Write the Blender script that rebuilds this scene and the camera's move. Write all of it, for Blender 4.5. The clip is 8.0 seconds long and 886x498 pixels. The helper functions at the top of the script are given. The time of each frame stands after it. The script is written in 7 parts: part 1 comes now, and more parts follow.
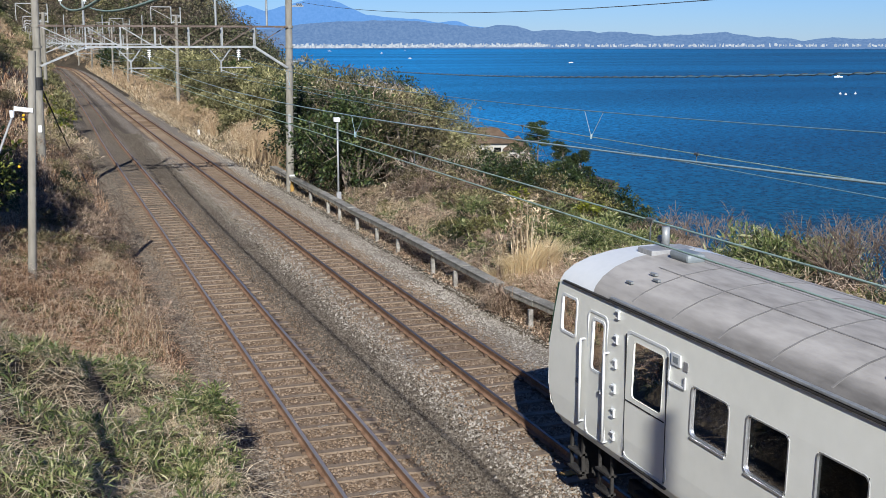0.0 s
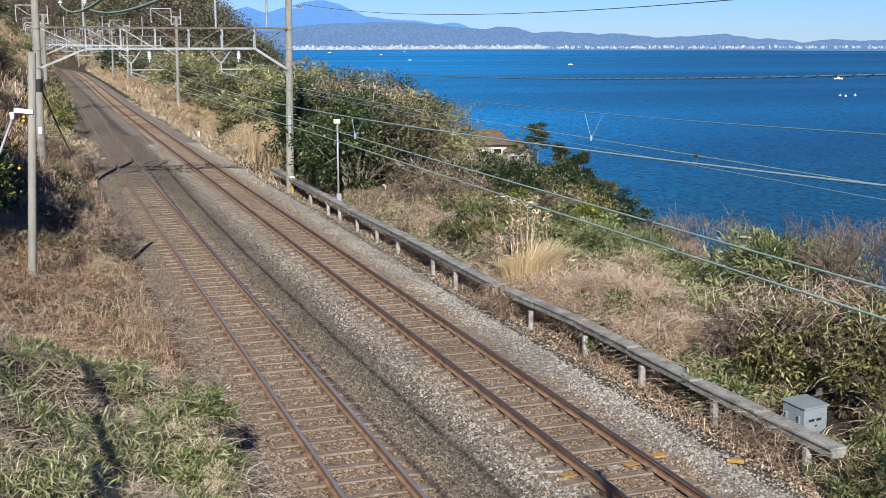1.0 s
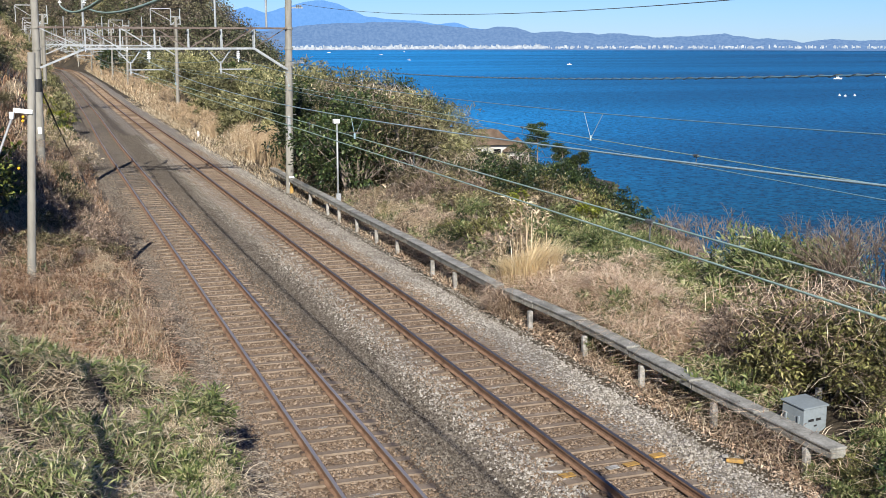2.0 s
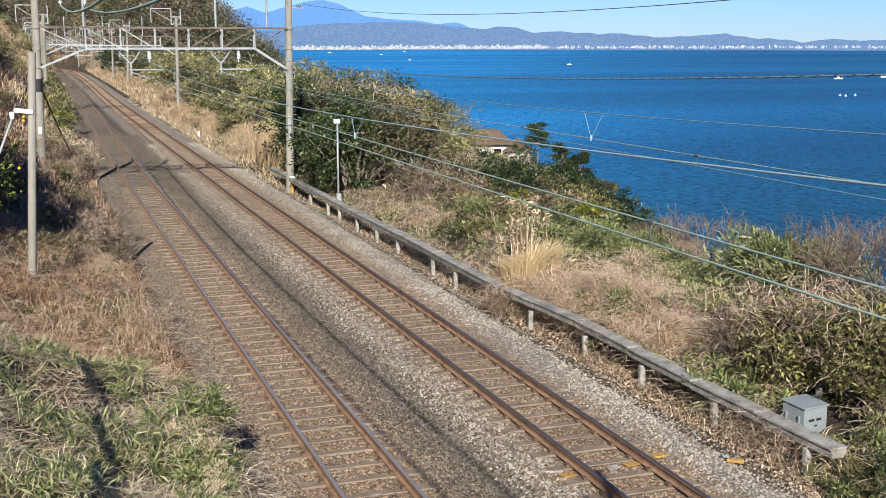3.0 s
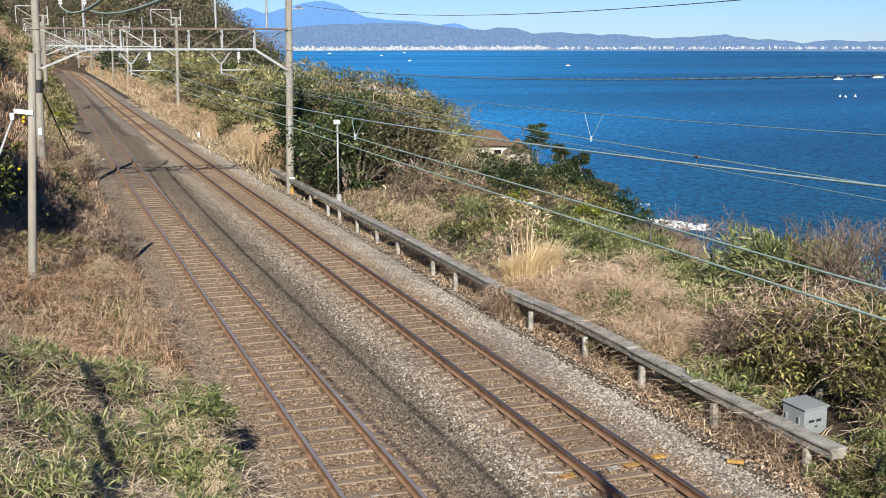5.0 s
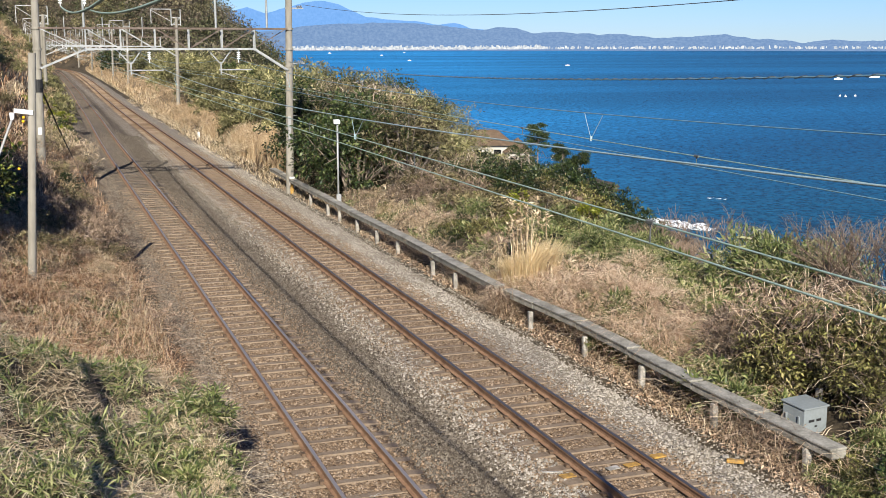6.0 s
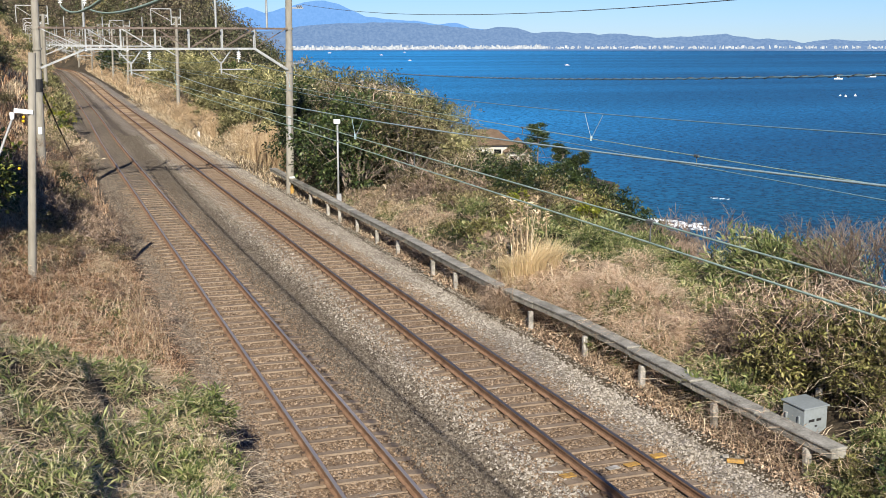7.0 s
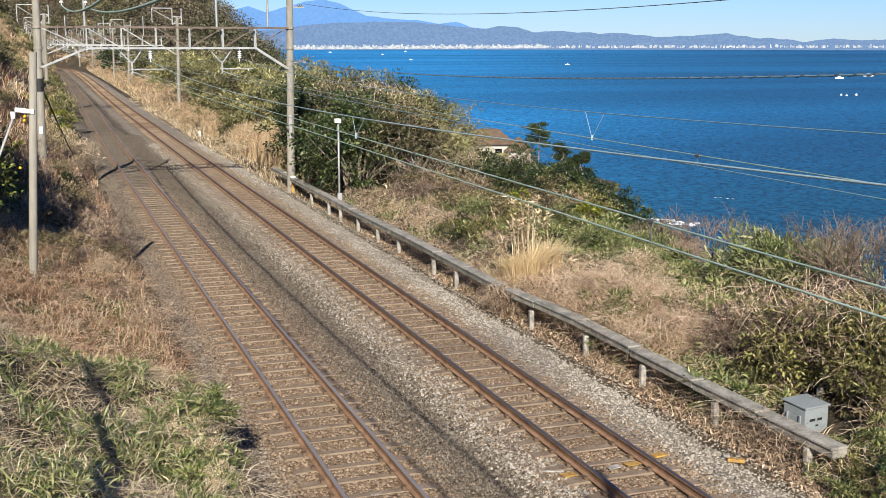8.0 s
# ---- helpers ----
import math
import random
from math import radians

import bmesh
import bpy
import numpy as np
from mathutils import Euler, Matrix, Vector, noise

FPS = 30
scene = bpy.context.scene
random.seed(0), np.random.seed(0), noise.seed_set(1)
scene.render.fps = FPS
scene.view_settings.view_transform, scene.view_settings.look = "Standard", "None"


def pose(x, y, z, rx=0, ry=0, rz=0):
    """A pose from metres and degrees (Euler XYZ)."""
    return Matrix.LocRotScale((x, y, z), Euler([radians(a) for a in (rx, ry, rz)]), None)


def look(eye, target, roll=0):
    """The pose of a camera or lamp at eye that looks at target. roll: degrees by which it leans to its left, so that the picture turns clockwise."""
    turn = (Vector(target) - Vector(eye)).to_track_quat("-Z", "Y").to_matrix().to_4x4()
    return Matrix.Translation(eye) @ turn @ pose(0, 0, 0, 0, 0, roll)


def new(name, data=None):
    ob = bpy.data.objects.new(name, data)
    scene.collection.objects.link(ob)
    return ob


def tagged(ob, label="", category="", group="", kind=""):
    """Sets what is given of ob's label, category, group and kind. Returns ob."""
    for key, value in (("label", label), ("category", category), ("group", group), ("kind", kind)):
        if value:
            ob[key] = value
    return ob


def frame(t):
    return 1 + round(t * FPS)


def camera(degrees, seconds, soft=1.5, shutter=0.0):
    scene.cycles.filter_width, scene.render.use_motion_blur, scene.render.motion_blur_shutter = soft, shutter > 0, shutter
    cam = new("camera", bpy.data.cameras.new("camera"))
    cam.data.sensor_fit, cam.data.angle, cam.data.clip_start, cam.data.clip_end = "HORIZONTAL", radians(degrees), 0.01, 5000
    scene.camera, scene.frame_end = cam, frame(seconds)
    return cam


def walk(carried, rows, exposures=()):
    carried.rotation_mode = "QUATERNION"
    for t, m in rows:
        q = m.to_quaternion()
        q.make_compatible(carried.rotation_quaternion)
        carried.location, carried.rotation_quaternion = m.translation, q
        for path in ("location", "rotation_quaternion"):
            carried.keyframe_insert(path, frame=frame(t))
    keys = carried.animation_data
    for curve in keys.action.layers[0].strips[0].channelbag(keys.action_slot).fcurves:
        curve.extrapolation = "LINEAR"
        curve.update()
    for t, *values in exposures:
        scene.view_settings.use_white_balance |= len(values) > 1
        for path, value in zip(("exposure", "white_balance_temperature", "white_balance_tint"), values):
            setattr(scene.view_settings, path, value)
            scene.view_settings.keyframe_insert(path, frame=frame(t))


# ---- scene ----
CAM_H, CAM_YAW, CAM_PITCH = 6.588, 19.63, 10.287
cam = camera(42.8, 8.0, soft=0.6)
# small sway of the camera: seconds, turn to the right and tilt upwards, in degrees
SWAY = [(0.0, -0.000, -0.094), (0.5, 0.018, -0.041), (1.0, -0.000, -0.011), (1.5, 0.029, -0.012), (3.0, 0.003, -0.015), (3.5, 0.055, 0.010), (4.0, 0.058, 0.083), (4.5, -0.000, 0.040), (6.0, 0.004, 0.014), (6.5, -0.000, -0.004), (7.0, -0.000, 0.000), (7.5, -0.008, -0.000), (8.0, -0.044, -0.034)]
walk(cam, [(t, pose(0, 0, CAM_H, 90 - CAM_PITCH + up, 0, -CAM_YAW - right)) for t, right, up in SWAY],
     [(0.0, 0.58, 5880, 9), (0.5, 0.68, 5820, 9), (1.0, 0.77, 5900, 9), (1.5, 0.83, 5980, 9), (3.0, 0.9, 6200, 9), (4.5, 0.92, 6370, 9), (6.0, 0.92, 6500, 9), (8.0, 0.93, 6540, 9)])

# ---- world and sun ----
SHADE = Vector((0.53, 1.72, -1.0))          # the way the sunlight travels
SUN_EL = math.atan2(1.0, math.hypot(0.53, 1.72))
SUN_AZ = math.atan2(-SHADE.x, -SHADE.y)     # from +y towards +x
world = bpy.data.worlds.new("sky")
scene.world = world
world.use_nodes = True
wn = world.node_tree
sky = wn.nodes.new("ShaderNodeTexSky")
sky.sky_type, sky.sun_disc = "NISHITA", False
sky.sun_elevation, sky.sun_rotation = SUN_EL, SUN_AZ
sky.altitude, sky.air_density, sky.dust_density, sky.ozone_density = 200, 1.0, 0.0, 6.0
bg = wn.nodes["Background"]
bg.inputs["Strength"].default_value = 0.05
tint = wn.nodes.new("ShaderNodeMix")
tint.data_type, tint.blend_type = "RGBA", "MULTIPLY"
tint.inputs[0].default_value = 1.0
tint.inputs[7].default_value = (0.72, 0.9, 1.3, 1)     # clear winter air
wn.links.new(sky.outputs[0], tint.inputs[6])
wn.links.new(tint.outputs[2], bg.inputs["Color"])
sun = new("sun", bpy.data.lights.new("sun", "SUN"))
sun.data.energy, sun.data.angle, sun.data.color = 5.0, radians(0.5), (1.0, 0.93, 0.82)
sun.matrix_world = look((0, 0, 60), Vector((0, 0, 60)) + SHADE)

# ---- materials ----
def material(name, stops, scale=3.0, rough=0.8, metal=0.0, bump=0.3, bump_scale=40.0, island=0.0, detail=6.0, spec=0.3, trans=0.0, stretch=None, obj=False, bump_dist=0.02, plant_vary=0.0):
    """Principled material: a colour ramp over noise at two scales, mixed with a random value per piece; fine relief."""
    m = bpy.data.materials.new(name)
    m.use_nodes = True
    nt = m.node_tree
    N, L = nt.nodes, nt.links
    b = N["Principled BSDF"]
    b.inputs["Roughness"].default_value, b.inputs["Metallic"].default_value = rough, metal
    b.inputs["Specular IOR Level"].default_value = spec
    tc = N.new("ShaderNodeTexCoord")
    co = tc.outputs["Object"] if obj else N.new("ShaderNodeNewGeometry").outputs["Position"]
    if stretch:
        mp = N.new("ShaderNodeMapping")
        mp.inputs["Scale"].default_value = stretch
        L.new(co, mp.inputs["Vector"])
        co = mp.outputs[0]
    n1, n2 = N.new("ShaderNodeTexNoise"), N.new("ShaderNodeTexNoise")
    n1.inputs["Scale"].default_value, n1.inputs["Detail"].default_value = scale, detail
    n2.inputs["Scale"].default_value, n2.inputs["Detail"].default_value = scale * 7.3, 3.0
    for n in (n1, n2):
        L.new(co, n.inputs["Vector"])
    mix = N.new("ShaderNodeMath")
    mix.operation = "MULTIPLY_ADD"
    mix.inputs[1].default_value = 0.6
    half = N.new("ShaderNodeMath")
    half.operation, half.inputs[1].default_value = "MULTIPLY", 0.4
    L.new(n2.outputs[0], half.inputs[0])
    L.new(n1.outputs[0], mix.inputs[0])
    L.new(half.outputs[0], mix.inputs[2])
    fac = mix.outputs[0]
    if island:
        gi = N.new("ShaderNodeNewGeometry")
        lerp = N.new("ShaderNodeMix")
        lerp.inputs[0].default_value = island
        L.new(fac, lerp.inputs[2])
        L.new(gi.outputs["Random Per Island"], lerp.inputs[3])
        fac = lerp.outputs[0]
    ramp = N.new("ShaderNodeValToRGB")
    els = ramp.color_ramp.elements
    while len(els) < len(stops):
        els.new(0.5)
    lo, hi = (0.02, 0.98) if island > 0.6 else (0.3, 0.7)
    for i, (e, c) in enumerate(zip(els, stops)):
        e.position = lo + (hi - lo) * i / max(1, len(stops) - 1)
        e.color = (*c, 1)
    L.new(fac, ramp.inputs[0])
    colour = ramp.outputs[0]
    if plant_vary:
        # each plant a little lighter or darker than its neighbours
        oi, mr, mx = N.new("ShaderNodeObjectInfo"), N.new("ShaderNodeMapRange"), N.new("ShaderNodeMix")
        mr.inputs[3].default_value, mr.inputs[4].default_value = 1 - plant_vary, 1 + plant_vary * 0.85
        mx.data_type, mx.blend_type = "RGBA", "MULTIPLY"
        mx.inputs[0].default_value = 1.0
        L.new(oi.outputs["Random"], mr.inputs[0])
        L.new(colour, mx.inputs[6])
        L.new(mr.outputs[0], mx.inputs[7])
        colour = mx.outputs[2]
    L.new(colour, b.inputs["Base Color"])
    if bump:
        n3 = N.new("ShaderNodeTexNoise")
        n3.inputs["Scale"].default_value, n3.inputs["Detail"].default_value = bump_scale, 4.0
        L.new(co, n3.inputs["Vector"])
        bp = N.new("ShaderNodeBump")
        bp.inputs["Strength"].default_value, bp.inputs["Distance"].default_value = bump, bump_dist
        L.new(n3.outputs[0], bp.inputs["Height"])
        L.new(bp.outputs[0], b.inputs["Normal"])
    if trans:
        t = N.new("ShaderNodeBsdfTranslucent")
        L.new(colour, t.inputs["Color"])
        ms = N.new("ShaderNodeMixShader")
        ms.inputs[0].default_value = trans
        L.new(b.outputs[0], ms.inputs[1])
        L.new(t.outputs[0], ms.inputs[2])
        L.new(ms.outputs[0], N["Material Output"].inputs["Surface"])
    return m


def plain(name, c, rough=0.5, metal=0.0, bump=0.1, vary=0.12, scale=4.0, **kw):
    lo = tuple(v * (1 - vary) for v in c)
    hi = tuple(min(1, v * (1 + vary)) for v in c)
    return material(name, (lo, c, hi), scale, rough, metal, bump, **kw)


M = {}
M["soil"] = material("soil", ((0.022, 0.018, 0.011), (0.06, 0.046, 0.028), (0.12, 0.09, 0.055)), 0.5, 0.95, bump=0.6, bump_scale=9, bump_dist=0.1)
M["stone"] = material("ballast_stone", ((0.18, 0.155, 0.121), (0.28, 0.247, 0.199), (0.35, 0.314, 0.259), (0.43, 0.392, 0.334)), 0.25, 0.92, bump=0.3, bump_scale=60, island=0.55, spec=0.15)
M["stone_dark"] = material("oil_darkened_ballast", ((0.070, 0.056, 0.043), (0.102, 0.084, 0.063), (0.135, 0.113, 0.086), (0.197, 0.168, 0.131)), 0.25, 0.92, bump=0.3, bump_scale=60, island=0.55, spec=0.15)
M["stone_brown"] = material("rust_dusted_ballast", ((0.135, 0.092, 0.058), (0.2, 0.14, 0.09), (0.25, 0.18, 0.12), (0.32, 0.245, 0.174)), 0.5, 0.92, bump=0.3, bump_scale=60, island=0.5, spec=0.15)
# dusty brown-grey by the bank, shade there partly put into the colour
M["stone_bank_side"] = material("dusty_shade_toned_ballast", ((0.1, 0.077, 0.057), (0.148, 0.119, 0.089), (0.188, 0.154, 0.117), (0.25, 0.214, 0.17)), 0.25, 0.92, bump=0.3, bump_scale=60, island=0.55, spec=0.15)
M["sleeper"] = material("sleeper_concrete", ((0.1, 0.072, 0.049), (0.165, 0.122, 0.084), (0.205, 0.156, 0.11), (0.26, 0.207, 0.153)), 3.5, 0.9, bump=0.6, bump_scale=40, detail=9.0)
M["sleeper_dark"] = material("dark_sleeper_concrete", ((0.06, 0.047, 0.036), (0.09, 0.072, 0.055), (0.12, 0.097, 0.075), (0.16, 0.133, 0.105)), 3.5, 0.9, bump=0.6, bump_scale=40, detail=9.0)
M["rust"] = material("rail_rust", ((0.11, 0.063, 0.038), (0.22, 0.13, 0.078), (0.29, 0.185, 0.118)), 4.0, 0.8, bump=0.3, bump_scale=60)
M["clip"] = material("dark_rail_fastening", ((0.045, 0.03, 0.02), (0.1, 0.066, 0.043), (0.15, 0.105, 0.07)), 6.0, 0.8, bump=0.2)
M["railtop"] = material("polished_rail_head", ((0.06, 0.052, 0.05), (0.12, 0.105, 0.1)), 5.0, 0.45, metal=0.45, bump=0.05, stretch=(1, 0.05, 1))
M["railtop_bright"] = material("bright_polished_rail_head", ((0.2, 0.175, 0.16), (0.32, 0.285, 0.262)), 5.0, 0.45, metal=0.4, bump=0.04, stretch=(1, 0.05, 1))
M["concrete"] = material("weathered_concrete", ((0.17, 0.155, 0.13), (0.3, 0.285, 0.245), (0.42, 0.4, 0.355)), 1.6, 0.9, bump=0.35, bump_scale=30)
M["pole_concrete"] = material("pole_concrete", ((0.13, 0.12, 0.098), (0.22, 0.205, 0.172), (0.29, 0.272, 0.235)), 1.2, 0.88, bump=0.25, bump_scale=35, stretch=(1, 1, 0.25))
M["trough"] = material("trough_concrete", ((0.09, 0.085, 0.072), (0.2, 0.19, 0.16), (0.3, 0.285, 0.245), (0.4, 0.38, 0.33)), 3.2, 0.92, bump=0.6, bump_scale=22, detail=9.0)
M["litter"] = material("brown_leaf_litter", ((0.13, 0.083, 0.053), (0.27, 0.18, 0.115), (0.4, 0.29, 0.195), (0.58, 0.45, 0.32)), 0.6, 0.85, bump=0, island=0.55)
M["leaf_citrus"] = material("citrus_leaf", ((0.018, 0.032, 0.008), (0.075, 0.1, 0.02), (0.19, 0.215, 0.045), (0.33, 0.33, 0.08)), 0.8, 0.4, bump=0, island=0.75, spec=0.4, trans=0.15)
M["vine"] = material("dry_vine", ((0.09, 0.06, 0.042), (0.24, 0.175, 0.125), (0.42, 0.33, 0.25), (0.55, 0.46, 0.36)), 0.6, 0.85, bump=0, island=0.55)
M["whitepost"] = material("whitewashed_concrete", ((0.11, 0.1, 0.084), (0.27, 0.252, 0.222), (0.48, 0.46, 0.42)), 7.0, 0.85, bump=0.25)
M["galv"] = material("galvanised_steel", ((0.2, 0.21, 0.208), (0.3, 0.312, 0.31), (0.4, 0.412, 0.41)), 2.5, 0.5, metal=0.35, bump=0.1)
M["galv_dark"] = material("dull_grey_steel", ((0.2, 0.2, 0.2), (0.32, 0.32, 0.32), (0.42, 0.42, 0.41)), 3.0, 0.6, metal=0.3, bump=0.15)
M["green_wire"] = material("verdigris_copper_wire", ((0.17, 0.25, 0.21), (0.28, 0.38, 0.33), (0.4, 0.5, 0.44)), 5.0, 0.6, metal=0.2, bump=0.1)
M["wire"] = material("stranded_steel_wire", ((0.22, 0.31, 0.34), (0.36, 0.47, 0.51)), 20.0, 0.45, metal=0.1, bump=0.1)
M["dark_wire"] = material("dark_stranded_wire", ((0.05, 0.055, 0.055), (0.16, 0.17, 0.17)), 12.0, 0.6, metal=0.3, bump=0.2)
M["blue_wire"] = material("weathered_blue_grey_wire", ((0.1, 0.19, 0.25), (0.17, 0.29, 0.36)), 12.0, 0.6, bump=0.1)
M["porcelain"] = plain("white_porcelain", (0.78, 0.79, 0.8), 0.25)
M["rusty_steel"] = material("rust_browned_steel", ((0.055, 0.04, 0.032), (0.12, 0.092, 0.075), (0.2, 0.165, 0.14)), 2.5, 0.75, metal=0.1, bump=0.2)
M["black"] = plain("black_rubber", (0.02, 0.02, 0.021), 0.6)
M["yellow"] = material("worn_yellow_paint", ((0.13, 0.085, 0.05), (0.34, 0.2, 0.055), (0.55, 0.33, 0.05)), 16.0, 0.8, bump=0.3)
M["white"] = plain("white_paint", (0.68, 0.68, 0.66), 0.5, vary=0.1, scale=9)
M["boxgrey"] = plain("grey_enamel_steel", (0.2, 0.225, 0.235), 0.45, vary=0.16, scale=3)
M["bark"] = material("grey_brown_bark", ((0.09, 0.07, 0.055), (0.19, 0.155, 0.125), (0.3, 0.26, 0.22)), 6.0, 0.9, bump=0.4)
M["leaf_dark"] = material("dark_evergreen_leaf", ((0.007, 0.013, 0.005), (0.017, 0.031, 0.01), (0.04, 0.058, 0.016), (0.12, 0.135, 0.045)), 0.5, 0.5, bump=0, island=0.75, spec=0.35, trans=0.1, plant_vary=0.5)
M["leaf_olive"] = material("olive_leaf", ((0.034, 0.036, 0.014), (0.15, 0.145, 0.058), (0.3, 0.278, 0.125), (0.46, 0.42, 0.24)), 0.35, 0.6, bump=0, island=0.75, trans=0.12, plant_vary=0.5)
M["leaf_far"] = material("hill_bamboo_leaf", ((0.035, 0.033, 0.017), (0.085, 0.078, 0.038), (0.15, 0.135, 0.07), (0.24, 0.21, 0.125)), 0.12, 0.7, bump=0, island=0.6)
M["leaf_far_brown"] = material("hill_scrub_leaf", ((0.04, 0.033, 0.024), (0.085, 0.07, 0.048), (0.14, 0.115, 0.083), (0.2, 0.17, 0.13)), 0.12, 0.8, bump=0, island=0.45)
M["leaf_far_dark"] = material("hill_evergreen_leaf", ((0.014, 0.018, 0.009), (0.035, 0.04, 0.018), (0.07, 0.075, 0.034), (0.11, 0.11, 0.055)), 0.12, 0.7, bump=0, island=0.45)
M["leaf_withered"] = material("withered_vine_leaf", ((0.018, 0.014, 0.007), (0.06, 0.045, 0.02), (0.11, 0.105, 0.034), (0.19, 0.19, 0.055), (0.4, 0.31, 0.19)), 0.6, 0.65, bump=0, island=0.75, trans=0.1, plant_vary=0.5)
M["leaf_scrub"] = material("brown_scrub_leaf", ((0.013, 0.011, 0.005), (0.055, 0.046, 0.021), (0.16, 0.134, 0.061), (0.3, 0.25, 0.138), (0.43, 0.375, 0.24)), 0.5, 0.7, bump=0, island=0.75, trans=0.1, plant_vary=0.5)
M["leaf_bamboo"] = material("bamboo_grass_leaf", ((0.022, 0.036, 0.01), (0.065, 0.09, 0.026), (0.135, 0.16, 0.05), (0.27, 0.27, 0.115), (0.48, 0.44, 0.27)), 0.9, 0.5, bump=0, island=0.75, trans=0.12)
M["leaf_yellow"] = material("yellow_green_leaf", ((0.08, 0.1, 0.012), (0.17, 0.19, 0.02), (0.3, 0.3, 0.04)), 0.6, 0.5, bump=0, island=0.75, trans=0.3)
M["straw"] = material("dry_straw", ((0.18, 0.13, 0.076), (0.42, 0.315, 0.19), (0.6, 0.47, 0.305), (0.76, 0.645, 0.465)), 0.4, 0.75, bump=0, island=0.55, trans=0.2)
M["straw_red"] = material("reddish_dry_grass", ((0.24, 0.15, 0.09), (0.53, 0.37, 0.24), (0.72, 0.535, 0.36), (0.83, 0.69, 0.51)), 0.5, 0.75, bump=0, island=0.55, trans=0.2)
M["straw_bank"] = material("reddish_bank_grass", ((0.1, 0.05, 0.026), (0.32, 0.175, 0.09), (0.54, 0.34, 0.195), (0.74, 0.57, 0.39)), 0.5, 0.75, bump=0, island=0.55, trans=0.15)
M["dry_leaf"] = material("bleached_bamboo_leaf", ((0.15, 0.125, 0.075), (0.33, 0.29, 0.19), (0.52, 0.47, 0.33)), 0.6, 0.6, bump=0, island=0.7, trans=0.1)
M["reed"] = material("tan_reed", ((0.17, 0.11, 0.06), (0.36, 0.25, 0.145), (0.5, 0.375, 0.23), (0.64, 0.51, 0.34)), 0.4, 0.75, bump=0, island=0.7, trans=0.15)
M["straw_pale"] = material("pale_pampas_straw", ((0.46, 0.35, 0.19), (0.68, 0.54, 0.32), (0.8, 0.69, 0.46)), 0.8, 0.7, bump=0, island=0.7, trans=0.3)
M["twig"] = material("grey_twig", ((0.08, 0.054, 0.038), (0.21, 0.15, 0.105), (0.4, 0.31, 0.235)), 0.8, 0.85, bump=0, island=0.7, plant_vary=0.5)
M["fruit"] = plain("orange_fruit_skin", (0.75, 0.42, 0.02), 0.45)
M["roof"] = material("brown_roof_tile", ((0.17, 0.115, 0.075), (0.25, 0.175, 0.115), (0.33, 0.24, 0.165)), 1.0, 0.75, bump=0.5, bump_scale=5, bump_dist=0.1)
M["plaster"] = plain("pale_plaster", (0.42, 0.4, 0.36), 0.9)
M["glassdark"] = plain("dark_window_glass", (0.007, 0.009, 0.009), 0.05, vary=0.3, spec=0.3, bump=0)
M["foam"] = material("sea_foam", ((0.62, 0.68, 0.72), (0.85, 0.88, 0.9)), 1.0, 0.9, bump=0.5, bump_scale=3)
M["rock"] = material("shore_rock", ((0.03, 0.028, 0.026), (0.09, 0.083, 0.075), (0.17, 0.155, 0.14)), 0.4, 0.85, bump=0.8, bump_scale=3, bump_dist=0.2)


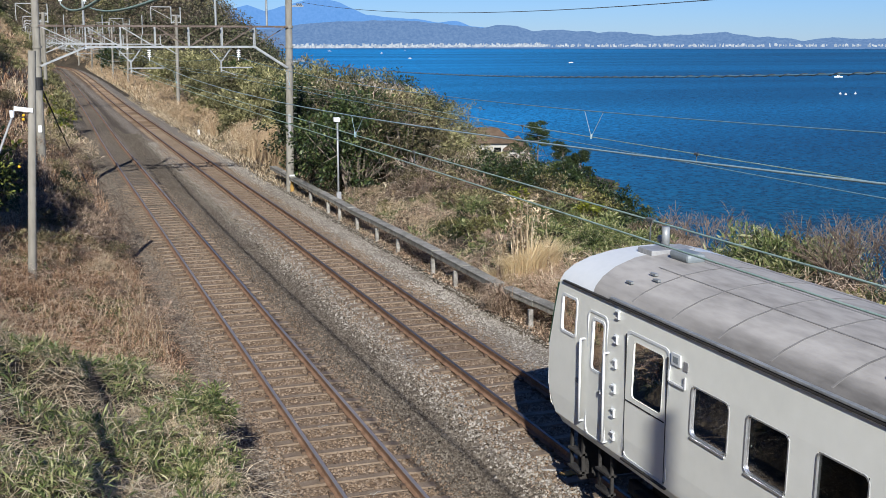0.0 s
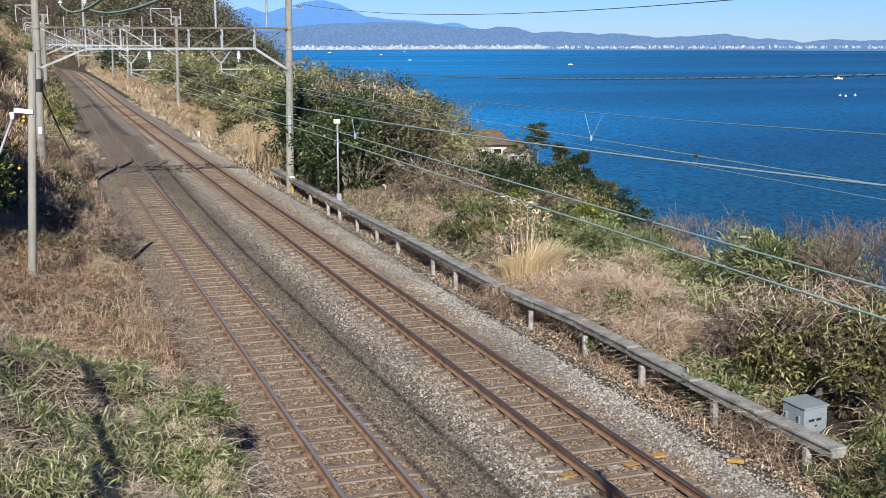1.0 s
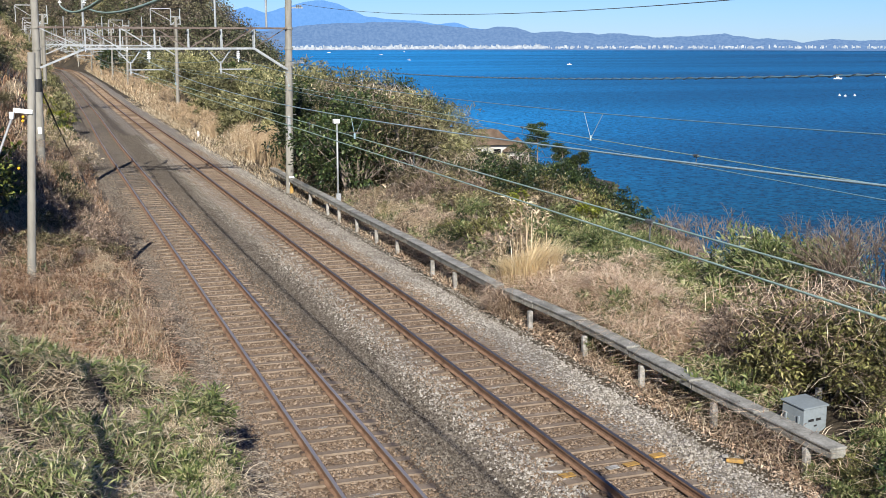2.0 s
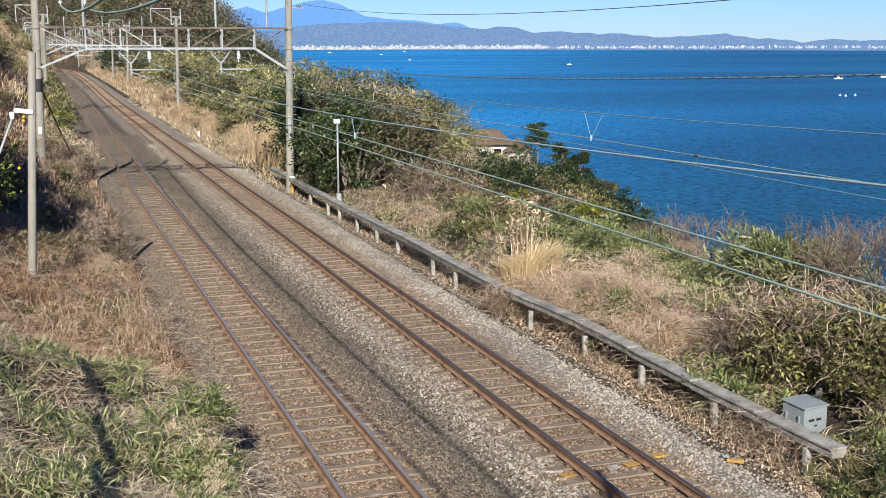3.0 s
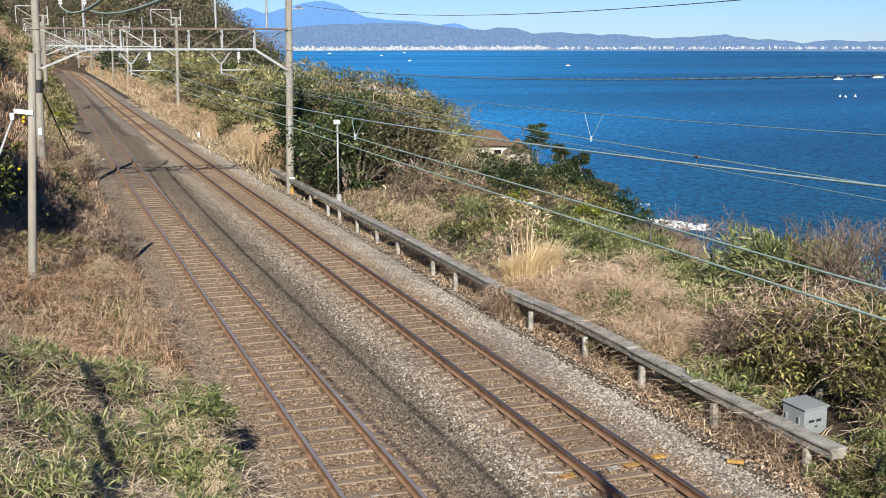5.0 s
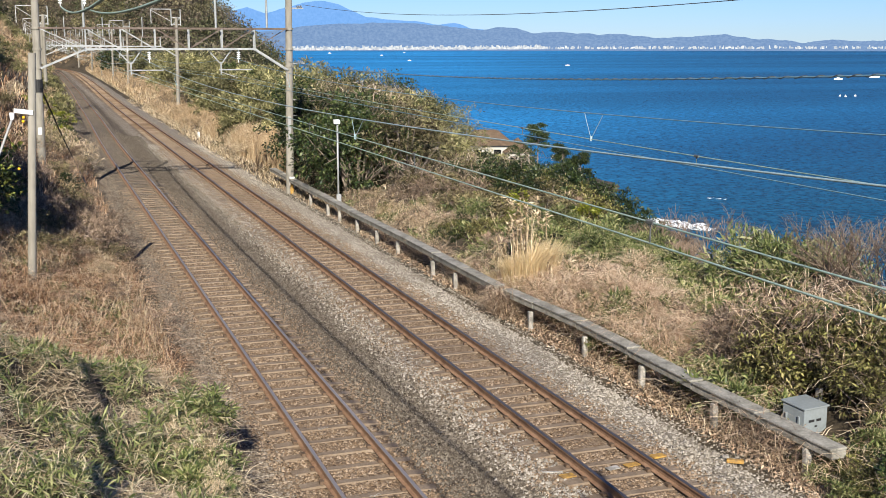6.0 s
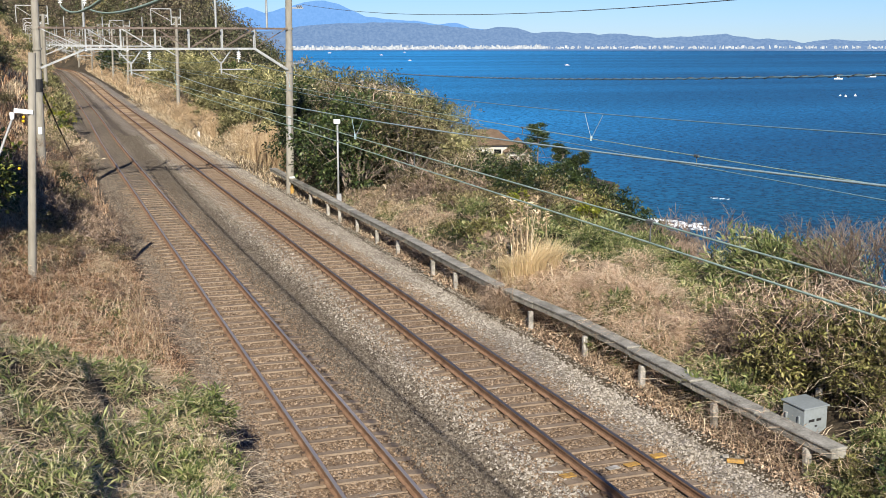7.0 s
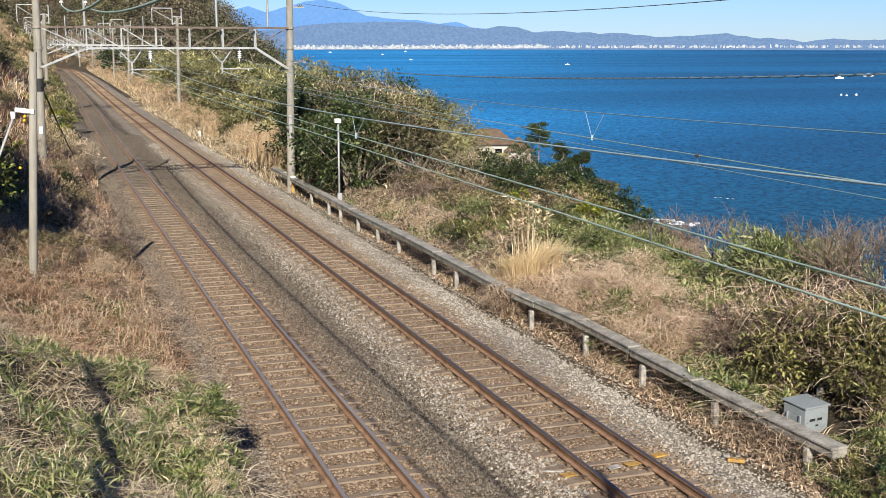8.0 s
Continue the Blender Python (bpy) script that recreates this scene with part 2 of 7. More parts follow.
def water_material():
    m = bpy.data.materials.new("sea_water")
    m.use_nodes = True
    N, L = m.node_tree.nodes, m.node_tree.links
    N.remove(N["Principled BSDF"])
    body, gloss, both = N.new("ShaderNodeBsdfDiffuse"), N.new("ShaderNodeBsdfGlossy"), N.new("ShaderNodeMixShader")
    gloss.inputs["Roughness"].default_value = 0.25
    gloss.inputs["Color"].default_value = (0.8, 0.9, 1.0, 1)
    both.inputs[0].default_value = 0.15
    L.new(body.outputs[0], both.inputs[1])
    L.new(gloss.outputs[0], both.inputs[2])
    L.new(both.outputs[0], N["Material Output"].inputs["Surface"])
    pos = N.new("ShaderNodeNewGeometry").outputs["Position"]
    streak = N.new("ShaderNodeMapping")
    streak.inputs["Rotation"].default_value = (0, 0, radians(20))
    streak.inputs["Scale"].default_value = (0.0011, 0.006, 1)
    L.new(pos, streak.inputs["Vector"])
    n = N.new("ShaderNodeTexNoise")
    n.inputs["Scale"].default_value, n.inputs["Detail"].default_value = 1.0, 8.0
    L.new(streak.outputs[0], n.inputs["Vector"])
    ramp = N.new("ShaderNodeValToRGB")
    ramp.color_ramp.elements[0].position, ramp.color_ramp.elements[0].color = 0.34, (0.005, 0.056, 0.123, 1)
    ramp.color_ramp.elements[1].position, ramp.color_ramp.elements[1].color = 0.66, (0.008, 0.09, 0.2, 1)
    L.new(n.outputs[0], ramp.inputs[0])
    # light and dark of the ripples put into the colour, besides the bumps
    rip = N.new("ShaderNodeMapping")
    rip.inputs["Rotation"].default_value, rip.inputs["Scale"].default_value = (0, 0, radians(-22)), (0.9, 0.75, 1)
    L.new(pos, rip.inputs["Vector"])
    rn = N.new("ShaderNodeTexNoise")
    rn.inputs["Scale"].default_value, rn.inputs["Detail"].default_value, rn.inputs["Roughness"].default_value = 1.0, 7.0, 0.65
    L.new(rip.outputs[0], rn.inputs["Vector"])
    rr = N.new("ShaderNodeMapRange")
    rr.inputs[1].default_value, rr.inputs[2].default_value, rr.inputs[3].default_value, rr.inputs[4].default_value = 0.36, 0.64, 0.45, 1.65
    L.new(rn.outputs[0], rr.inputs[0])
    mul = N.new("ShaderNodeMix")
    mul.data_type, mul.blend_type = "RGBA", "MULTIPLY"
    mul.inputs[0].default_value = 1.0
    L.new(ramp.outputs[0], mul.inputs[6])
    L.new(rr.outputs[0], mul.inputs[7])
    # sky sheen put into the colour: paler by bearing y/x, darker nearer in
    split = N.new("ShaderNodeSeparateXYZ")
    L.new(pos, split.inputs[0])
    bearing = N.new("ShaderNodeMath")
    bearing.operation = "DIVIDE"
    L.new(split.outputs[1], bearing.inputs[0])
    L.new(split.outputs[0], bearing.inputs[1])
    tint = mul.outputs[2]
    for src, (a, b, lo, hi) in ((bearing.outputs["Value"], (1.1, 3.0, 0.98, 2.2)), (split.outputs[1], (110, 270, 0.0, 1.0))):
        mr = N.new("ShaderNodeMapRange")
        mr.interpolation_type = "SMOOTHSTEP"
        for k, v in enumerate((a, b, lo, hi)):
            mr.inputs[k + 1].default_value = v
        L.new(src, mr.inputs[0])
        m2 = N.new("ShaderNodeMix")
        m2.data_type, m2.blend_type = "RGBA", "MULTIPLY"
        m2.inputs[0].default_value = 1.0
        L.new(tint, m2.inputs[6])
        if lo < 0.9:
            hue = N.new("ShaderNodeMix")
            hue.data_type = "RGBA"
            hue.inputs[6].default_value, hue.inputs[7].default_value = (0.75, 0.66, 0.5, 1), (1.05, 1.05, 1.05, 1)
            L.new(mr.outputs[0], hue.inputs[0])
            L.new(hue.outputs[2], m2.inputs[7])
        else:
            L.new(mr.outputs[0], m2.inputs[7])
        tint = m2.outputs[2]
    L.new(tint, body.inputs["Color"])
    last = None
    for sc, st, dist in (((0.05, 0.12, 1), 0.25, 1.2), ((0.8, 0.9, 1), 0.8, 0.35), ((1.7, 3.0, 1), 0.4, 0.07)):
        mp = N.new("ShaderNodeMapping")
        mp.inputs["Rotation"].default_value, mp.inputs["Scale"].default_value = (0, 0, radians(28)), sc
        L.new(pos, mp.inputs["Vector"])
        w = N.new("ShaderNodeTexNoise")
        w.inputs["Scale"].default_value, w.inputs["Detail"].default_value = 1.0, 3.0
        L.new(mp.outputs[0], w.inputs["Vector"])
        bp = N.new("ShaderNodeBump")
        bp.inputs["Strength"].default_value, bp.inputs["Distance"].default_value = st, dist
        L.new(w.outputs[0], bp.inputs["Height"])
        if last:
            L.new(last.outputs[0], bp.inputs["Normal"])
        last = bp
    for sh in (body, gloss):
        L.new(last.outputs[0], sh.inputs["Normal"])
    return m


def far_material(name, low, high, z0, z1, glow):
    """Distant land, blue with air: part lit, part haze put in as its own glow."""
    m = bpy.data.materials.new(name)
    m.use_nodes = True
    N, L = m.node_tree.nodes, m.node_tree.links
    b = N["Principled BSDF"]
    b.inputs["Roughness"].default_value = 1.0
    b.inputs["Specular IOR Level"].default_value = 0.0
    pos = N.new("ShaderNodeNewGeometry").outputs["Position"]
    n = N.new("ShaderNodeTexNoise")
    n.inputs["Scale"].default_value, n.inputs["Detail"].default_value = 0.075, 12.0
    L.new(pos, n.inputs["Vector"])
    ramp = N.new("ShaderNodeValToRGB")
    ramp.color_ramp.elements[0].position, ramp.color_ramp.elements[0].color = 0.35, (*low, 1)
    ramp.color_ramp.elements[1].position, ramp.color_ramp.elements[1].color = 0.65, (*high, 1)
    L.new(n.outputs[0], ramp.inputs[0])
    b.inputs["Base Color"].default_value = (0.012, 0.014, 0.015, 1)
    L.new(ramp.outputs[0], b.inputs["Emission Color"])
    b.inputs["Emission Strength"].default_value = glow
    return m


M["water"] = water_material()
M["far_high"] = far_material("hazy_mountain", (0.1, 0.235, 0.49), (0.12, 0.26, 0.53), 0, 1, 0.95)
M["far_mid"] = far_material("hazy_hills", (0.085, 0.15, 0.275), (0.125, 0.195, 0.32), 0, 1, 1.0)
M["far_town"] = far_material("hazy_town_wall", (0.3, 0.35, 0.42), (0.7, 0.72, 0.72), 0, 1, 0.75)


# ---- building helpers ----
def mesh_from(name, verts, faces, mat, smooth=False):
    me = bpy.data.meshes.new(name)
    if faces and isinstance(faces[0], np.ndarray):
        verts = np.asarray(verts, np.float32)
        me.vertices.add(len(verts))
        me.vertices.foreach_set("co", verts.ravel())
        me.loops.add(sum(f.size for f in faces))
        me.loops.foreach_set("vertex_index", np.concatenate([f.ravel() for f in faces]).astype(np.int32))
        sizes = np.concatenate([np.full(len(f), f.shape[1], np.int32) for f in faces])
        me.polygons.add(len(sizes))
        me.polygons.foreach_set("loop_start", (np.cumsum(sizes) - sizes).astype(np.int32))
        me.update(calc_edges=True)
    else:
        me.from_pydata([tuple(v) for v in verts], [], faces)
    for m_ in (mat if isinstance(mat, (list, tuple)) else [mat]):
        me.materials.append(m_)
    if smooth:
        me.polygons.foreach_set("use_smooth", [True] * len(me.polygons))
    me.update()
    return me


def part(name, bm, mat, parent=None, label="", smooth=False):
    """Links a bmesh as one mesh object, under a thing or a part."""
    me = bpy.data.meshes.new(name)
    bm.normal_update()
    bm.to_mesh(me)
    bm.free()
    for m_ in (mat if isinstance(mat, (list, tuple)) else [mat]):
        me.materials.append(m_)
    if smooth:
        me.polygons.foreach_set("use_smooth", [True] * len(me.polygons))
    ob = new(name, me)
    if parent:
        ob.parent = parent
    if label:
        ob["label"] = label
    return ob


def thing(name, label, category, at=None, group="", kind=""):
    ob = new(name)
    ob.empty_display_size = 0.2
    if at is not None:
        ob.matrix_world = at
    return tagged(ob, label, category, group, kind)


def box(bm, x0, x1, y0, y1, z0, z1, bevel=0.0):
    r = bmesh.ops.create_cube(bm, size=1.0)
    bmesh.ops.transform(bm, matrix=Matrix.Translation(((x0 + x1) / 2, (y0 + y1) / 2, (z0 + z1) / 2)) @ Matrix.Diagonal((x1 - x0, y1 - y0, z1 - z0, 1)), verts=r["verts"])
    if bevel:
        es = list({e for v in r["verts"] for e in v.link_edges})
        bmesh.ops.bevel(bm, geom=es, offset=bevel, segments=2, affect="EDGES", profile=0.5)
    return r["verts"]


def rod(bm, a, b, r0, r1=None, seg=8):
    """A round bar from a to b."""
    a, b = Vector(a), Vector(b)
    d = b - a
    m = Matrix.Translation((a + b) / 2) @ d.to_track_quat("Z", "Y").to_matrix().to_4x4()
    return bmesh.ops.create_cone(bm, cap_ends=True, segments=seg, radius1=r0, radius2=r0 if r1 is None else r1, depth=d.length, matrix=m)["verts"]


def bar(bm, a, b, w, h):
    """A rectangular bar from a to b."""
    a, b = Vector(a), Vector(b)
    d = b - a
    m = Matrix.Translation((a + b) / 2) @ d.to_track_quat("Z", "Y").to_matrix().to_4x4() @ Matrix.Diagonal((w, h, d.length, 1))
    return bmesh.ops.create_cube(bm, size=1.0, matrix=m)["verts"]


def rods_mesh(name, rods, seg, mat):
    """Many tapered bars, given as (a, b, r0, r1), in one mesh."""
    vs, fs = [], []
    ang = [2 * math.pi * k / seg for k in range(seg)]
    for a, b, r0, r1 in rods:
        d = (b - a).normalized()
        s = d.orthogonal().normalized()
        t = d.cross(s)
        n = len(vs)
        for p, r in ((a, r0), (b, r1)):
            vs += [p + r * (math.cos(q) * s + math.sin(q) * t) for q in ang]
        fs += [(n + k, n + (k + 1) % seg, n + seg + (k + 1) % seg, n + seg + k) for k in range(seg)]
    return mesh_from(name, vs, fs, mat, True)


def strip(name, pts, r, mat, parent=None, seg=6, label=""):
    """A wire along points, as one tube mesh."""
    pts = [Vector(p) for p in pts]
    vs, fs = [], []
    for i, p in enumerate(pts):
        d = (pts[min(i + 1, len(pts) - 1)] - pts[max(i - 1, 0)]).normalized()
        side = d.cross(Vector((0, 0, 1))).normalized()
        up = side.cross(d)
        for k in range(seg):
            a = 2 * math.pi * k / seg
            vs.append(p + r * (math.cos(a) * side + math.sin(a) * up))
    for i in range(len(pts) - 1):
        for k in range(seg):
            fs.append((i * seg + k, i * seg + (k + 1) % seg, (i + 1) * seg + (k + 1) % seg, (i + 1) * seg + k))
    ob = new(name, mesh_from(name, vs, fs, mat, True))
    if parent:
        ob.parent = parent
    if label:
        ob["label"] = label
    return ob


def smooth01(t):
    t = np.clip(t, 0, 1)
    return t * t * (3 - 2 * t)


def lattice(nx, ny, seed):
    return np.random.RandomState(seed).rand(nx, ny)


_LAT = [lattice(64, 64, 11 + k) for k in range(4)]


def vnoise(x, y, k=0):
    """Smooth value noise in the plane, 0 to 1."""
    x, y = np.asarray(x, float), np.asarray(y, float)
    xi, yi = np.floor(x).astype(int), np.floor(y).astype(int)
    fx, fy = smooth01(x - xi), smooth01(y - yi)
    g = _LAT[k]
    a, b = g[xi % 64, yi % 64], g[(xi + 1) % 64, yi % 64]
    c, d = g[xi % 64, (yi + 1) % 64], g[(xi + 1) % 64, (yi + 1) % 64]
    return (a * (1 - fx) + b * fx) * (1 - fy) + (c * (1 - fx) + d * fx) * fy


# ---- the lie of the land: y runs along the tracks, x towards the sea, z = 0 at the rail tops ----
XL, XR, GAUGE = 4.493, 8.425, 1.132
SEA = -19.4


def bend(y):
    """Sideways run of the line as it goes off."""
    y = np.asarray(y, float)
    return 0.8 * smooth01((y - 110) / 130) - np.maximum(0, y - 275) ** 2 / 1150


def edge_x(y):
    """Where the level strip beside the line ends and the slope to the sea begins."""
    return 16.9 + 8.6 * smooth01((np.asarray(y, float) - 28) / 30) + 30 * smooth01((np.asarray(y, float) - 200) / 90)


def shore_x(y):
    return 66 + 18 * smooth01((np.asarray(y, float) - 95) / 60) + 18 * smooth01((np.asarray(y, float) - 150) / 60) + 4 * np.sin(np.asarray(y, float) * 0.11)


def land(x, y):
    x, y = np.asarray(x, float), np.asarray(y, float)
    u = x - bend(y)
    n = vnoise(x * 0.25, y * 0.25) - 0.5
    n2 = vnoise(x * 0.06, y * 0.06, 1) - 0.5
    z = np.full(np.broadcast(x, y).shape, -0.31) + 0 * u
    # bank on the hill side
    near = 1.0 - 0.55 * smooth01((20 - y) / 12)
    left = np.maximum(0, 2.3 - u)
    z = z + np.minimum(left * (0.42 + 0.5 * smooth01((y - 30) / 40)) + np.maximum(0, left - 3) * 0.35, 60) * near + n * np.minimum(left, 1.0) * 0.5
    # overgrown hump at the foot of the bank by the bridge
    z = z + 1.1 * smooth01((2.55 - u) / 0.5) * smooth01((20.3 + 1.2 * n - y) / 2.2) * (0.6 + 0.8 * vnoise(x * 0.8, y * 0.8, 3))
    # strip on the sea side and the slope
    z = z + np.where(u > 11.2, 0.15 * smooth01((u - 11.2) / 1.5) + (0.75 * vnoise(x * 0.7, y * 0.7, 2) ** 1.6 + 0.15 * n) * smooth01((u - 11.9) / 1.2) * (1 - 0.7 * smooth01((u - 14.5) / 2.5)) * (1 - 0.85 * np.exp(-((x - 12.4) ** 2 + (y - 15.6) ** 2) / 0.9)), 0)
    e, s = edge_x(y), shore_x(y)
    f = np.clip((x - e) / np.maximum(s - e, 5), 0, 1.3)
    drop = np.where(f <= 1, 1 - (1 - np.minimum(f, 1)) ** 1.9, 1 + (f - 1) * 0.6)
    z = z + (SEA + 0.3) * drop + n2 * 2.0 * smooth01(f * 3) * (1 - smooth01((f - 0.7) * 4))
    # wooded headland beyond the curve
    head = smooth01((u - 9) / 40) * smooth01((y - 225 - 0.3 * np.maximum(0, x)) / 110) * smooth01((68 - x) / 52) * smooth01((y - 200) / 100)
    z = z + head * (52 + 12 * n2)
    return z


def land1(x, y):
    return float(land(np.array([x]), np.array([y]))[0])

# ---- ground, sea and distance ----
def grid_mesh(name, xs, ys, zfun, mat):
    gx, gy = np.meshgrid(xs, ys)
    gz = zfun(gx, gy)
    vs = np.stack([gx.ravel(), gy.ravel(), gz.ravel()], 1)
    nx, ny = len(xs), len(ys)
    i = (np.arange(ny - 1)[:, None] * nx + np.arange(nx - 1)[None]).ravel()
    fs = np.stack([i, i + 1, i + nx + 1, i + nx], 1).tolist()
    return new(name, mesh_from(name, vs.tolist(), fs, mat, True))


gxs = np.concatenate([np.linspace(-260, -22, 18), np.linspace(-18, 0, 19), np.linspace(0.5, 30, 60), np.linspace(32, 135, 45)])
gys = np.concatenate([np.linspace(-200, 0, 12), np.linspace(3, 80, 90), np.linspace(82, 200, 50), np.linspace(205, 700, 70)])
tagged(grid_mesh("ground", gxs, gys, land, M["soil"]), "brown earth bank falling from the railway to the sea", "ground", kind="structure")

bm = bmesh.new()
sea_v = [bm.verts.new(p) for p in ((-2500, 260, SEA), (20, 40, SEA), (20, -500, SEA), (4900, -500, SEA), (4900, 4300, SEA), (3000, 4560, SEA), (1600, 4640, SEA), (-2500, 4640, SEA))]
bm.faces.new(sea_v)
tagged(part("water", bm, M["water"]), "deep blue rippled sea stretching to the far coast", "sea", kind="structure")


def far_point(px, up, dist):
    """A place at that distance, at px steps across the view (2000 to a unit of tangent), up steps above eye level."""
    a = radians(CAM_YAW) + math.atan(px / 2032)
    return Vector((math.sin(a) * dist, math.cos(a) * dist, CAM_H + up * dist * math.hypot(1, px / 2032) / 2032))


def ridge(name, dist, pts, mat, label, rough, seed, base=-14):
    """A mountain range as a solid strip with a broken skyline and a slope towards the viewer."""
    rnd = np.random.RandomState(seed)
    xs = np.arange(pts[0][0], pts[-1][0] + 1, 4.0)
    hs = np.interp(xs, [p[0] for p in pts], [p[1] for p in pts])
    hs = hs + rough * (vnoise(xs * 0.05, xs * 0 + seed, 2) - 0.5) * 2 + rough * 0.5 * (rnd.rand(len(xs)) - 0.5)
    vs, fs = [], []
    rows = 6
    for i, (x, hgt) in enumerate(zip(xs, hs)):
        for k in range(rows):
            f = k / (rows - 1)
            jig = 60 * (vnoise(x * 0.03 + k, k * 1.7 + seed, 3) - 0.5) if 0 < k < rows - 1 else 0
            vs.append(far_point(x - 784, base + (hgt - base) * f, dist + (f - 1) * 160 + jig))
        vs.append(far_point(x - 784, base, dist + 40))
    n = rows + 1
    for i in range(len(xs) - 1):
        for k in range(n):
            k2 = (k + 1) % n
            fs.append((i * n + k, (i + 1) * n + k, (i + 1) * n + k2, i * n + k2))
    ob = new(name, mesh_from(name, vs, fs, mat, False))
    return tagged(ob, label, "mountains", kind="structure")


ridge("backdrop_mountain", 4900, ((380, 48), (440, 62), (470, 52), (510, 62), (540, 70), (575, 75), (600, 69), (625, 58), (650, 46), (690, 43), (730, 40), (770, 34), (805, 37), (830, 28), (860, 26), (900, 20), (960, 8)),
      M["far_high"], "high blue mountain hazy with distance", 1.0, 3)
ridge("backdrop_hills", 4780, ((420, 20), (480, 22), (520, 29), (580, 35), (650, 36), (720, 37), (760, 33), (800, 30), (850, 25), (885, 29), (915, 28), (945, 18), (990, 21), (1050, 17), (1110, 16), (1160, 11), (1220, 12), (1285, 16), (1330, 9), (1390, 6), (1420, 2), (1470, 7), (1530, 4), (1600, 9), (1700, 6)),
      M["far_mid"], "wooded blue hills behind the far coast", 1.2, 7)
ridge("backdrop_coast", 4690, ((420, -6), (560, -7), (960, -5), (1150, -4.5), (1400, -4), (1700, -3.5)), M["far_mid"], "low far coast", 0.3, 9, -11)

# ---- tracks ----
def line_point(x, y, z=0.0):
    return Vector((x + float(bend(y)), y, z))


def close_up(x, y):
    """The hill-side track draws a little nearer to the other for a stretch."""
    return 0.38 * float(smooth01((y - 70) / 50) * (1 - smooth01((y - 160) / 60))) if x < 6.4 else 0.0


def sweep(name, prof, x, ys, mats, mat_ids, parent):
    vs, fs, ids = [], [], []
    n = len(prof)
    for y in ys:
        b = float(bend(y))
        for px, pz in prof:
            vs.append((x + b + close_up(x, y) + px, y, pz))
    for i in range(len(ys) - 1):
        for k in range(n):
            fs.append((i * n + k, (i + 1) * n + k, (i + 1) * n + (k + 1) % n, i * n + (k + 1) % n))
            ids.append(mat_ids[k])
    me = mesh_from(name, vs, fs, mats)
    me.polygons.foreach_set("material_index", ids)
    ob = new(name, me)
    ob.parent = parent
    return ob


RAIL = [(-0.064, -0.153), (0.064, -0.153), (0.064, -0.142), (0.012, -0.122), (0.009, -0.05), (0.032, -0.036), (0.0325, -0.008), (0.025, 0.0), (-0.025, 0.0), (-0.0325, -0.008), (-0.032, -0.036), (-0.009, -0.05), (-0.012, -0.122), (-0.064, -0.142)]
RAIL_MAT = [0] * 14
for k in (6, 7, 8):
    RAIL_MAT[k] = 1
TRACK_YS = [-60] + list(np.arange(-20, 270, 10.0)) + list(np.arange(270, 470, 5.0))

SLEEPER_STEP = 0.64


def sleeper_mesh():
    """A concrete sleeper, waisted in the middle, with rail fastenings."""
    bm = bmesh.new()
    xs = (-1.0, -0.75, -0.35, 0.35, 0.75, 1.0)
    tops = (-0.184, -0.17, -0.182, -0.182, -0.17, -0.184)
    ws = (0.125, 0.13, 0.1, 0.1, 0.13, 0.125)
    rings = []
    for x, t, w in zip(xs, tops, ws):
        rings.append([bm.verts.new(p) for p in ((x, -w - 0.02, -0.36), (x, -w + 0.03, t), (x, w - 0.03, t), (x, w + 0.02, -0.36))])
    for a, b in zip(rings, rings[1:]):
        for k in range(3):
            bm.faces.new((a[k], b[k], b[k + 1], a[k + 1]))
    bm.faces.new(rings[0][::-1])
    bm.faces.new(rings[-1])
    for side in (-1, 1):
        for o in (-1, 1):
            box(bm, side * GAUGE / 2 + o * 0.095 - 0.035, side * GAUGE / 2 + o * 0.095 + 0.035, -0.05, 0.05, -0.175, -0.125)
    bmesh.ops.recalc_face_normals(bm, faces=bm.faces)
    me = bpy.data.meshes.new("sleeper")
    bm.to_mesh(me)
    bm.free()
    me.materials.append(M["sleeper"])
    me.materials.append(M["clip"])
    for p in list(me.polygons)[17:]:
        p.material_index = 1
    return me


def far_sleepers(x, parent, y0, y1):
    vs, fs = [], []
    for y in np.arange(y0, y1, SLEEPER_STEP):
        b, n = float(bend(y)) + x + close_up(x, y), len(vs)
        for sx in (-1, 1):
            for sy in (-0.12, 0.12):
                for z in (-0.34, -0.19):
                    vs.append((b + sx, y + sy, z))
        fs += [(n + 1, n + 3, n + 7, n + 5), (n, n + 1, n + 5, n + 4), (n, n + 2, n + 3, n + 1), (n + 4, n + 5, n + 7, n + 6)]
    # distant sleepers: the track's shading far off is put into these tones
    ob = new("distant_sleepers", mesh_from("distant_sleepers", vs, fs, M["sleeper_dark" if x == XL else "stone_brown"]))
    ob.parent = parent
    ob["kind"] = "stuff"


SLEEPER = sleeper_mesh()
SLEEPER_DARK = SLEEPER.copy()
SLEEPER_DARK.materials[0] = M["sleeper_dark"]
tracks = []
for x, lab in ((XL, "rusty railway track with brown concrete sleepers beside the hill bank"), (XR, "rusty railway track with brown concrete sleepers on the sea side")):
    tr = thing("railway_track", lab, "railway track", group="pair of tracks", kind="structure")
    for s in (-1, 1):
        sweep("rail", RAIL, x + s * GAUGE / 2, TRACK_YS, [M["rust"], M["railtop_bright" if x == XL else "railtop"]], RAIL_MAT, tr)
    tracks.append((tr, x))


BED = ((1.5, -0.62), (2.45, -0.42), (2.9, -0.27), (3.4, -0.205), (5.6, -0.205), (6.0, -0.215), (6.45, -0.25), (7.0, -0.215), (7.3, -0.205), (9.5, -0.205), (10.0, -0.23), (10.7, -0.33), (11.6, -0.5))


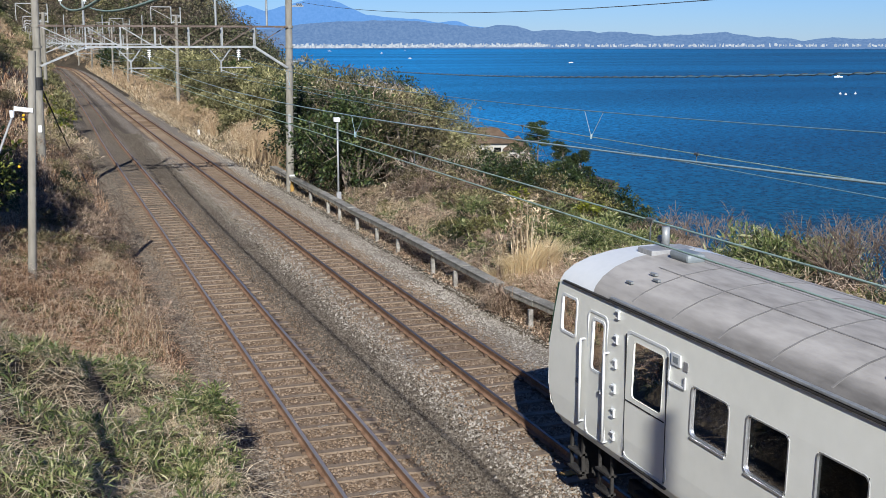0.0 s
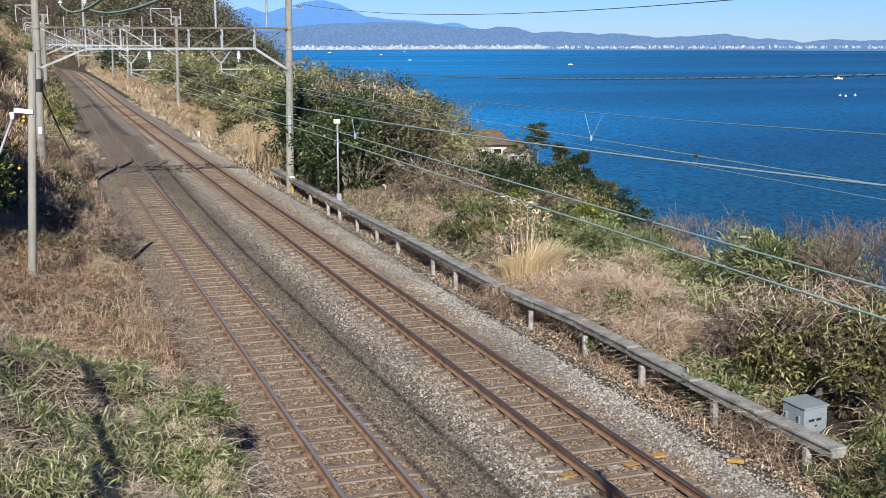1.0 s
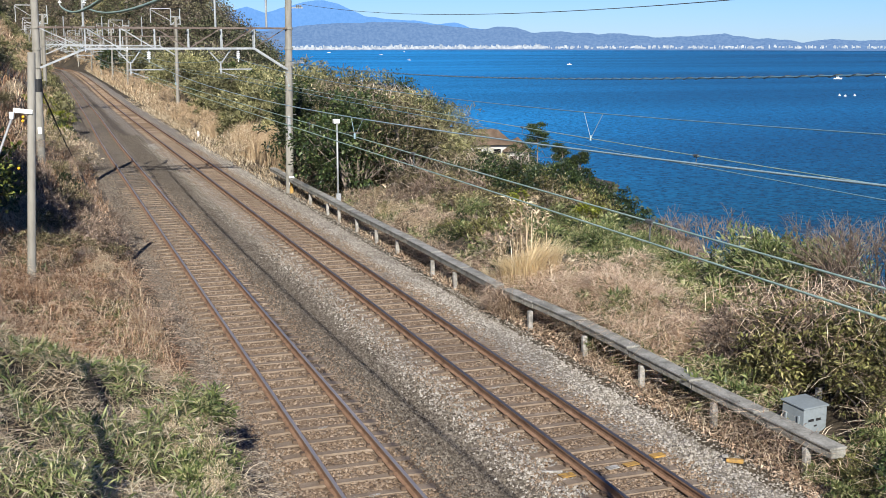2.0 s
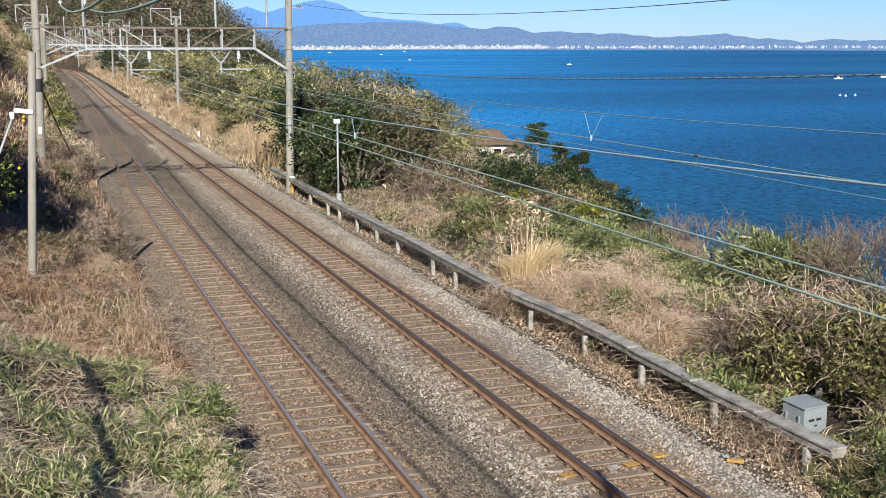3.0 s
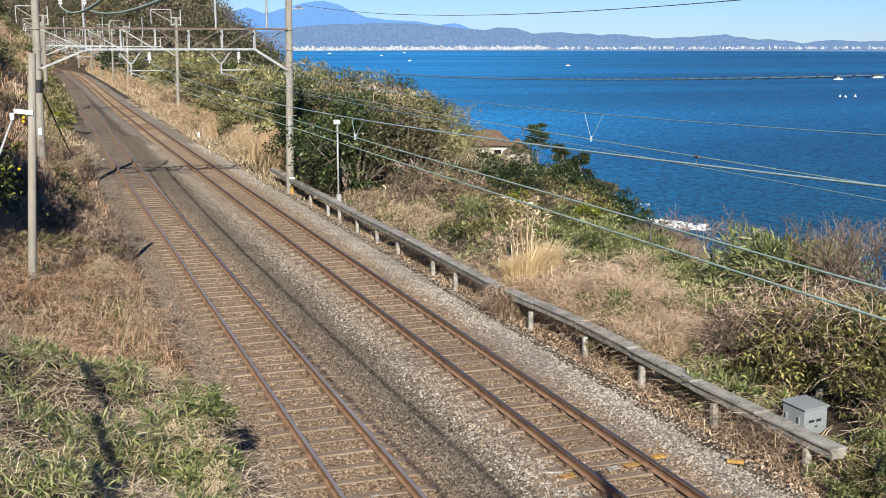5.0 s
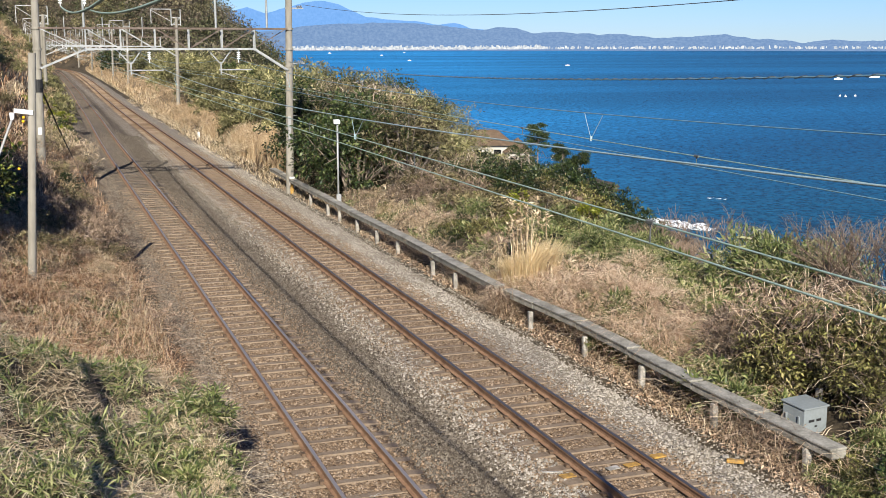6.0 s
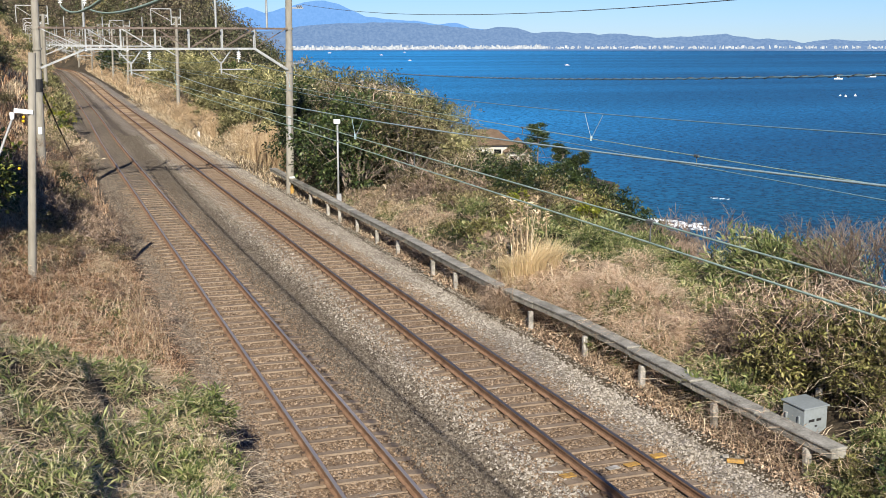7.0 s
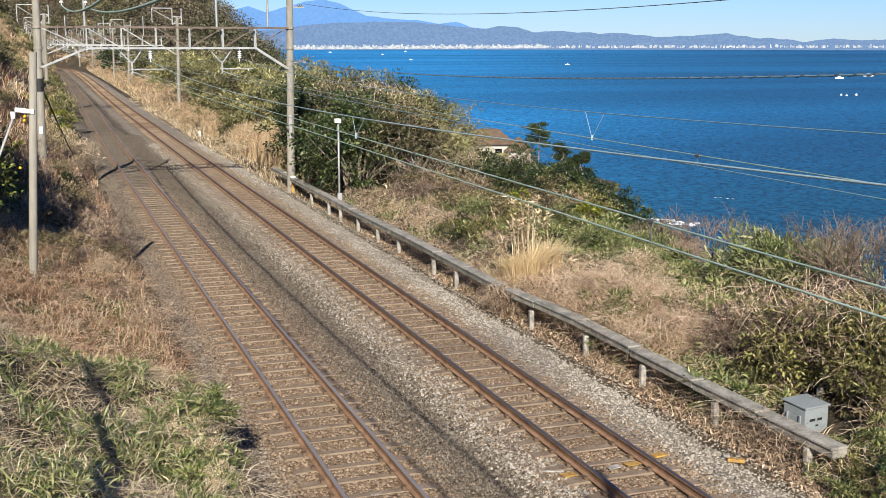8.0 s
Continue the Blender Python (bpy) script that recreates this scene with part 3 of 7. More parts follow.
# bed of ballast: a low trapezoid with shoulders
def bed():
    prof = BED
    ys = np.concatenate([[-60], np.arange(-20, 90, 0.5), np.arange(90, 470, 5)])
    vs, fs = [], []
    n = len(prof)
    for y in ys:
        b = float(bend(y))
        for k, (px, pz) in enumerate(prof):
            vs.append((px + b, y, pz + 0.03 * (float(vnoise(px * 1.3, y * 0.7, 1)) - 0.5)))
    for i in range(len(ys) - 1):
        for k in range(n - 1):
            fs.append((i * n + k, i * n + k + 1, (i + 1) * n + k + 1, (i + 1) * n + k))
    return new("ballast_bed", mesh_from("ballast_bed", vs, fs, M["bedmat"], True))


def bed_material():
    """Crushed stone: cells of mixed greys, browner round the rails."""
    m = bpy.data.materials.new("crushed_stone_ballast")
    m.use_nodes = True
    N, L = m.node_tree.nodes, m.node_tree.links
    b = N["Principled BSDF"]
    b.inputs["Roughness"].default_value = 0.95
    b.inputs["Specular IOR Level"].default_value = 0.1
    pos = N.new("ShaderNodeNewGeometry").outputs["Position"]
    vor = N.new("ShaderNodeTexVoronoi")
    vor.inputs["Scale"].default_value = 22.0
    L.new(pos, vor.inputs["Vector"])
    big = N.new("ShaderNodeTexNoise")
    big.inputs["Scale"].default_value, big.inputs["Detail"].default_value = 0.7, 5.0
    L.new(pos, big.inputs["Vector"])
    sep = N.new("ShaderNodeSeparateXYZ")
    L.new(pos, sep.inputs[0])

    def ramp(stops, src):
        r = N.new("ShaderNodeValToRGB")
        els = r.color_ramp.elements
        while len(els) < len(stops):
            els.new(0.5)
        for e, (p, c) in zip(els, stops):
            e.position, e.color = p, (*c, 1)
        L.new(src, r.inputs[0])
        return r.outputs[0]

    hue = N.new("ShaderNodeSeparateColor")
    L.new(vor.outputs["Color"], hue.inputs[0])
    grey = ramp(((0.0, (0.12, 0.097, 0.074)), (0.5, (0.215, 0.185, 0.147)), (0.85, (0.29, 0.258, 0.21)), (1.0, (0.4, 0.367, 0.315))), hue.outputs[0])
    brown = ramp(((0.0, (0.12, 0.08, 0.05)), (0.5, (0.175, 0.122, 0.079)), (0.85, (0.21, 0.153, 0.102)), (1.0, (0.26, 0.2, 0.14))), hue.outputs[0])
    # rust dust lies along both tracks
    wob = N.new("ShaderNodeMath")
    wob.operation = "MULTIPLY_ADD"
    wob.inputs[1].default_value = 0.9
    L.new(big.outputs[0], wob.inputs[0])
    L.new(sep.outputs[0], wob.inputs[2])
    mr = N.new("ShaderNodeMapRange")
    mr.inputs[1].default_value, mr.inputs[2].default_value = 0, 14
    L.new(wob.outputs[0], mr.inputs[0])
    # the bank-side shoulder is mixed half way to brown, so darker
    dust = ramp(((0.0, (0.5, 0.5, 0.5)), (3.4 / 14, (0.6, 0.6, 0.6)), (4.2 / 14, (1, 1, 1)), (5.9 / 14, (0.9, 0.9, 0.9)), (6.4 / 14, (0.1, 0.1, 0.1)), (7.7 / 14, (0.25, 0.25, 0.25)), (8.2 / 14, (1, 1, 1)), (9.5 / 14, (0.9, 0.9, 0.9)), (10.0 / 14, (0, 0, 0))), mr.outputs[0])
    dark = ramp(((0.0, (0.057, 0.046, 0.035)), (0.5, (0.093, 0.075, 0.057)), (0.85, (0.125, 0.103, 0.079)), (1.0, (0.18, 0.154, 0.12))), hue.outputs[0])
    oil = ramp(((5.4 / 14, (0, 0, 0)), (5.8 / 14, (1, 1, 1)), (6.7 / 14, (1, 1, 1)), (7.2 / 14, (0, 0, 0))), mr.outputs[0])
    mid = N.new("ShaderNodeMix")
    mid.data_type = "RGBA"
    L.new(oil, mid.inputs[0])
    L.new(grey, mid.inputs[6])
    L.new(dark, mid.inputs[7])
    # the hill-side track is mixed darker from y 34 to 62
    far = N.new("ShaderNodeMapRange")
    far.inputs[1].default_value, far.inputs[2].default_value = 34, 62
    L.new(sep.outputs[1], far.inputs[0])
    side = ramp(((0.0, (0, 0, 0)), (3.0 / 14, (1, 1, 1)), (6.3 / 14, (1, 1, 1)), (7.0 / 14, (0, 0, 0))), mr.outputs[0])
    hillside_dark = N.new("ShaderNodeMath")
    hillside_dark.operation = "MULTIPLY"
    L.new(far.outputs[0], hillside_dark.inputs[0])
    L.new(side, hillside_dark.inputs[1])
    darkened_brown = N.new("ShaderNodeMix")
    darkened_brown.data_type = "RGBA"
    L.new(hillside_dark.outputs[0], darkened_brown.inputs[0])
    L.new(brown, darkened_brown.inputs[6])
    L.new(dark, darkened_brown.inputs[7])
    brown = darkened_brown.outputs[2]
    mix = N.new("ShaderNodeMix")
    mix.data_type = "RGBA"
    L.new(dust, mix.inputs[0])
    L.new(mid.outputs[2], mix.inputs[6])
    L.new(brown, mix.inputs[7])
    L.new(mix.outputs[2], b.inputs["Base Color"])
    bp = N.new("ShaderNodeBump")
    bp.invert = True
    bp.inputs["Strength"].default_value, bp.inputs["Distance"].default_value = 0.8, 0.03
    L.new(vor.outputs["Distance"], bp.inputs["Height"])
    L.new(bp.outputs[0], b.inputs["Normal"])
    return m


M["bedmat"] = bed_material()
tagged(bed(), "brown-grey crushed stone ballast under both tracks", "ballast", kind="structure")


# ---- overhead line ----
GY = 52.0


def portal(y, x0, x1, z0, z1, full=True, stout=1.0):
    """A portal over both tracks: two concrete poles and a steel lattice beam, with drop arms and insulators."""
    b = float(bend(y))
    p = thing("catenary_portal", "concrete-poled portal with a pale galvanised lattice beam over the tracks", "railway portal", pose(b, y, 0), "overhead line portals")
    for x, zb, hgt in ((x0, z0, 9.4), (x1, z1, 9.2)):
        bm = bmesh.new()
        rod(bm, (x - 0.12, 0, zb - 0.8), (x + 0.04, 0, hgt), 0.19, 0.15, 16)
        for zz in (5.6, 6.37, 7.27):
            rod(bm, (x, 0, zz - 0.05), (x, 0, zz + 0.05), 0.2, 0.2, 16)
        pole = part("pole", bm, M["pole_concrete"], p, smooth=False)
        if x == x1:
            for k in range(12):
                bm = bmesh.new()
                s = -1 if k % 2 else 1
                rod(bm, (x, 0, 1.9 + 0.36 * k), (x + s * 0.26, -0.12, 1.9 + 0.36 * k), 0.012, seg=6)
                part("step_bolt", bm, M["galv_dark"], pole)
    top, low = 7.27, 6.37
    l0, l1 = x0 + 0.1, x1 - 0.1
    a0, a1 = x0 + 2.0, x1 - 1.6
    beam = new("beam")
    beam.parent = p
    for yy in (-0.18, 0.18):
        bm = bmesh.new()
        bar(bm, (l0, yy, top), (l1, yy, top), 0.06 * stout, 0.08 * stout)
        part("top_chord", bm, M["rusty_steel"], beam, "rust-brown upper chord")
        bm = bmesh.new()
        bar(bm, (a0, yy, low), (a1, yy, low), 0.07 * stout, 0.09 * stout)
        part("bottom_chord", bm, M["galv"], beam)
        for s0, s1 in (((l0, yy, top - 1.7), (a0, yy, low)), ((a1, yy, low), (l1, yy, low - 0.95))):
            bm = bmesh.new()
            bar(bm, s0, s1, 0.06 * stout, 0.08 * stout)
            part("end_strut", bm, M["galv"], beam)
        n = 5
        for k in range(n + 1):
            xx = a0 + (a1 - a0) * k / n
            bm = bmesh.new()
            bar(bm, (xx, yy, low), (xx, yy, top), 0.05 * stout, 0.05 * stout)
            part("upright", bm, M["galv"], beam)
            if full:
                xa = l0 if k == 0 else a0 + (a1 - a0) * (k - 1) / n
                bm = bmesh.new()
                if k <= n // 2 + 1:
                    bar(bm, (xa, yy, top), (xx, yy, low), 0.035 * stout, 0.035 * stout)
                else:
                    bar(bm, (xa, yy, low), (xx, yy, top), 0.035 * stout, 0.035 * stout)
                part("diagonal", bm, M["rusty_steel"] if k > 2 else M["galv"], beam)
    bm = bmesh.new()
    bar(bm, (a1, 0.18, low), (l1, 0.18, top), 0.035 * stout, 0.035 * stout)
    part("diagonal", bm, M["rusty_steel"], beam)
    # drop arms with insulators over each track
    for tx in (XL, XR):
        bm = bmesh.new()
        bar(bm, (tx - 1.1, 0, low), (tx - 0.55, 0, 5.75), 0.05 * stout, 0.05 * stout)
        bar(bm, (tx + 0.0, 0, low), (tx - 0.45, 0, 5.75), 0.05 * stout, 0.05 * stout)
        bar(bm, (tx - 0.5, 0, 5.8), (tx - 0.5, 0, 5.25), 0.06 * stout, 0.06 * stout)
        arm = part("drop_arm", bm, M["galv"], p)
        bm = bmesh.new()
        bar(bm, (tx - 0.6, 0, 5.45), (tx + 0.9, 0, 5.45), 0.05 * stout, 0.05 * stout)
        bar(bm, (tx - 0.5, 0, 5.35), (tx + 0.25, 0, 5.08), 0.03 * stout, 0.03 * stout)
        part("steady_arm", bm, M["galv"], p)
        bm = bmesh.new()
        for k in range(4):
            rod(bm, (tx + 0.3, 0, low - 0.12 - 0.09 * k), (tx + 0.3, 0, low - 0.17 - 0.09 * k), 0.05, 0.1, 10)
        rod(bm, (tx + 0.3, 0, low), (tx + 0.3, 0, low - 0.6), 0.015)
        part("insulator", bm, M["porcelain"], p)
    return p


def upright_tubes(p, xs, z0, z1):
    for x in xs:
        bm = bmesh.new()
        rod(bm, (x, 0, z0), (x, 0, z1), 0.05)
        part("feeder_post", bm, M["galv"], p)


first = portal(GY, 0.14, 11.05, 0.6, -0.5)
upright_tubes(first, (2.1, 7.75, 10.05), 7.3, 9.3)


def feeder_frame(p, x, z0, z1, w):
    """A box frame of angle steel on a pole's top, with a side arm for the feeders."""
    bm = bmesh.new()
    for xx in (x - w, x + w):
        bar(bm, (xx, 0, z0), (xx, 0, z1), 0.09, 0.09)
    for z in (z0 + 0.1, (z0 + z1) / 2, z1):
        bar(bm, (x - w, 0, z), (x + w, 0, z), 0.08, 0.08)
    bar(bm, (x - w, 0, z0), (x + w, 0, (z0 + z1) / 2), 0.06, 0.06)
    part("feeder_frame", bm, M["galv"], p)
    bm = bmesh.new()
    bar(bm, (x - 2.4, 0, z1), (x + w, 0, z1), 0.08, 0.08)
    bar(bm, (x - 2.4, 0, z1), (x - 2.4, 0, z0 + 0.2), 0.07, 0.07)
    bar(bm, (x - 2.4, 0, z1 - 0.1), (x - w, 0, z0 + 0.4), 0.05, 0.05)
    part("feeder_arm", bm, M["galv_dark"], p)


for y, x0, x1 in ((117, 1.0, 13.5), (176, 0.8, 12.7), (212, 0.5, 12.5), (246, 0.3, 12.3), (280, 0.2, 12.0), (318, 0.0, 12.0)):
    far_one = portal(y, x0, x1, 2.0, -0.4, True, 1.1)
    feeder_frame(far_one, x1, 8.4, 10.0, 0.45)
    feeder_frame(far_one, x0, 8.4, 10.2, 0.45)
    upright_tubes(far_one, (XL - 1.6, (XL + XR) / 2, XR + 1.8), 7.3, 9.2)


def wire_pts(fn, y0, y1, step=2.0):
    return [fn(y) for y in np.arange(y0, y1 + 0.01, step)]


def span_line(x, z_mid, z_sup, sup_lo=0.0, sup_hi=GY, stag=0.0):
    """A wire that hangs between supports in even spans."""
    def fn(y):
        if y <= sup_hi:
            f = (y - sup_lo) / (sup_hi - sup_lo)
        else:
            f = ((y - sup_hi) % 50.0) / 50.0
        z = z_mid + (z_sup - z_mid) * (2 * f - 1) ** 2
        return Vector((x + float(bend(y)) + stag * (2 * f - 1), y, z))
    return fn


def catenary(x, main, aux, contact, stag, label):
    c = thing("overhead_wire", label, "overhead line", group="overhead lines")
    fm, fa, fc = span_line(x, *main), span_line(x, *aux, stag=stag), span_line(x, *contact, stag=stag)
    strip("main_messenger", wire_pts(fm, -40, 330), 0.0085, M["wire" if x < 6 else "blue_wire"], c)
    strip("auxiliary_messenger", wire_pts(fa, -40, 330), 0.0075, M["green_wire"], c)
    strip("contact_wire", wire_pts(fc, -40, 330), 0.0078, M["green_wire" if x < 6 else "blue_wire"], c)
    for y in np.arange(-12, 60, 5.93):
        y = float(y) + (1.82 if x < 6 else 1.53)
        a, b = fa(y), fc(y)
        bm = bmesh.new()
        rod(bm, a + Vector((0, 0, 0.02)), b, 0.006, seg=6)
        rod(bm, a + Vector((0, -0.05, 0)), a + Vector((0, 0.05, 0)), 0.02, seg=6)
        part("dropper", bm, M["dark_wire"], c)
    for y in (16.4, 40.0, -8.0):
        a = fa(y)
        bm = bmesh.new()
        for o in (-0.33, 0.33):
            rod(bm, a, fm(y + o), 0.004, seg=5)
        rod(bm, a + Vector((0, 0, -0.03)), a + Vector((0, 0, 0.05)), 0.02, seg=6)
        part("hanger", bm, M["wire"], c)
    return c


catenary(XL, (5.41, 6.01), (5.21, 5.25), (5.06, 5.07), 0.1, "three parallel wires strung over the hillside track")
catenary(XR, (5.41, 6.0), (5.06, 5.2), (4.94, 5.0), 0.1, "three parallel wires strung over the seaside track")


bm = bmesh.new()
for k in range(5):
    q = Vector((XL + 0.012 * k, 4.99 - 0.01 * k, 5.52 - 0.045 * k))
    rod(bm, q, q + Vector((0.006, 0, -0.02)), 0.022, 0.034, 10)
rod(bm, (XL, 5.0, 5.56), (XL + 0.07, 4.94, 5.28), 0.007)
tagged(part("wire_insulator", bm, M["porcelain"]), "small stained porcelain insulator clamped on the wire", "insulator")


def single(name, x, fn_z, y0, y1, r, mat, label):
    pts = [Vector((x + float(bend(y)), y, fn_z(y))) for y in np.arange(y0, y1 + 0.01, 1.5)]
    ob = strip(name, pts, r, mat)
    return tagged(ob, label, "cable", group="cables")


def sag(y_a, z_a, y_m, z_m):
    k = (z_a - z_m) / (y_a - y_m) ** 2
    return lambda y: z_m + k * (y - y_m) ** 2


single("feeder_cable", 1.19, sag(52, 8.2, 24, 7.35), -30, 52, 0.034, M["green_wire"], "thick green feeder cable sagging from the portal")
single("feeder_cable", 2.18, sag(52, 8.15, 24, 7.35), -30, 52, 0.034, M["green_wire"], "thick green feeder cable sagging from the portal")
single("twisted_cable", 11.0, sag(12.7, 6.17, 38, 5.63), 2, 52, 0.014, M["blue_wire"], "dark spirally bound cable beside the track")
spiral_z = sag(12.7, 6.17, 38, 5.63)
tagged(strip("cable_lashing", [Vector((11.0 + 0.02 * math.cos(k * 0.785), 4 + k * 0.05, spiral_z(4 + k * 0.05) + 0.02 * math.sin(k * 0.785))) for k in range(960)], 0.007, M["dark_wire"], None, 4), "dark lashing wound round a pale cable", "cable", "cables")
single("side_cable", -1.0, lambda y: 4.5, -20, 14, 0.06, M["dark_wire"], "dark cable strung along the hill side")
single("top_wire", 11.5, sag(52, 8.4, 22, 7.31), 0, 52, 0.009, M["dark_wire"], "thin dark wire hanging from the pole tops")


# ---- lineside things on the sea side ----
def trough_run():
    t = thing("cable_trough", "weathered grey concrete cable trough on short white posts", "cable trough", kind="")
    pts = [(11.02, 56.5, 0.3), (10.98, 41.0, 0.3), (11.05, 34.0, 0.3), (11.06, 26.6, 0.3), (11.34, 22.4, 0.3), (11.36, 17.6, 0.27), (11.5, 13.75, 0.22)]
    for i, ((x0, y0, z0), (x1, y1, z1)) in enumerate(zip(pts, pts[1:])):
        L = math.hypot(x1 - x0, y1 - y0)
        n = max(1, round(L / 2.4))
        for k in range(n):
            f0, f1 = k / n, (k + 1) / n - 0.006
            a = Vector((x0 + (x1 - x0) * f0, y0 + (y1 - y0) * f0, z0 + (z1 - z0) * f0 + 0.02 * math.sin(i * 3 + k * 5)))
            b = Vector((x0 + (x1 - x0) * f1, y0 + (y1 - y0) * f1, z0 + (z1 - z0) * f1 + 0.02 * math.sin(i * 3 + k * 5 + 2)))
            if i == 3 and k == 0:
                a = a.lerp(b, 0.2)
            bm = bmesh.new()
            d = (b - a)
            m = Matrix.Translation((a + b) / 2) @ Matrix.Rotation(math.atan2(-d.x, d.y), 4, "Z")
            body = box(bm, -0.14, 0.14, -d.length / 2, d.length / 2, -0.05, 0.08, 0.012)
            box(bm, -0.165, 0.165, -d.length / 2 + 0.01, d.length / 2 - 0.01, 0.082, 0.125, 0.012)
            bmesh.ops.transform(bm, matrix=m, verts=bm.verts)
            part("trough_unit", bm, M["trough"], t)
    for x, y in ((11.0, 47.8), (10.98, 44.6), (10.95, 42.6), (11.0, 40.2), (11.0, 37.6), (11.05, 35.3), (11.0, 31.6), (11.02, 29.7), (11.1, 24.6), (11.27, 22.0), (11.3, 19.5), (11.32, 16.9), (11.44, 14.4)):
        bm = bmesh.new()
        vs = box(bm, x - 0.115, x + 0.0, y - 0.055, y + 0.055, -0.75, 0.17, 0.015)
        for v in bm.verts:
            if v.co.z < -0.3:
                v.co.x += 0.02
        part("support_post", bm, M["whitepost"], t, "white-painted concrete post")
    return t


trough_run()


def relay_box():
    t = thing("lineside_cabinet", "grey steel lineside cabinet with a sloping lid", "cabinet", pose(12.35, 15.75, -0.35, 0, 0, 8))
    bm = bmesh.new()
    box(bm, -0.27, 0.27, -0.26, 0.26, 0.05, 0.735, 0.012)
    body = part("body", bm, M["boxgrey"], t)
    bm = bmesh.new()
    v = box(bm, -0.295, 0.295, -0.285, 0.285, 0.735, 0.765, 0.006)
    for q in bm.verts:
        q.co.z += 0.06 * (q.co.y + 0.285)
    part("lid", bm, M["boxgrey"], t)
    for s in (-1, 1):
        bm = bmesh.new()
        box(bm, 0.2 * s - 0.04, 0.2 * s + 0.04, -0.2, 0.2, -0.35, 0.05)
        part("foot", bm, M["galv_dark"], t)
    for y in (-0.15, 0.15):
        bm = bmesh.new()
        box(bm, -0.3, -0.272, y - 0.02, y + 0.02, 0.25, 0.6, 0.006)
        part("latch", bm, M["boxgrey"], t)
    for i, (x, w) in enumerate(((-0.1, 0.13), (0.07, 0.11))):
        bm = bmesh.new()
        box(bm, x - w / 2, x + w / 2, -0.266, -0.262, 0.5, 0.545)
        part("lettering_bar", bm, M["black"], t, "unreadable black lettering")
    bm = bmesh.new()
    box(bm, -0.02, 0.04, -0.266, -0.262, 0.4, 0.43)
    part("lettering_bar", bm, M["black"], t, "unreadable black lettering")
    return t


relay_box()


def lamp_post(x, y):
    t = thing("marker_post", "slim pale steel post with a small white head and clamped box", "post", pose(x, y, -0.45))
    bm = bmesh.new()
    rod(bm, (0, 0, 0), (0, 0, 3.9), 0.045, 0.04, 10)
    part("pole", bm, M["galv"], t, smooth=True)
    bm = bmesh.new()
    box(bm, -0.16, 0.1, -0.12, 0.12, 3.82, 4.0, 0.03)
    part("head", bm, M["white"], t)
    bm = bmesh.new()
    box(bm, -0.11, 0.09, -0.16, -0.04, 0.55, 0.95, 0.02)
    part("junction_box", bm, M["galv_dark"], t)
    bm = bmesh.new()
    rod(bm, (0.05, -0.06, 0), (0.06, -0.06, 0.9), 0.03)
    part("conduit", bm, M["galv_dark"], t)
    return t


lamp_post(11.53, 45.2)


def left_pole():
    t = thing("concrete_pole", "slim grey concrete pole with bracket lamp in dry grass", "pole", pose(-0.42, 28.4, 0.0, 0, 3.4, 0))
    bm = bmesh.new()
    rod(bm, (0, 0, -0.3), (0, 0, 6.4), 0.105, 0.09, 18)
    part("shaft", bm, M["pole_concrete"], t, smooth=False)
    bm = bmesh.new()
    bar(bm, (0.02, -0.1, 5.02), (-0.4, -0.1, 5.05), 0.06, 0.1)
    part("lamp_arm", bm, M["white"], t)
    bm = bmesh.new()
    rod(bm, (-0.44, -0.1, 5.0), (-0.44, -0.1, 4.84), 0.06, 0.045, 12)
    part("lamp_head", bm, M["porcelain"], t)
    bm = bmesh.new()
    rod(bm, (-0.42, -0.1, 4.9), (-1.1, -0.1, 2.9), 0.03, seg=6)
    part("stay", bm, M["galv_dark"], t)
    return t


left_pole()


def bridge_pole(x, y, hgt):
    t = thing("concrete_pole", "tall grey concrete pole standing beside the tracks", "pole", pose(x, y, -0.4))
    bm = bmesh.new()
    rod(bm, (0, 0, -0.3), (0, 0, hgt + 0.4), 0.13, 0.09, 18)
    part("shaft", bm, M["pole_concrete"], t)


bridge_pole(2.62, -2.5, 10.25)


# fittings on the first portal's poles
def band(x, z0, z1, r, mat, name, label=""):
    bm = bmesh.new()
    rod(bm, (x, 0, z0), (x, 0, z1), r, r, 18)
    return part(name, bm, mat, first, label)


band(0.1, 4.55, 5.1, 0.19, M["black"], "black_band", "black rubber band round the pole")
bm = bmesh.new()
box(bm, -0.02, 0.14, -0.22, -0.19, 2.75, 3.05, 0.01)
part("plate", bm, M["white"], first)
bm = bmesh.new()
box(bm, 10.88, 11.12, -0.25, -0.18, 0.0, 0.5, 0.01)
part("plate", bm, M["white"], first)
bm = bmesh.new()
box(bm, 10.9, 11.06, -0.26, -0.2, -0.5, 0.28, 0.01)
part("base_marker", bm, M["yellow"], first, "yellow marker at the pole's foot")
bm = bmesh.new()
box(bm, 10.86, 11.0, -0.3, -0.16, 2.2, 3.3, 0.02)
part("conduit_box", bm, M["galv_dark"], first)
for z in (5.72, 8.2):
    bm = bmesh.new()
    bar(bm, (10.9, 0, z), (11.75, 0, z), 0.06, 0.06)
    for k in range(3):
        rod(bm, (11.45 + 0.09 * k, 0, z + 0.06), (11.5 + 0.09 * k, 0, z + 0.06), 0.08, 0.05, 10)
    part("bracket_arm", bm, M["galv"], first)
for x in (1.19, 2.18):
    bm = bmesh.new()
    rod(bm, (x, 0, 8.2), (x, 0, 9.3), 0.02)
    for k in range(4):
        rod(bm, (x, 0, 8.3 + 0.11 * k), (x, 0, 8.36 + 0.11 * k), 0.1, 0.05, 10)
    part("insulator", bm, M["porcelain"], first)
bm = bmesh.new()
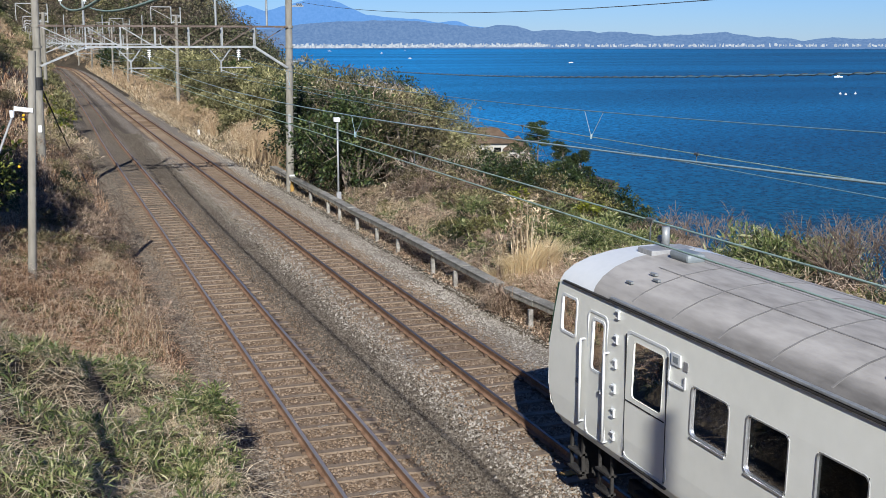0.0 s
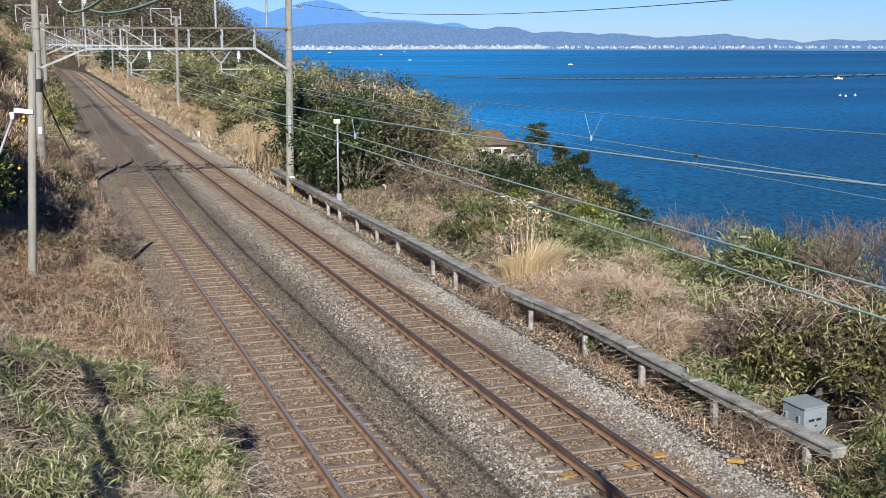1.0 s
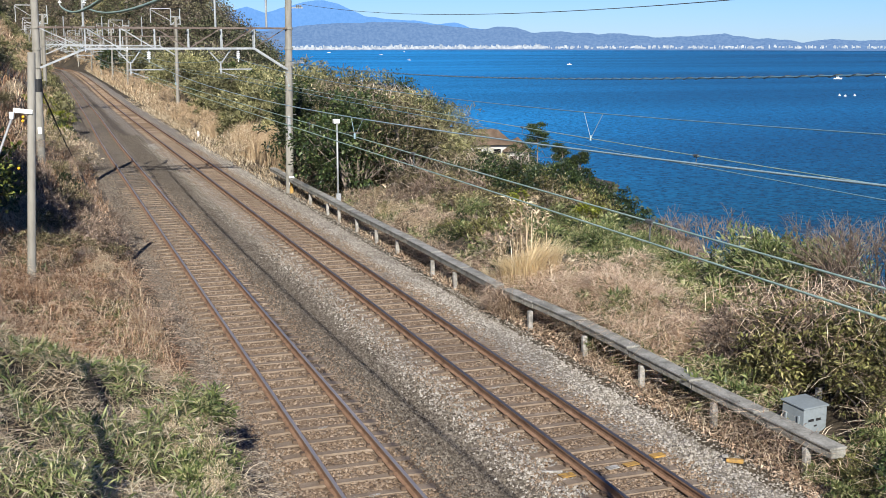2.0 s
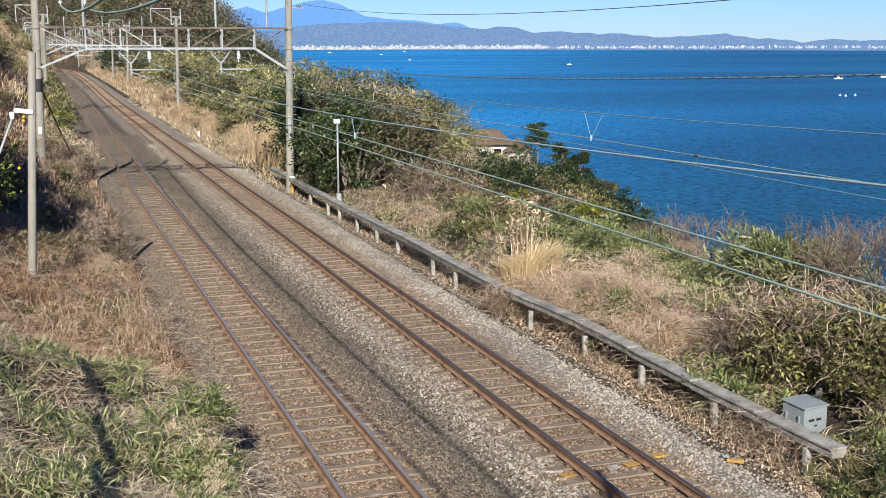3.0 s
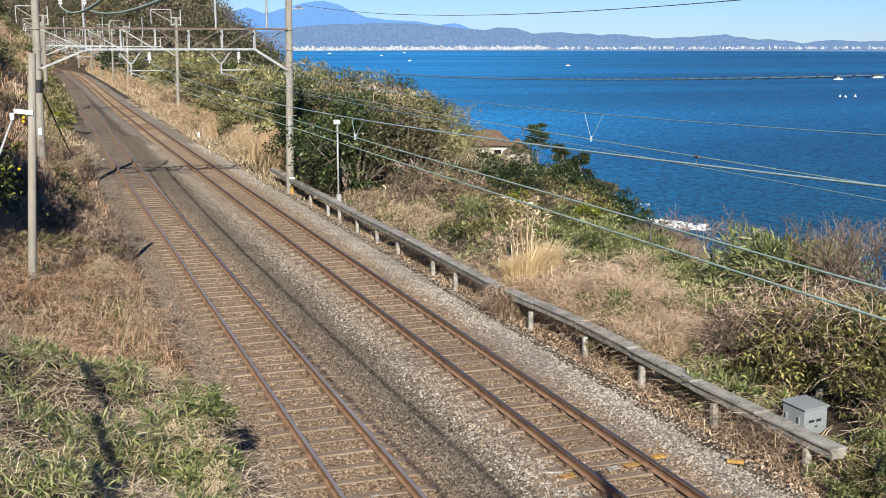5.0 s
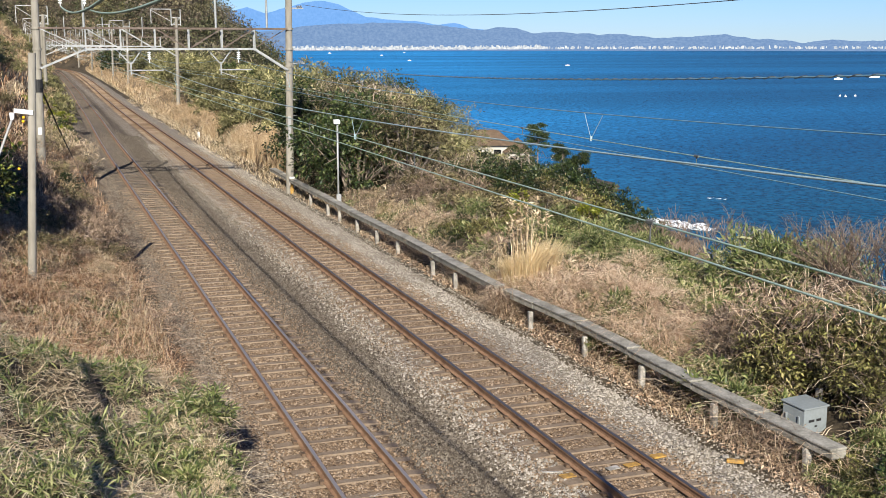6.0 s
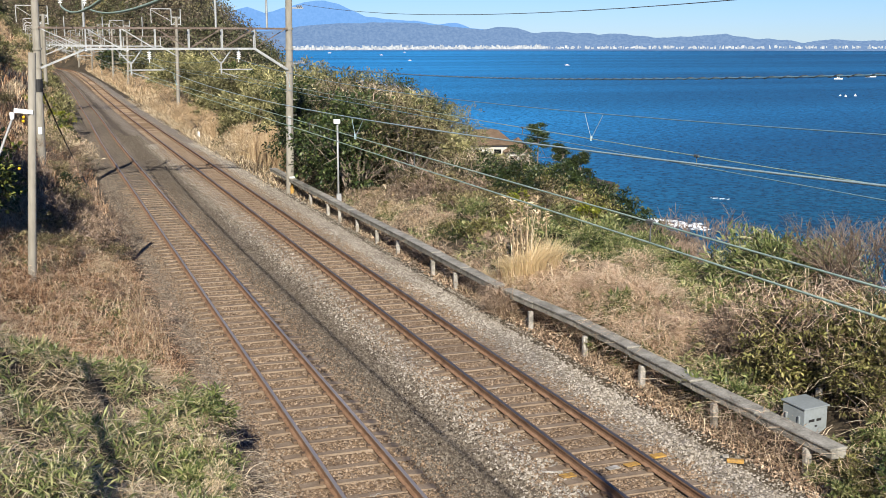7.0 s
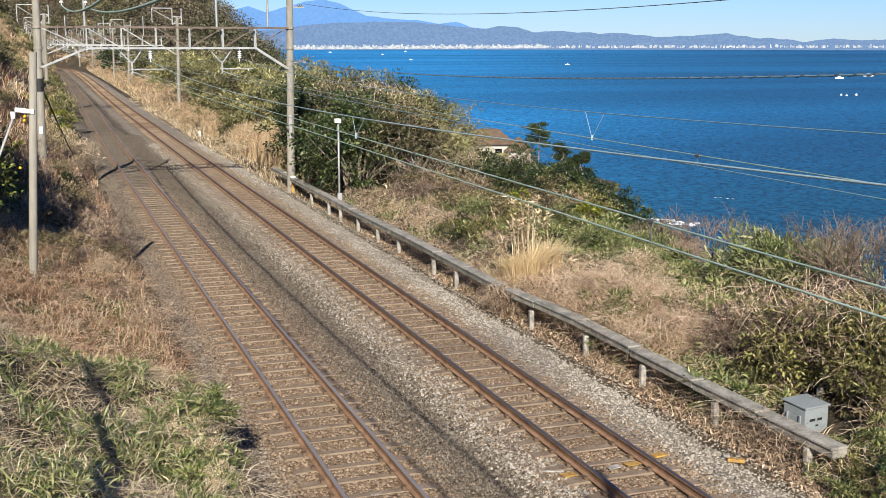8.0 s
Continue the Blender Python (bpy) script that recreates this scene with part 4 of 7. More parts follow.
bar(bm, (0.1, 0, 9.25), (2.6, 0, 9.25), 0.07, 0.07)
part("top_arm", bm, M["galv"], first)

# black strip drawn where a shadow line runs down the bank from the pole
tagged(strip("bank_cable", [(0.20, 51.80, 4.70), (1.10, 60.84, 2.00), (1.85, 54.23, 0.40), (2.23, 45.96, -0.25)], 0.035, M["black"]), "black strip standing in for a wire shadow down the bank", "cable", "cables")

# ---- plants ----
def blades(pos, hgt, lean, width, seed, droop=0.5, az=None):
    """Grass blades, each a bent tapering strip: verts and faces."""
    rnd = np.random.RandomState(seed)
    n = len(pos)
    az = rnd.rand(n) * 2 * np.pi if az is None else az
    hgt = hgt * (0.6 + 0.8 * rnd.rand(n))
    ln = lean * (0.3 + 1.4 * rnd.rand(n)) * hgt
    d = np.stack([np.cos(az), np.sin(az), 0 * az], 1)
    sd_a = az + np.pi / 2 + (rnd.rand(n) - 0.5) * 1.6
    sd = np.stack([np.cos(sd_a), np.sin(sd_a), 0 * az], 1) * (width * (0.6 + 0.8 * rnd.rand(n)))[:, None]
    up = np.array([0, 0, 1.0])
    mid = pos + d * (ln * 0.4)[:, None] + up * (hgt * 0.62)[:, None]
    tip = pos + d * ln[:, None] * 1.25 + up * (hgt * (1 - droop * 0.5 * np.clip(ln / np.maximum(hgt, 0.01), 0, 1.2)))[:, None]
    v = np.stack([pos - sd, pos + sd, mid - sd * 0.8, mid + sd * 0.8, tip], 1).reshape(-1, 3)
    i = np.arange(n) * 5
    return v, [np.stack([i, i + 1, i + 3, i + 2], 1), np.stack([i + 2, i + 3, i + 4], 1)]


def leaves(pos, size, seed, aspect=0.45, upward=0.4, out=None):
    """Pointed leaves, folded along the middle."""
    rnd = np.random.RandomState(seed)
    n = len(pos)
    d = rnd.randn(n, 3)
    if out is not None:
        d = d * 0.75 + out * 0.9
    d[:, 2] += upward * 0.3
    d /= np.linalg.norm(d, axis=1)[:, None]
    nrm = rnd.randn(n, 3) * 0.6 + np.array([0, 0, 1.0])
    s = np.cross(d, nrm)
    s /= np.linalg.norm(s, axis=1)[:, None] + 1e-6
    k = size * (0.6 + 0.8 * rnd.rand(n))
    fold = np.cross(s, d)
    L, W = d * k[:, None], s * (k * aspect * 0.5)[:, None]
    v = np.stack([pos, pos + L * 0.45 + W + fold * (k * 0.05)[:, None], pos + L - np.array([0, 0, 1.0]) * (k * 0.12)[:, None], pos + L * 0.45 - W + fold * (k * 0.05)[:, None]], 1).reshape(-1, 3)
    i = np.arange(n) * 4
    return v, [np.stack([i, i + 1, i + 2, i + 3], 1)]


def tufts(c, per, size, seed, aspect=0.15, up=0.75):
    """Fans of long leaves that spring from each place."""
    rnd = np.random.RandomState(seed)
    p = np.repeat(c, per, 0) + rnd.randn(len(c) * per, 3) * np.array([0.03, 0.03, 0.03])
    a = rnd.rand(len(p)) * 2 * np.pi
    out = np.stack([np.cos(a), np.sin(a), up * (rnd.rand(len(p)) * 1.5 - 0.15)], 1) * 1.6
    return leaves(p, size, seed + 1, aspect, 0.2, out)


def joined(*sets):
    vs, fs, o = [], [], 0
    for v, f in sets:
        vs.append(v)
        fs += [q + o for q in f]
        o += len(v)
    return np.concatenate(vs), fs


def stuff(name, vf, mat, label, category):
    ob = new(name, mesh_from(name, vf[0], vf[1], mat))
    return tagged(ob, label, category, kind="stuff")


def spots(n, x0, x1, y0, y1, seed, keep=None):
    rnd = np.random.RandomState(seed)
    x, y = x0 + (x1 - x0) * rnd.rand(n), y0 + (y1 - y0) * rnd.rand(n)
    x = x + bend(y)
    if keep is not None:
        k = keep(x, y, rnd)
        x, y = x[k], y[k]
    return np.stack([x, y, land(x, y)], 1)


def bush_mesh(name, w, h, n, leaf, mat, seed, aspect=0.45, lumps=9, twigs=30):
    """A shrub: stems and a crown of leaves in uneven lumps. Two meshes."""
    rnd = np.random.RandomState(seed)
    c = []
    for k in range(lumps):
        a, r = rnd.rand() * 2 * np.pi, w * 0.5 * math.sqrt(rnd.rand()) * 0.8
        c.append((math.cos(a) * r, math.sin(a) * r, h * (0.22 + 0.58 * rnd.rand() * (1 - 0.6 * r / (w * 0.5))), w * (0.11 + 0.19 * rnd.rand() ** 1.3)))
    # leaves stand in sprays at the ends of twigs, with gaps between
    per = 22
    c = np.array(c)
    pick = c[rnd.choice(lumps, n // per, p=c[:, 3] ** 2 / (c[:, 3] ** 2).sum())]
    d = rnd.randn(len(pick), 3)
    d[:, 2] += 0.45
    d /= np.linalg.norm(d, axis=1)[:, None]
    tips = pick[:, :3] + d * (pick[:, 3] * (0.6 + 0.55 * rnd.rand(len(pick)) ** 0.7))[:, None] * np.array([1, 1, 0.9])
    off = rnd.randn(len(tips) * per, 3)
    pos = np.repeat(tips, per, 0) + off * np.repeat(pick[:, 3], per)[:, None] * np.array([0.15, 0.15, 0.11])
    pos[:, 2] = np.maximum(pos[:, 2], 0.05)
    outs = np.repeat(d, per, 0) + 0.35 * off
    crown = leaves(pos, leaf, seed + 1, aspect, 0.4, outs)
    me_c = mesh_from(name + "_crown", crown[0], crown[1], mat)
    rods = []
    for cx, cy, cz, r in c:
        mid, end = Vector((cx * 0.4, cy * 0.4, cz * 0.5)), Vector((cx, cy, cz))
        rods += [(Vector((cx * 0.1, cy * 0.1, -0.4)), mid, 0.012 * w + 0.01, 0.009 * w), (mid, end, 0.009 * w, 0.004 * w)]
        for q in range(3):
            rods.append((end, end + Vector(rnd.randn(3).tolist()).normalized() * r * 0.9, 0.004 * w, 0.001))
    me_t = rods_mesh(name + "_stems", rods, 4, M["bark"])
    return me_c, me_t


def plant(name, meshes, m, label, category, group="", scale=1.0):
    t = thing(name, label, category, m, group)
    for nm, me in zip(("crown", "trunk"), meshes):
        o = new(nm, me)
        o.parent = t
        o.scale = (scale, scale, scale)
    return t


def canopy(x, y):
    """Height to which the thicket on the sea side grows."""
    c = np.interp(y, (30, 35, 37, 40, 42, 51, 56, 58, 64, 75, 88, 110, 150, 220), (0.2, 0.5, 1.7, 2.3, 2.4, 2.0, 1.8, 2.9, 5.3, 7.5, 8.9, 9.8, 10.5, 11))
    return c - 0.22 * np.maximum(0, np.asarray(x) - 20)


BUSH = {
    "evergreen": [bush_mesh("evergreen", 2.6, 2.4, 1700, 0.13, M["leaf_dark"], s, 0.5) for s in (21, 22, 23)],
    "olive": [bush_mesh("olive", 2.6, 2.2, 1900, 0.24, M["leaf_olive"], s, 0.2) for s in (31, 32, 33)],
    "bamboo": [bush_mesh("bamboo", 2.0, 1.1, 1150, 0.27, M["leaf_bamboo"], s, 0.2) for s in (41, 42, 43)],
    "yellow": [bush_mesh("yellow", 1.8, 1.5, 1000, 0.135, M["leaf_yellow"], s, 0.55) for s in (51, 52)],
    "dry": [bush_mesh("dry", 2.0, 1.3, 1900, 0.17, M["straw"], s, 0.075) for s in (61, 62, 63)],
    "brown": [bush_mesh("brown", 2.0, 1.5, 1250, 0.16, M["twig"], s, 0.14) for s in (71, 72)],
    "olive_tree": [bush_mesh("olive_tree", 4.6, 5.6, 5200, 0.23, M["leaf_olive"], s, 0.22, 26) for s in (81, 82, 83)],
    "dark_tree": [bush_mesh("dark_tree", 4.4, 5.0, 5000, 0.165, M["leaf_dark"], s, 0.5, 24) for s in (91, 92)],
}
BUSH["bamboo_tall"] = [bush_mesh("bamboo_tall", 2.6, 2.2, 3000, 0.2, M["leaf_bamboo"], s, 0.17, 16) for s in (44, 45)]
BUSH["vine"] = [bush_mesh("vine", 1.8, 1.7, 1900, 0.11, M["leaf_withered"], s, 0.3, 14) for s in (54, 55, 56)]
BUSH["scrub"] = [bush_mesh("scrub", 2.6, 2.4, 1700, 0.15, M["leaf_scrub"], s, 0.26, 11) for s in (57, 58, 59)]
BUSH["scrub_tree"] = [bush_mesh("scrub_tree", 4.2, 5.0, 5000, 0.16, M["leaf_scrub"], s, 0.26, 26) for s in (84, 85)]
BUSH_FAR = {
    "evergreen": [bush_mesh("evergreen_far", 2.6, 2.4, 520, 0.26, M["leaf_dark"], s, 0.5, 9) for s in (121, 122)],
    "brown": [bush_mesh("brown_far", 2.0, 1.5, 600, 0.22, M["twig"], s, 0.14, 7) for s in (171, 172)],
    "dry": [bush_mesh("dry_far", 2.0, 1.3, 800, 0.24, M["reed"], s, 0.1, 7) for s in (161, 162)],
    "olive": [bush_mesh("olive_far", 2.6, 2.2, 1000, 0.3, M["leaf_olive"], s, 0.2, 9) for s in (131, 132)],
    "olive_tree": [bush_mesh("olive_tree_far", 4.6, 5.6, 3000, 0.34, M["leaf_olive"], s, 0.22, 18) for s in (181, 182)],
    "dark_tree": [bush_mesh("dark_tree_far", 4.4, 5.0, 2400, 0.27, M["leaf_dark"], s, 0.5, 16) for s in (191, 192)],
}
BUSH_H = {"evergreen": 2.5, "olive": 2.4, "bamboo": 1.25, "bamboo_tall": 2.3, "yellow": 1.6, "dry": 1.4, "brown": 1.6, "olive_tree": 5.9, "dark_tree": 5.4, "vine": 1.75, "scrub": 2.5, "scrub_tree": 4.3}
BUSH_TEXT = {
    "evergreen": ("shrub", "dark glossy evergreen shrub in a thicket", "shrub"),
    "olive": ("bamboo_bush", "olive-green leafy bamboo bush with straw tips", "bush"),
    "bamboo_tall": ("bamboo_clump", "tall arching green bamboo clump at the slope edge", "bush"),
    "bamboo": ("bamboo_grass_clump", "green bamboo grass clump among dry straw", "bush"),
    "yellow": ("yellow_green_shrub", "bright yellow-green leafy shrub among dry brush", "shrub"),
    "dry": ("dry_bush", "dry straw-coloured tangled bush", "bush"),
    "brown": ("withered_bush", "withered grey-brown leafless bush", "bush"),
    "olive_tree": ("bamboo_thicket", "tall olive-green bamboo thicket beside the line", "thicket"),
    "vine": ("vine_thicket", "withered vines with brown and yellow-green leaves", "shrub"),
    "scrub": ("scrub_bush", "brown-olive half-withered scrub bush", "bush"),
    "scrub_tree": ("scrub_tree", "low brown-olive tree tangled with withered vines", "tree"),
    "dark_tree": ("evergreen_tree", "dark broadleaf evergreen tree beside the line", "tree"),
}


def grow(kind, n, x0, x1, y0, y1, seed, top=None, s0=0.6, s1=1.4, curve=True):
    """Plants n of a kind over a stretch of the plan; top limits how high they stand."""
    rnd = np.random.RandomState(seed)
    nm, label, cat = BUSH_TEXT[kind]
    for k in range(n):
        x, y = x0 + (x1 - x0) * rnd.rand(), y0 + (y1 - y0) * rnd.rand()
        sc, turn, v = s0 + (s1 - s0) * rnd.rand(), rnd.rand() * 360, rnd.randint(9)
        if curve:
            x += float(bend(y))
        z = land1(x, y)
        if top is not None:
            t = float(top(x, y)) + 0.5 * (rnd.rand() - 0.6) * min(1.0, 0.4 + y / 80)
            if t - z < 0.35 * BUSH_H[kind] * s0:
                continue
            sc = min(sc, (t - z) / BUSH_H[kind])
        lib = BUSH_FAR if y > 80 and kind in BUSH_FAR or x < -4.5 and kind == "dark_tree" else BUSH
        ms = lib[kind][v % len(lib[kind])]
        plant(nm, ms, pose(x, y, z - 0.05, 0, 0, turn), label, cat, nm.replace("_", " ") + "s", sc)


# sea side, from near to far
grow("vine", 14, 13.9, 17.0, 13.4, 18.6, 1, None, 0.85, 1.25)
grow("evergreen", 3, 14.2, 17.0, 13.4, 18.6, 60, None, 0.5, 0.8)
grow("scrub", 7, 13.0, 14.8, 16.4, 18.6, 45, None, 0.45, 0.7)
grow("vine", 5, 13.0, 14.6, 16.6, 18.4, 110, None, 0.7, 1.0)
grow("vine", 7, 14.3, 16.4, 18.2, 21.0, 51, None, 0.6, 0.9)
grow("brown", 7, 14.0, 16.6, 18.6, 21.6, 61, None, 0.6, 0.95)
grow("vine", 4, 13.15, 13.8, 15.3, 16.6, 52, None, 0.5, 0.8)
grow("brown", 6, 13.2, 16.8, 14.2, 20.5, 69, None, 0.75, 1.15)
grow("dry", 2, 13.2, 16.4, 15.4, 20.5, 70, None, 0.7, 1.0)
grow("vine", 9, 12.95, 14.4, 13.9, 15.4, 78, None, 0.55, 0.85)
grow("bamboo", 3, 12.0, 13.2, 13.4, 14.6, 79, None, 0.3, 0.5)
grow("vine", 11, 11.3, 13.4, 11.5, 13.3, 83, None, 0.4, 0.65)
grow("evergreen", 3, 11.7, 13.2, 12.0, 13.4, 84, None, 0.2, 0.3)
grow("vine", 5, 11.5, 12.1, 12.9, 14.4, 53, None, 0.3, 0.45)
grow("bamboo", 3, 11.2, 11.9, 12.6, 14.1, 58, None, 0.3, 0.45)
grow("bamboo", 5, 11.5, 11.8, 14.0, 15.0, 59, None, 0.2, 0.32)
grow("brown", 10, 13.4, 16.4, 16.4, 21.5, 46, None, 0.6, 1.0)
grow("bamboo", 12, 12.3, 16.5, 17.5, 26.0, 47, None, 0.35, 0.6)
grow("yellow", 7, 13.3, 17.0, 14.0, 22.0, 48, None, 0.3, 0.6)
grow("brown", 7, 13.4, 17.5, 15.5, 23.0, 2, None, 0.7, 1.05)
grow("vine", 12, 13.2, 17.0, 13.6, 20.0, 71, None, 0.7, 1.1)
grow("bamboo", 12, 11.75, 13.4, 16.6, 23.0, 72, None, 0.45, 0.65)
grow("dry", 8, 12.9, 17.0, 18.8, 25.0, 3, None, 0.4, 0.7)
grow("bamboo", 2, 11.4, 13.4, 11.4, 13.9, 4, None, 0.4, 0.75)
grow("evergreen", 4, 66.0, 70.5, 160.0, 167.0, 85, None, 1.5, 1.9)
grow("evergreen", 10, 60.0, 74.0, 150.0, 167.0, 49, None, 1.6, 2.1)
grow("evergreen", 8, 72.0, 82.0, 140.0, 158.0, 50, None, 0.8, 1.3)
grow("bamboo", 5, 11.7, 12.4, 16.6, 21.0, 40, None, 0.25, 0.45)
grow("bamboo", 34, 14.2, 18.2, 21.0, 36.0, 5, lambda x, y: 0.95, 0.5, 0.9)
grow("bamboo_tall", 3, 18.3, 19.2, 24.2, 26.6, 6, None, 0.7, 0.9)
grow("brown", 6, 16.6, 19.0, 19.6, 22.6, 7, None, 1.0, 1.45)
grow("bamboo_tall", 8, 16.9, 18.4, 22.0, 24.6, 87, None, 1.05, 1.3)
grow("bamboo_tall", 5, 15.2, 17.4, 25.5, 30.0, 96, None, 0.5, 0.7)
grow("bamboo_tall", 15, 13.6, 18.0, 27.0, 40.0, 107, None, 0.35, 0.6)
grow("evergreen", 11, 14.0, 18.5, 29.0, 42.0, 108, None, 0.35, 0.65)
grow("evergreen", 5, 12.3, 13.6, 29.5, 45.0, 109, None, 0.2, 0.35)
grow("vine", 16, 12.4, 17.5, 28.0, 46.0, 89, None, 0.4, 0.75)
grow("brown", 14, 12.2, 17.0, 28.0, 46.0, 90, None, 0.4, 0.75)
grow("bamboo", 16, 13.4, 16.6, 26.5, 31.5, 91, None, 0.6, 0.95)
grow("evergreen", 16, 11.7, 14.8, 11.0, 12.7, 92, None, 0.3, 0.55)
grow("evergreen", 8, 13.6, 17.0, 14.5, 18.5, 93, None, 0.5, 0.8)
grow("brown", 10, 16.0, 20.0, 25.5, 33.0, 8, lambda x, y: 0.9, 0.4, 0.8)
grow("dry", 30, 12.3, 17.0, 24.0, 46.0, 9, lambda x, y: 0.9, 0.35, 0.7)
grow("evergreen", 9, 12.8, 17.0, 26.0, 46.0, 41, lambda x, y: 1.0, 0.3, 0.5)
grow("bamboo", 7, 15.0, 24.0, 34.0, 44.0, 10, canopy, 0.5, 1.0)
grow("scrub", 16, 14.0, 20.0, 37.0, 46.0, 75, canopy, 0.5, 0.9)
grow("vine", 10, 15.0, 20.0, 33.0, 42.0, 76, canopy, 0.6, 1.1)
grow("brown", 26, 13.4, 20.0, 38.0, 58.0, 11, canopy, 0.6, 1.3)
grow("evergreen", 34, 16.5, 26.0, 35.0, 58.0, 12, canopy, 0.6, 1.2)
grow("yellow", 8, 16.0, 19.0, 35.0, 42.0, 13, canopy, 0.5, 1.0)
grow("yellow", 7, 18.5, 21.0, 42.0, 48.0, 54, canopy, 0.8, 1.3)
grow("evergreen", 6, 18.5, 21.5, 38.5, 44.0, 55, canopy, 0.6, 0.9)
grow("evergreen", 18, 17.6, 22.0, 37.0, 48.0, 56, canopy, 0.8, 1.2)
grow("olive", 12, 15.0, 24.0, 50.0, 62.0, 14, canopy, 0.6, 1.3)
grow("scrub", 16, 14.0, 24.0, 40.0, 60.0, 62, canopy, 0.6, 1.2)
# a stand of taller scrub that ends a few metres short of the slope
stand = lambda x, y: np.where(x < 0.32 * y, 6.0 - 0.35 * (x - 14), 0)
grow("scrub", 18, 14.0, 19.0, 36.0, 45.0, 95, None, 0.5, 0.8)
grow("scrub_tree", 34, 14.0, 19.8, 45.0, 58.0, 63, stand, 0.75, 1.3)
grow("olive_tree", 9, 14.5, 20.0, 47.0, 60.0, 64, stand, 0.6, 1.0)
grow("dark_tree", 3, 15.0, 18.5, 46.0, 58.0, 80, stand, 0.5, 0.8)
grow("dark_tree", 11, 12.7, 14.8, 46.0, 59.0, 15, lambda x, y: 5.6, 0.85, 1.12)
grow("evergreen", 12, 12.3, 13.6, 47.0, 58.0, 16, None, 0.6, 1.0)
grow("olive_tree", 42, 15.5, 26.0, 60.0, 112.0, 17, canopy, 0.5, 1.15)
grow("olive", 34, 12.9, 16.0, 60.0, 100.0, 18, canopy, 0.7, 1.5)
grow("olive", 16, 14.6, 18.0, 98.0, 140.0, 86, canopy, 0.7, 1.5)
grow("dark_tree", 16, 16.0, 25.0, 62.0, 130.0, 19, canopy, 0.5, 1.1)
grow("dry", 26, 11.9, 13.2, 52.0, 110.0, 20, None, 0.7, 1.4)
grow("dry", 22, 12.5, 16.0, 120.0, 260.0, 24, None, 1.0, 1.8)
grow("olive_tree", 26, 15.0, 30.0, 112.0, 230.0, 21, None, 0.8, 1.4)
grow("dark_tree", 14, 14.5, 40.0, 130.0, 260.0, 22, None, 0.8, 1.5)
below = lambda x, y: 0.6 - 0.33 * (x - 20) + np.maximum(0, y / x - 1.95) * 4.0
grow("evergreen", 60, 25.5, 60.0, 45.0, 150.0, 23, below, 0.7, 1.6)
grow("scrub", 50, 26.0, 66.0, 45.0, 150.0, 25, below, 0.7, 1.6)

# hill side
grow("bamboo", 7, 1.6, 2.15, 13.0, 19.4, 65, None, 0.32, 0.48)
grow("bamboo", 2, 1.75, 2.0, 15.0, 17.4, 82, None, 0.28, 0.36)
grow("dry", 4, 1.4, 2.3, 12.5, 19.4, 81, None, 0.3, 0.45)
grow("evergreen", 3, 1.0, 2.1, 44.0, 76.0, 66, None, 0.4, 0.6)
grow("brown", 12, 0.8, 2.2, 34.0, 72.0, 67, None, 0.6, 1.0)
grow("scrub", 8, -0.6, 2.1, 31.0, 44.0, 73, None, 0.3, 0.5)
grow("brown", 10, -0.8, 2.2, 27.0, 40.0, 74, None, 0.4, 0.75)
grow("scrub", 9, 0.4, 2.0, 40.0, 95.0, 68, None, 0.5, 0.8)
grow("evergreen", 9, -3.0, -0.9, 31.5, 44.0, 31, None, 0.5, 0.9)
grow("brown", 9, -0.6, 1.6, 36.0, 48.0, 101, None, 0.5, 0.8)
grow("vine", 7, -0.8, 1.4, 33.0, 46.0, 102, None, 0.3, 0.5)
grow("olive", 16, 0.4, 2.0, 88.0, 150.0, 43, None, 0.7, 1.2)
grow("brown", 10, -1.0, 1.8, 52.0, 90.0, 103, None, 0.5, 0.9)
grow("evergreen", 4, 0.6, 1.8, 70.0, 100.0, 44, None, 0.4, 0.75)
grow("dry", 4, -0.6, 1.7, 31.0, 50.0, 32, None, 0.4, 0.6)
grow("brown", 8, -0.6, 1.9, 31.0, 50.0, 106, None, 0.4, 0.7)
grow("brown", 10, -1.5, 1.9, 36.0, 62.0, 33, None, 0.5, 0.9)
grow("yellow", 8, -0.5, 1.7, 55.0, 95.0, 34, None, 0.7, 1.2)
grow("dry", 12, -4.0, 1.6, 50.0, 120.0, 35, None, 0.7, 1.4)
grow("scrub", 16, -4.0, 1.4, 48.0, 120.0, 97, None, 0.4, 0.9)
grow("olive", 16, -4.0, 2.0, 90.0, 200.0, 36, None, 0.7, 1.3)
grow("dry", 20, -12.0, 0.5, 110.0, 240.0, 37, None, 1.2, 2.4)
grow("olive", 26, -10.0, 0.6, 225.0, 345.0, 98, None, 0.9, 1.7)
grow("dry", 24, -9.0, 1.2, 225.0, 345.0, 99, None, 1.0, 1.8)
grow("dry", 16, 12.4, 17.0, 225.0, 330.0, 100, None, 0.8, 1.5)
grow("dry", 34, 11.9, 24.0, 300.0, 430.0, 104, None, 1.1, 2.0)
grow("olive_tree", 16, 13.5, 26.0, 300.0, 430.0, 105, None, 0.8, 1.3)
grow("dark_tree", 12, -16.0, -5.0, 34.0, 120.0, 38, None, 0.8, 1.4)
# unseen trees left of the view, inferred from the shade on the bank
grow("dark_tree", 5, -5.1, -4.4, 25.5, 33.0, 42, None, 1.1, 1.25)
grow("dark_tree", 6, -4.8, -3.6, 32.0, 38.0, 94, None, 0.75, 0.95)
grow("dark_tree", 5, -8.0, -5.5, 24.0, 38.0, 57, None, 1.0, 1.3)


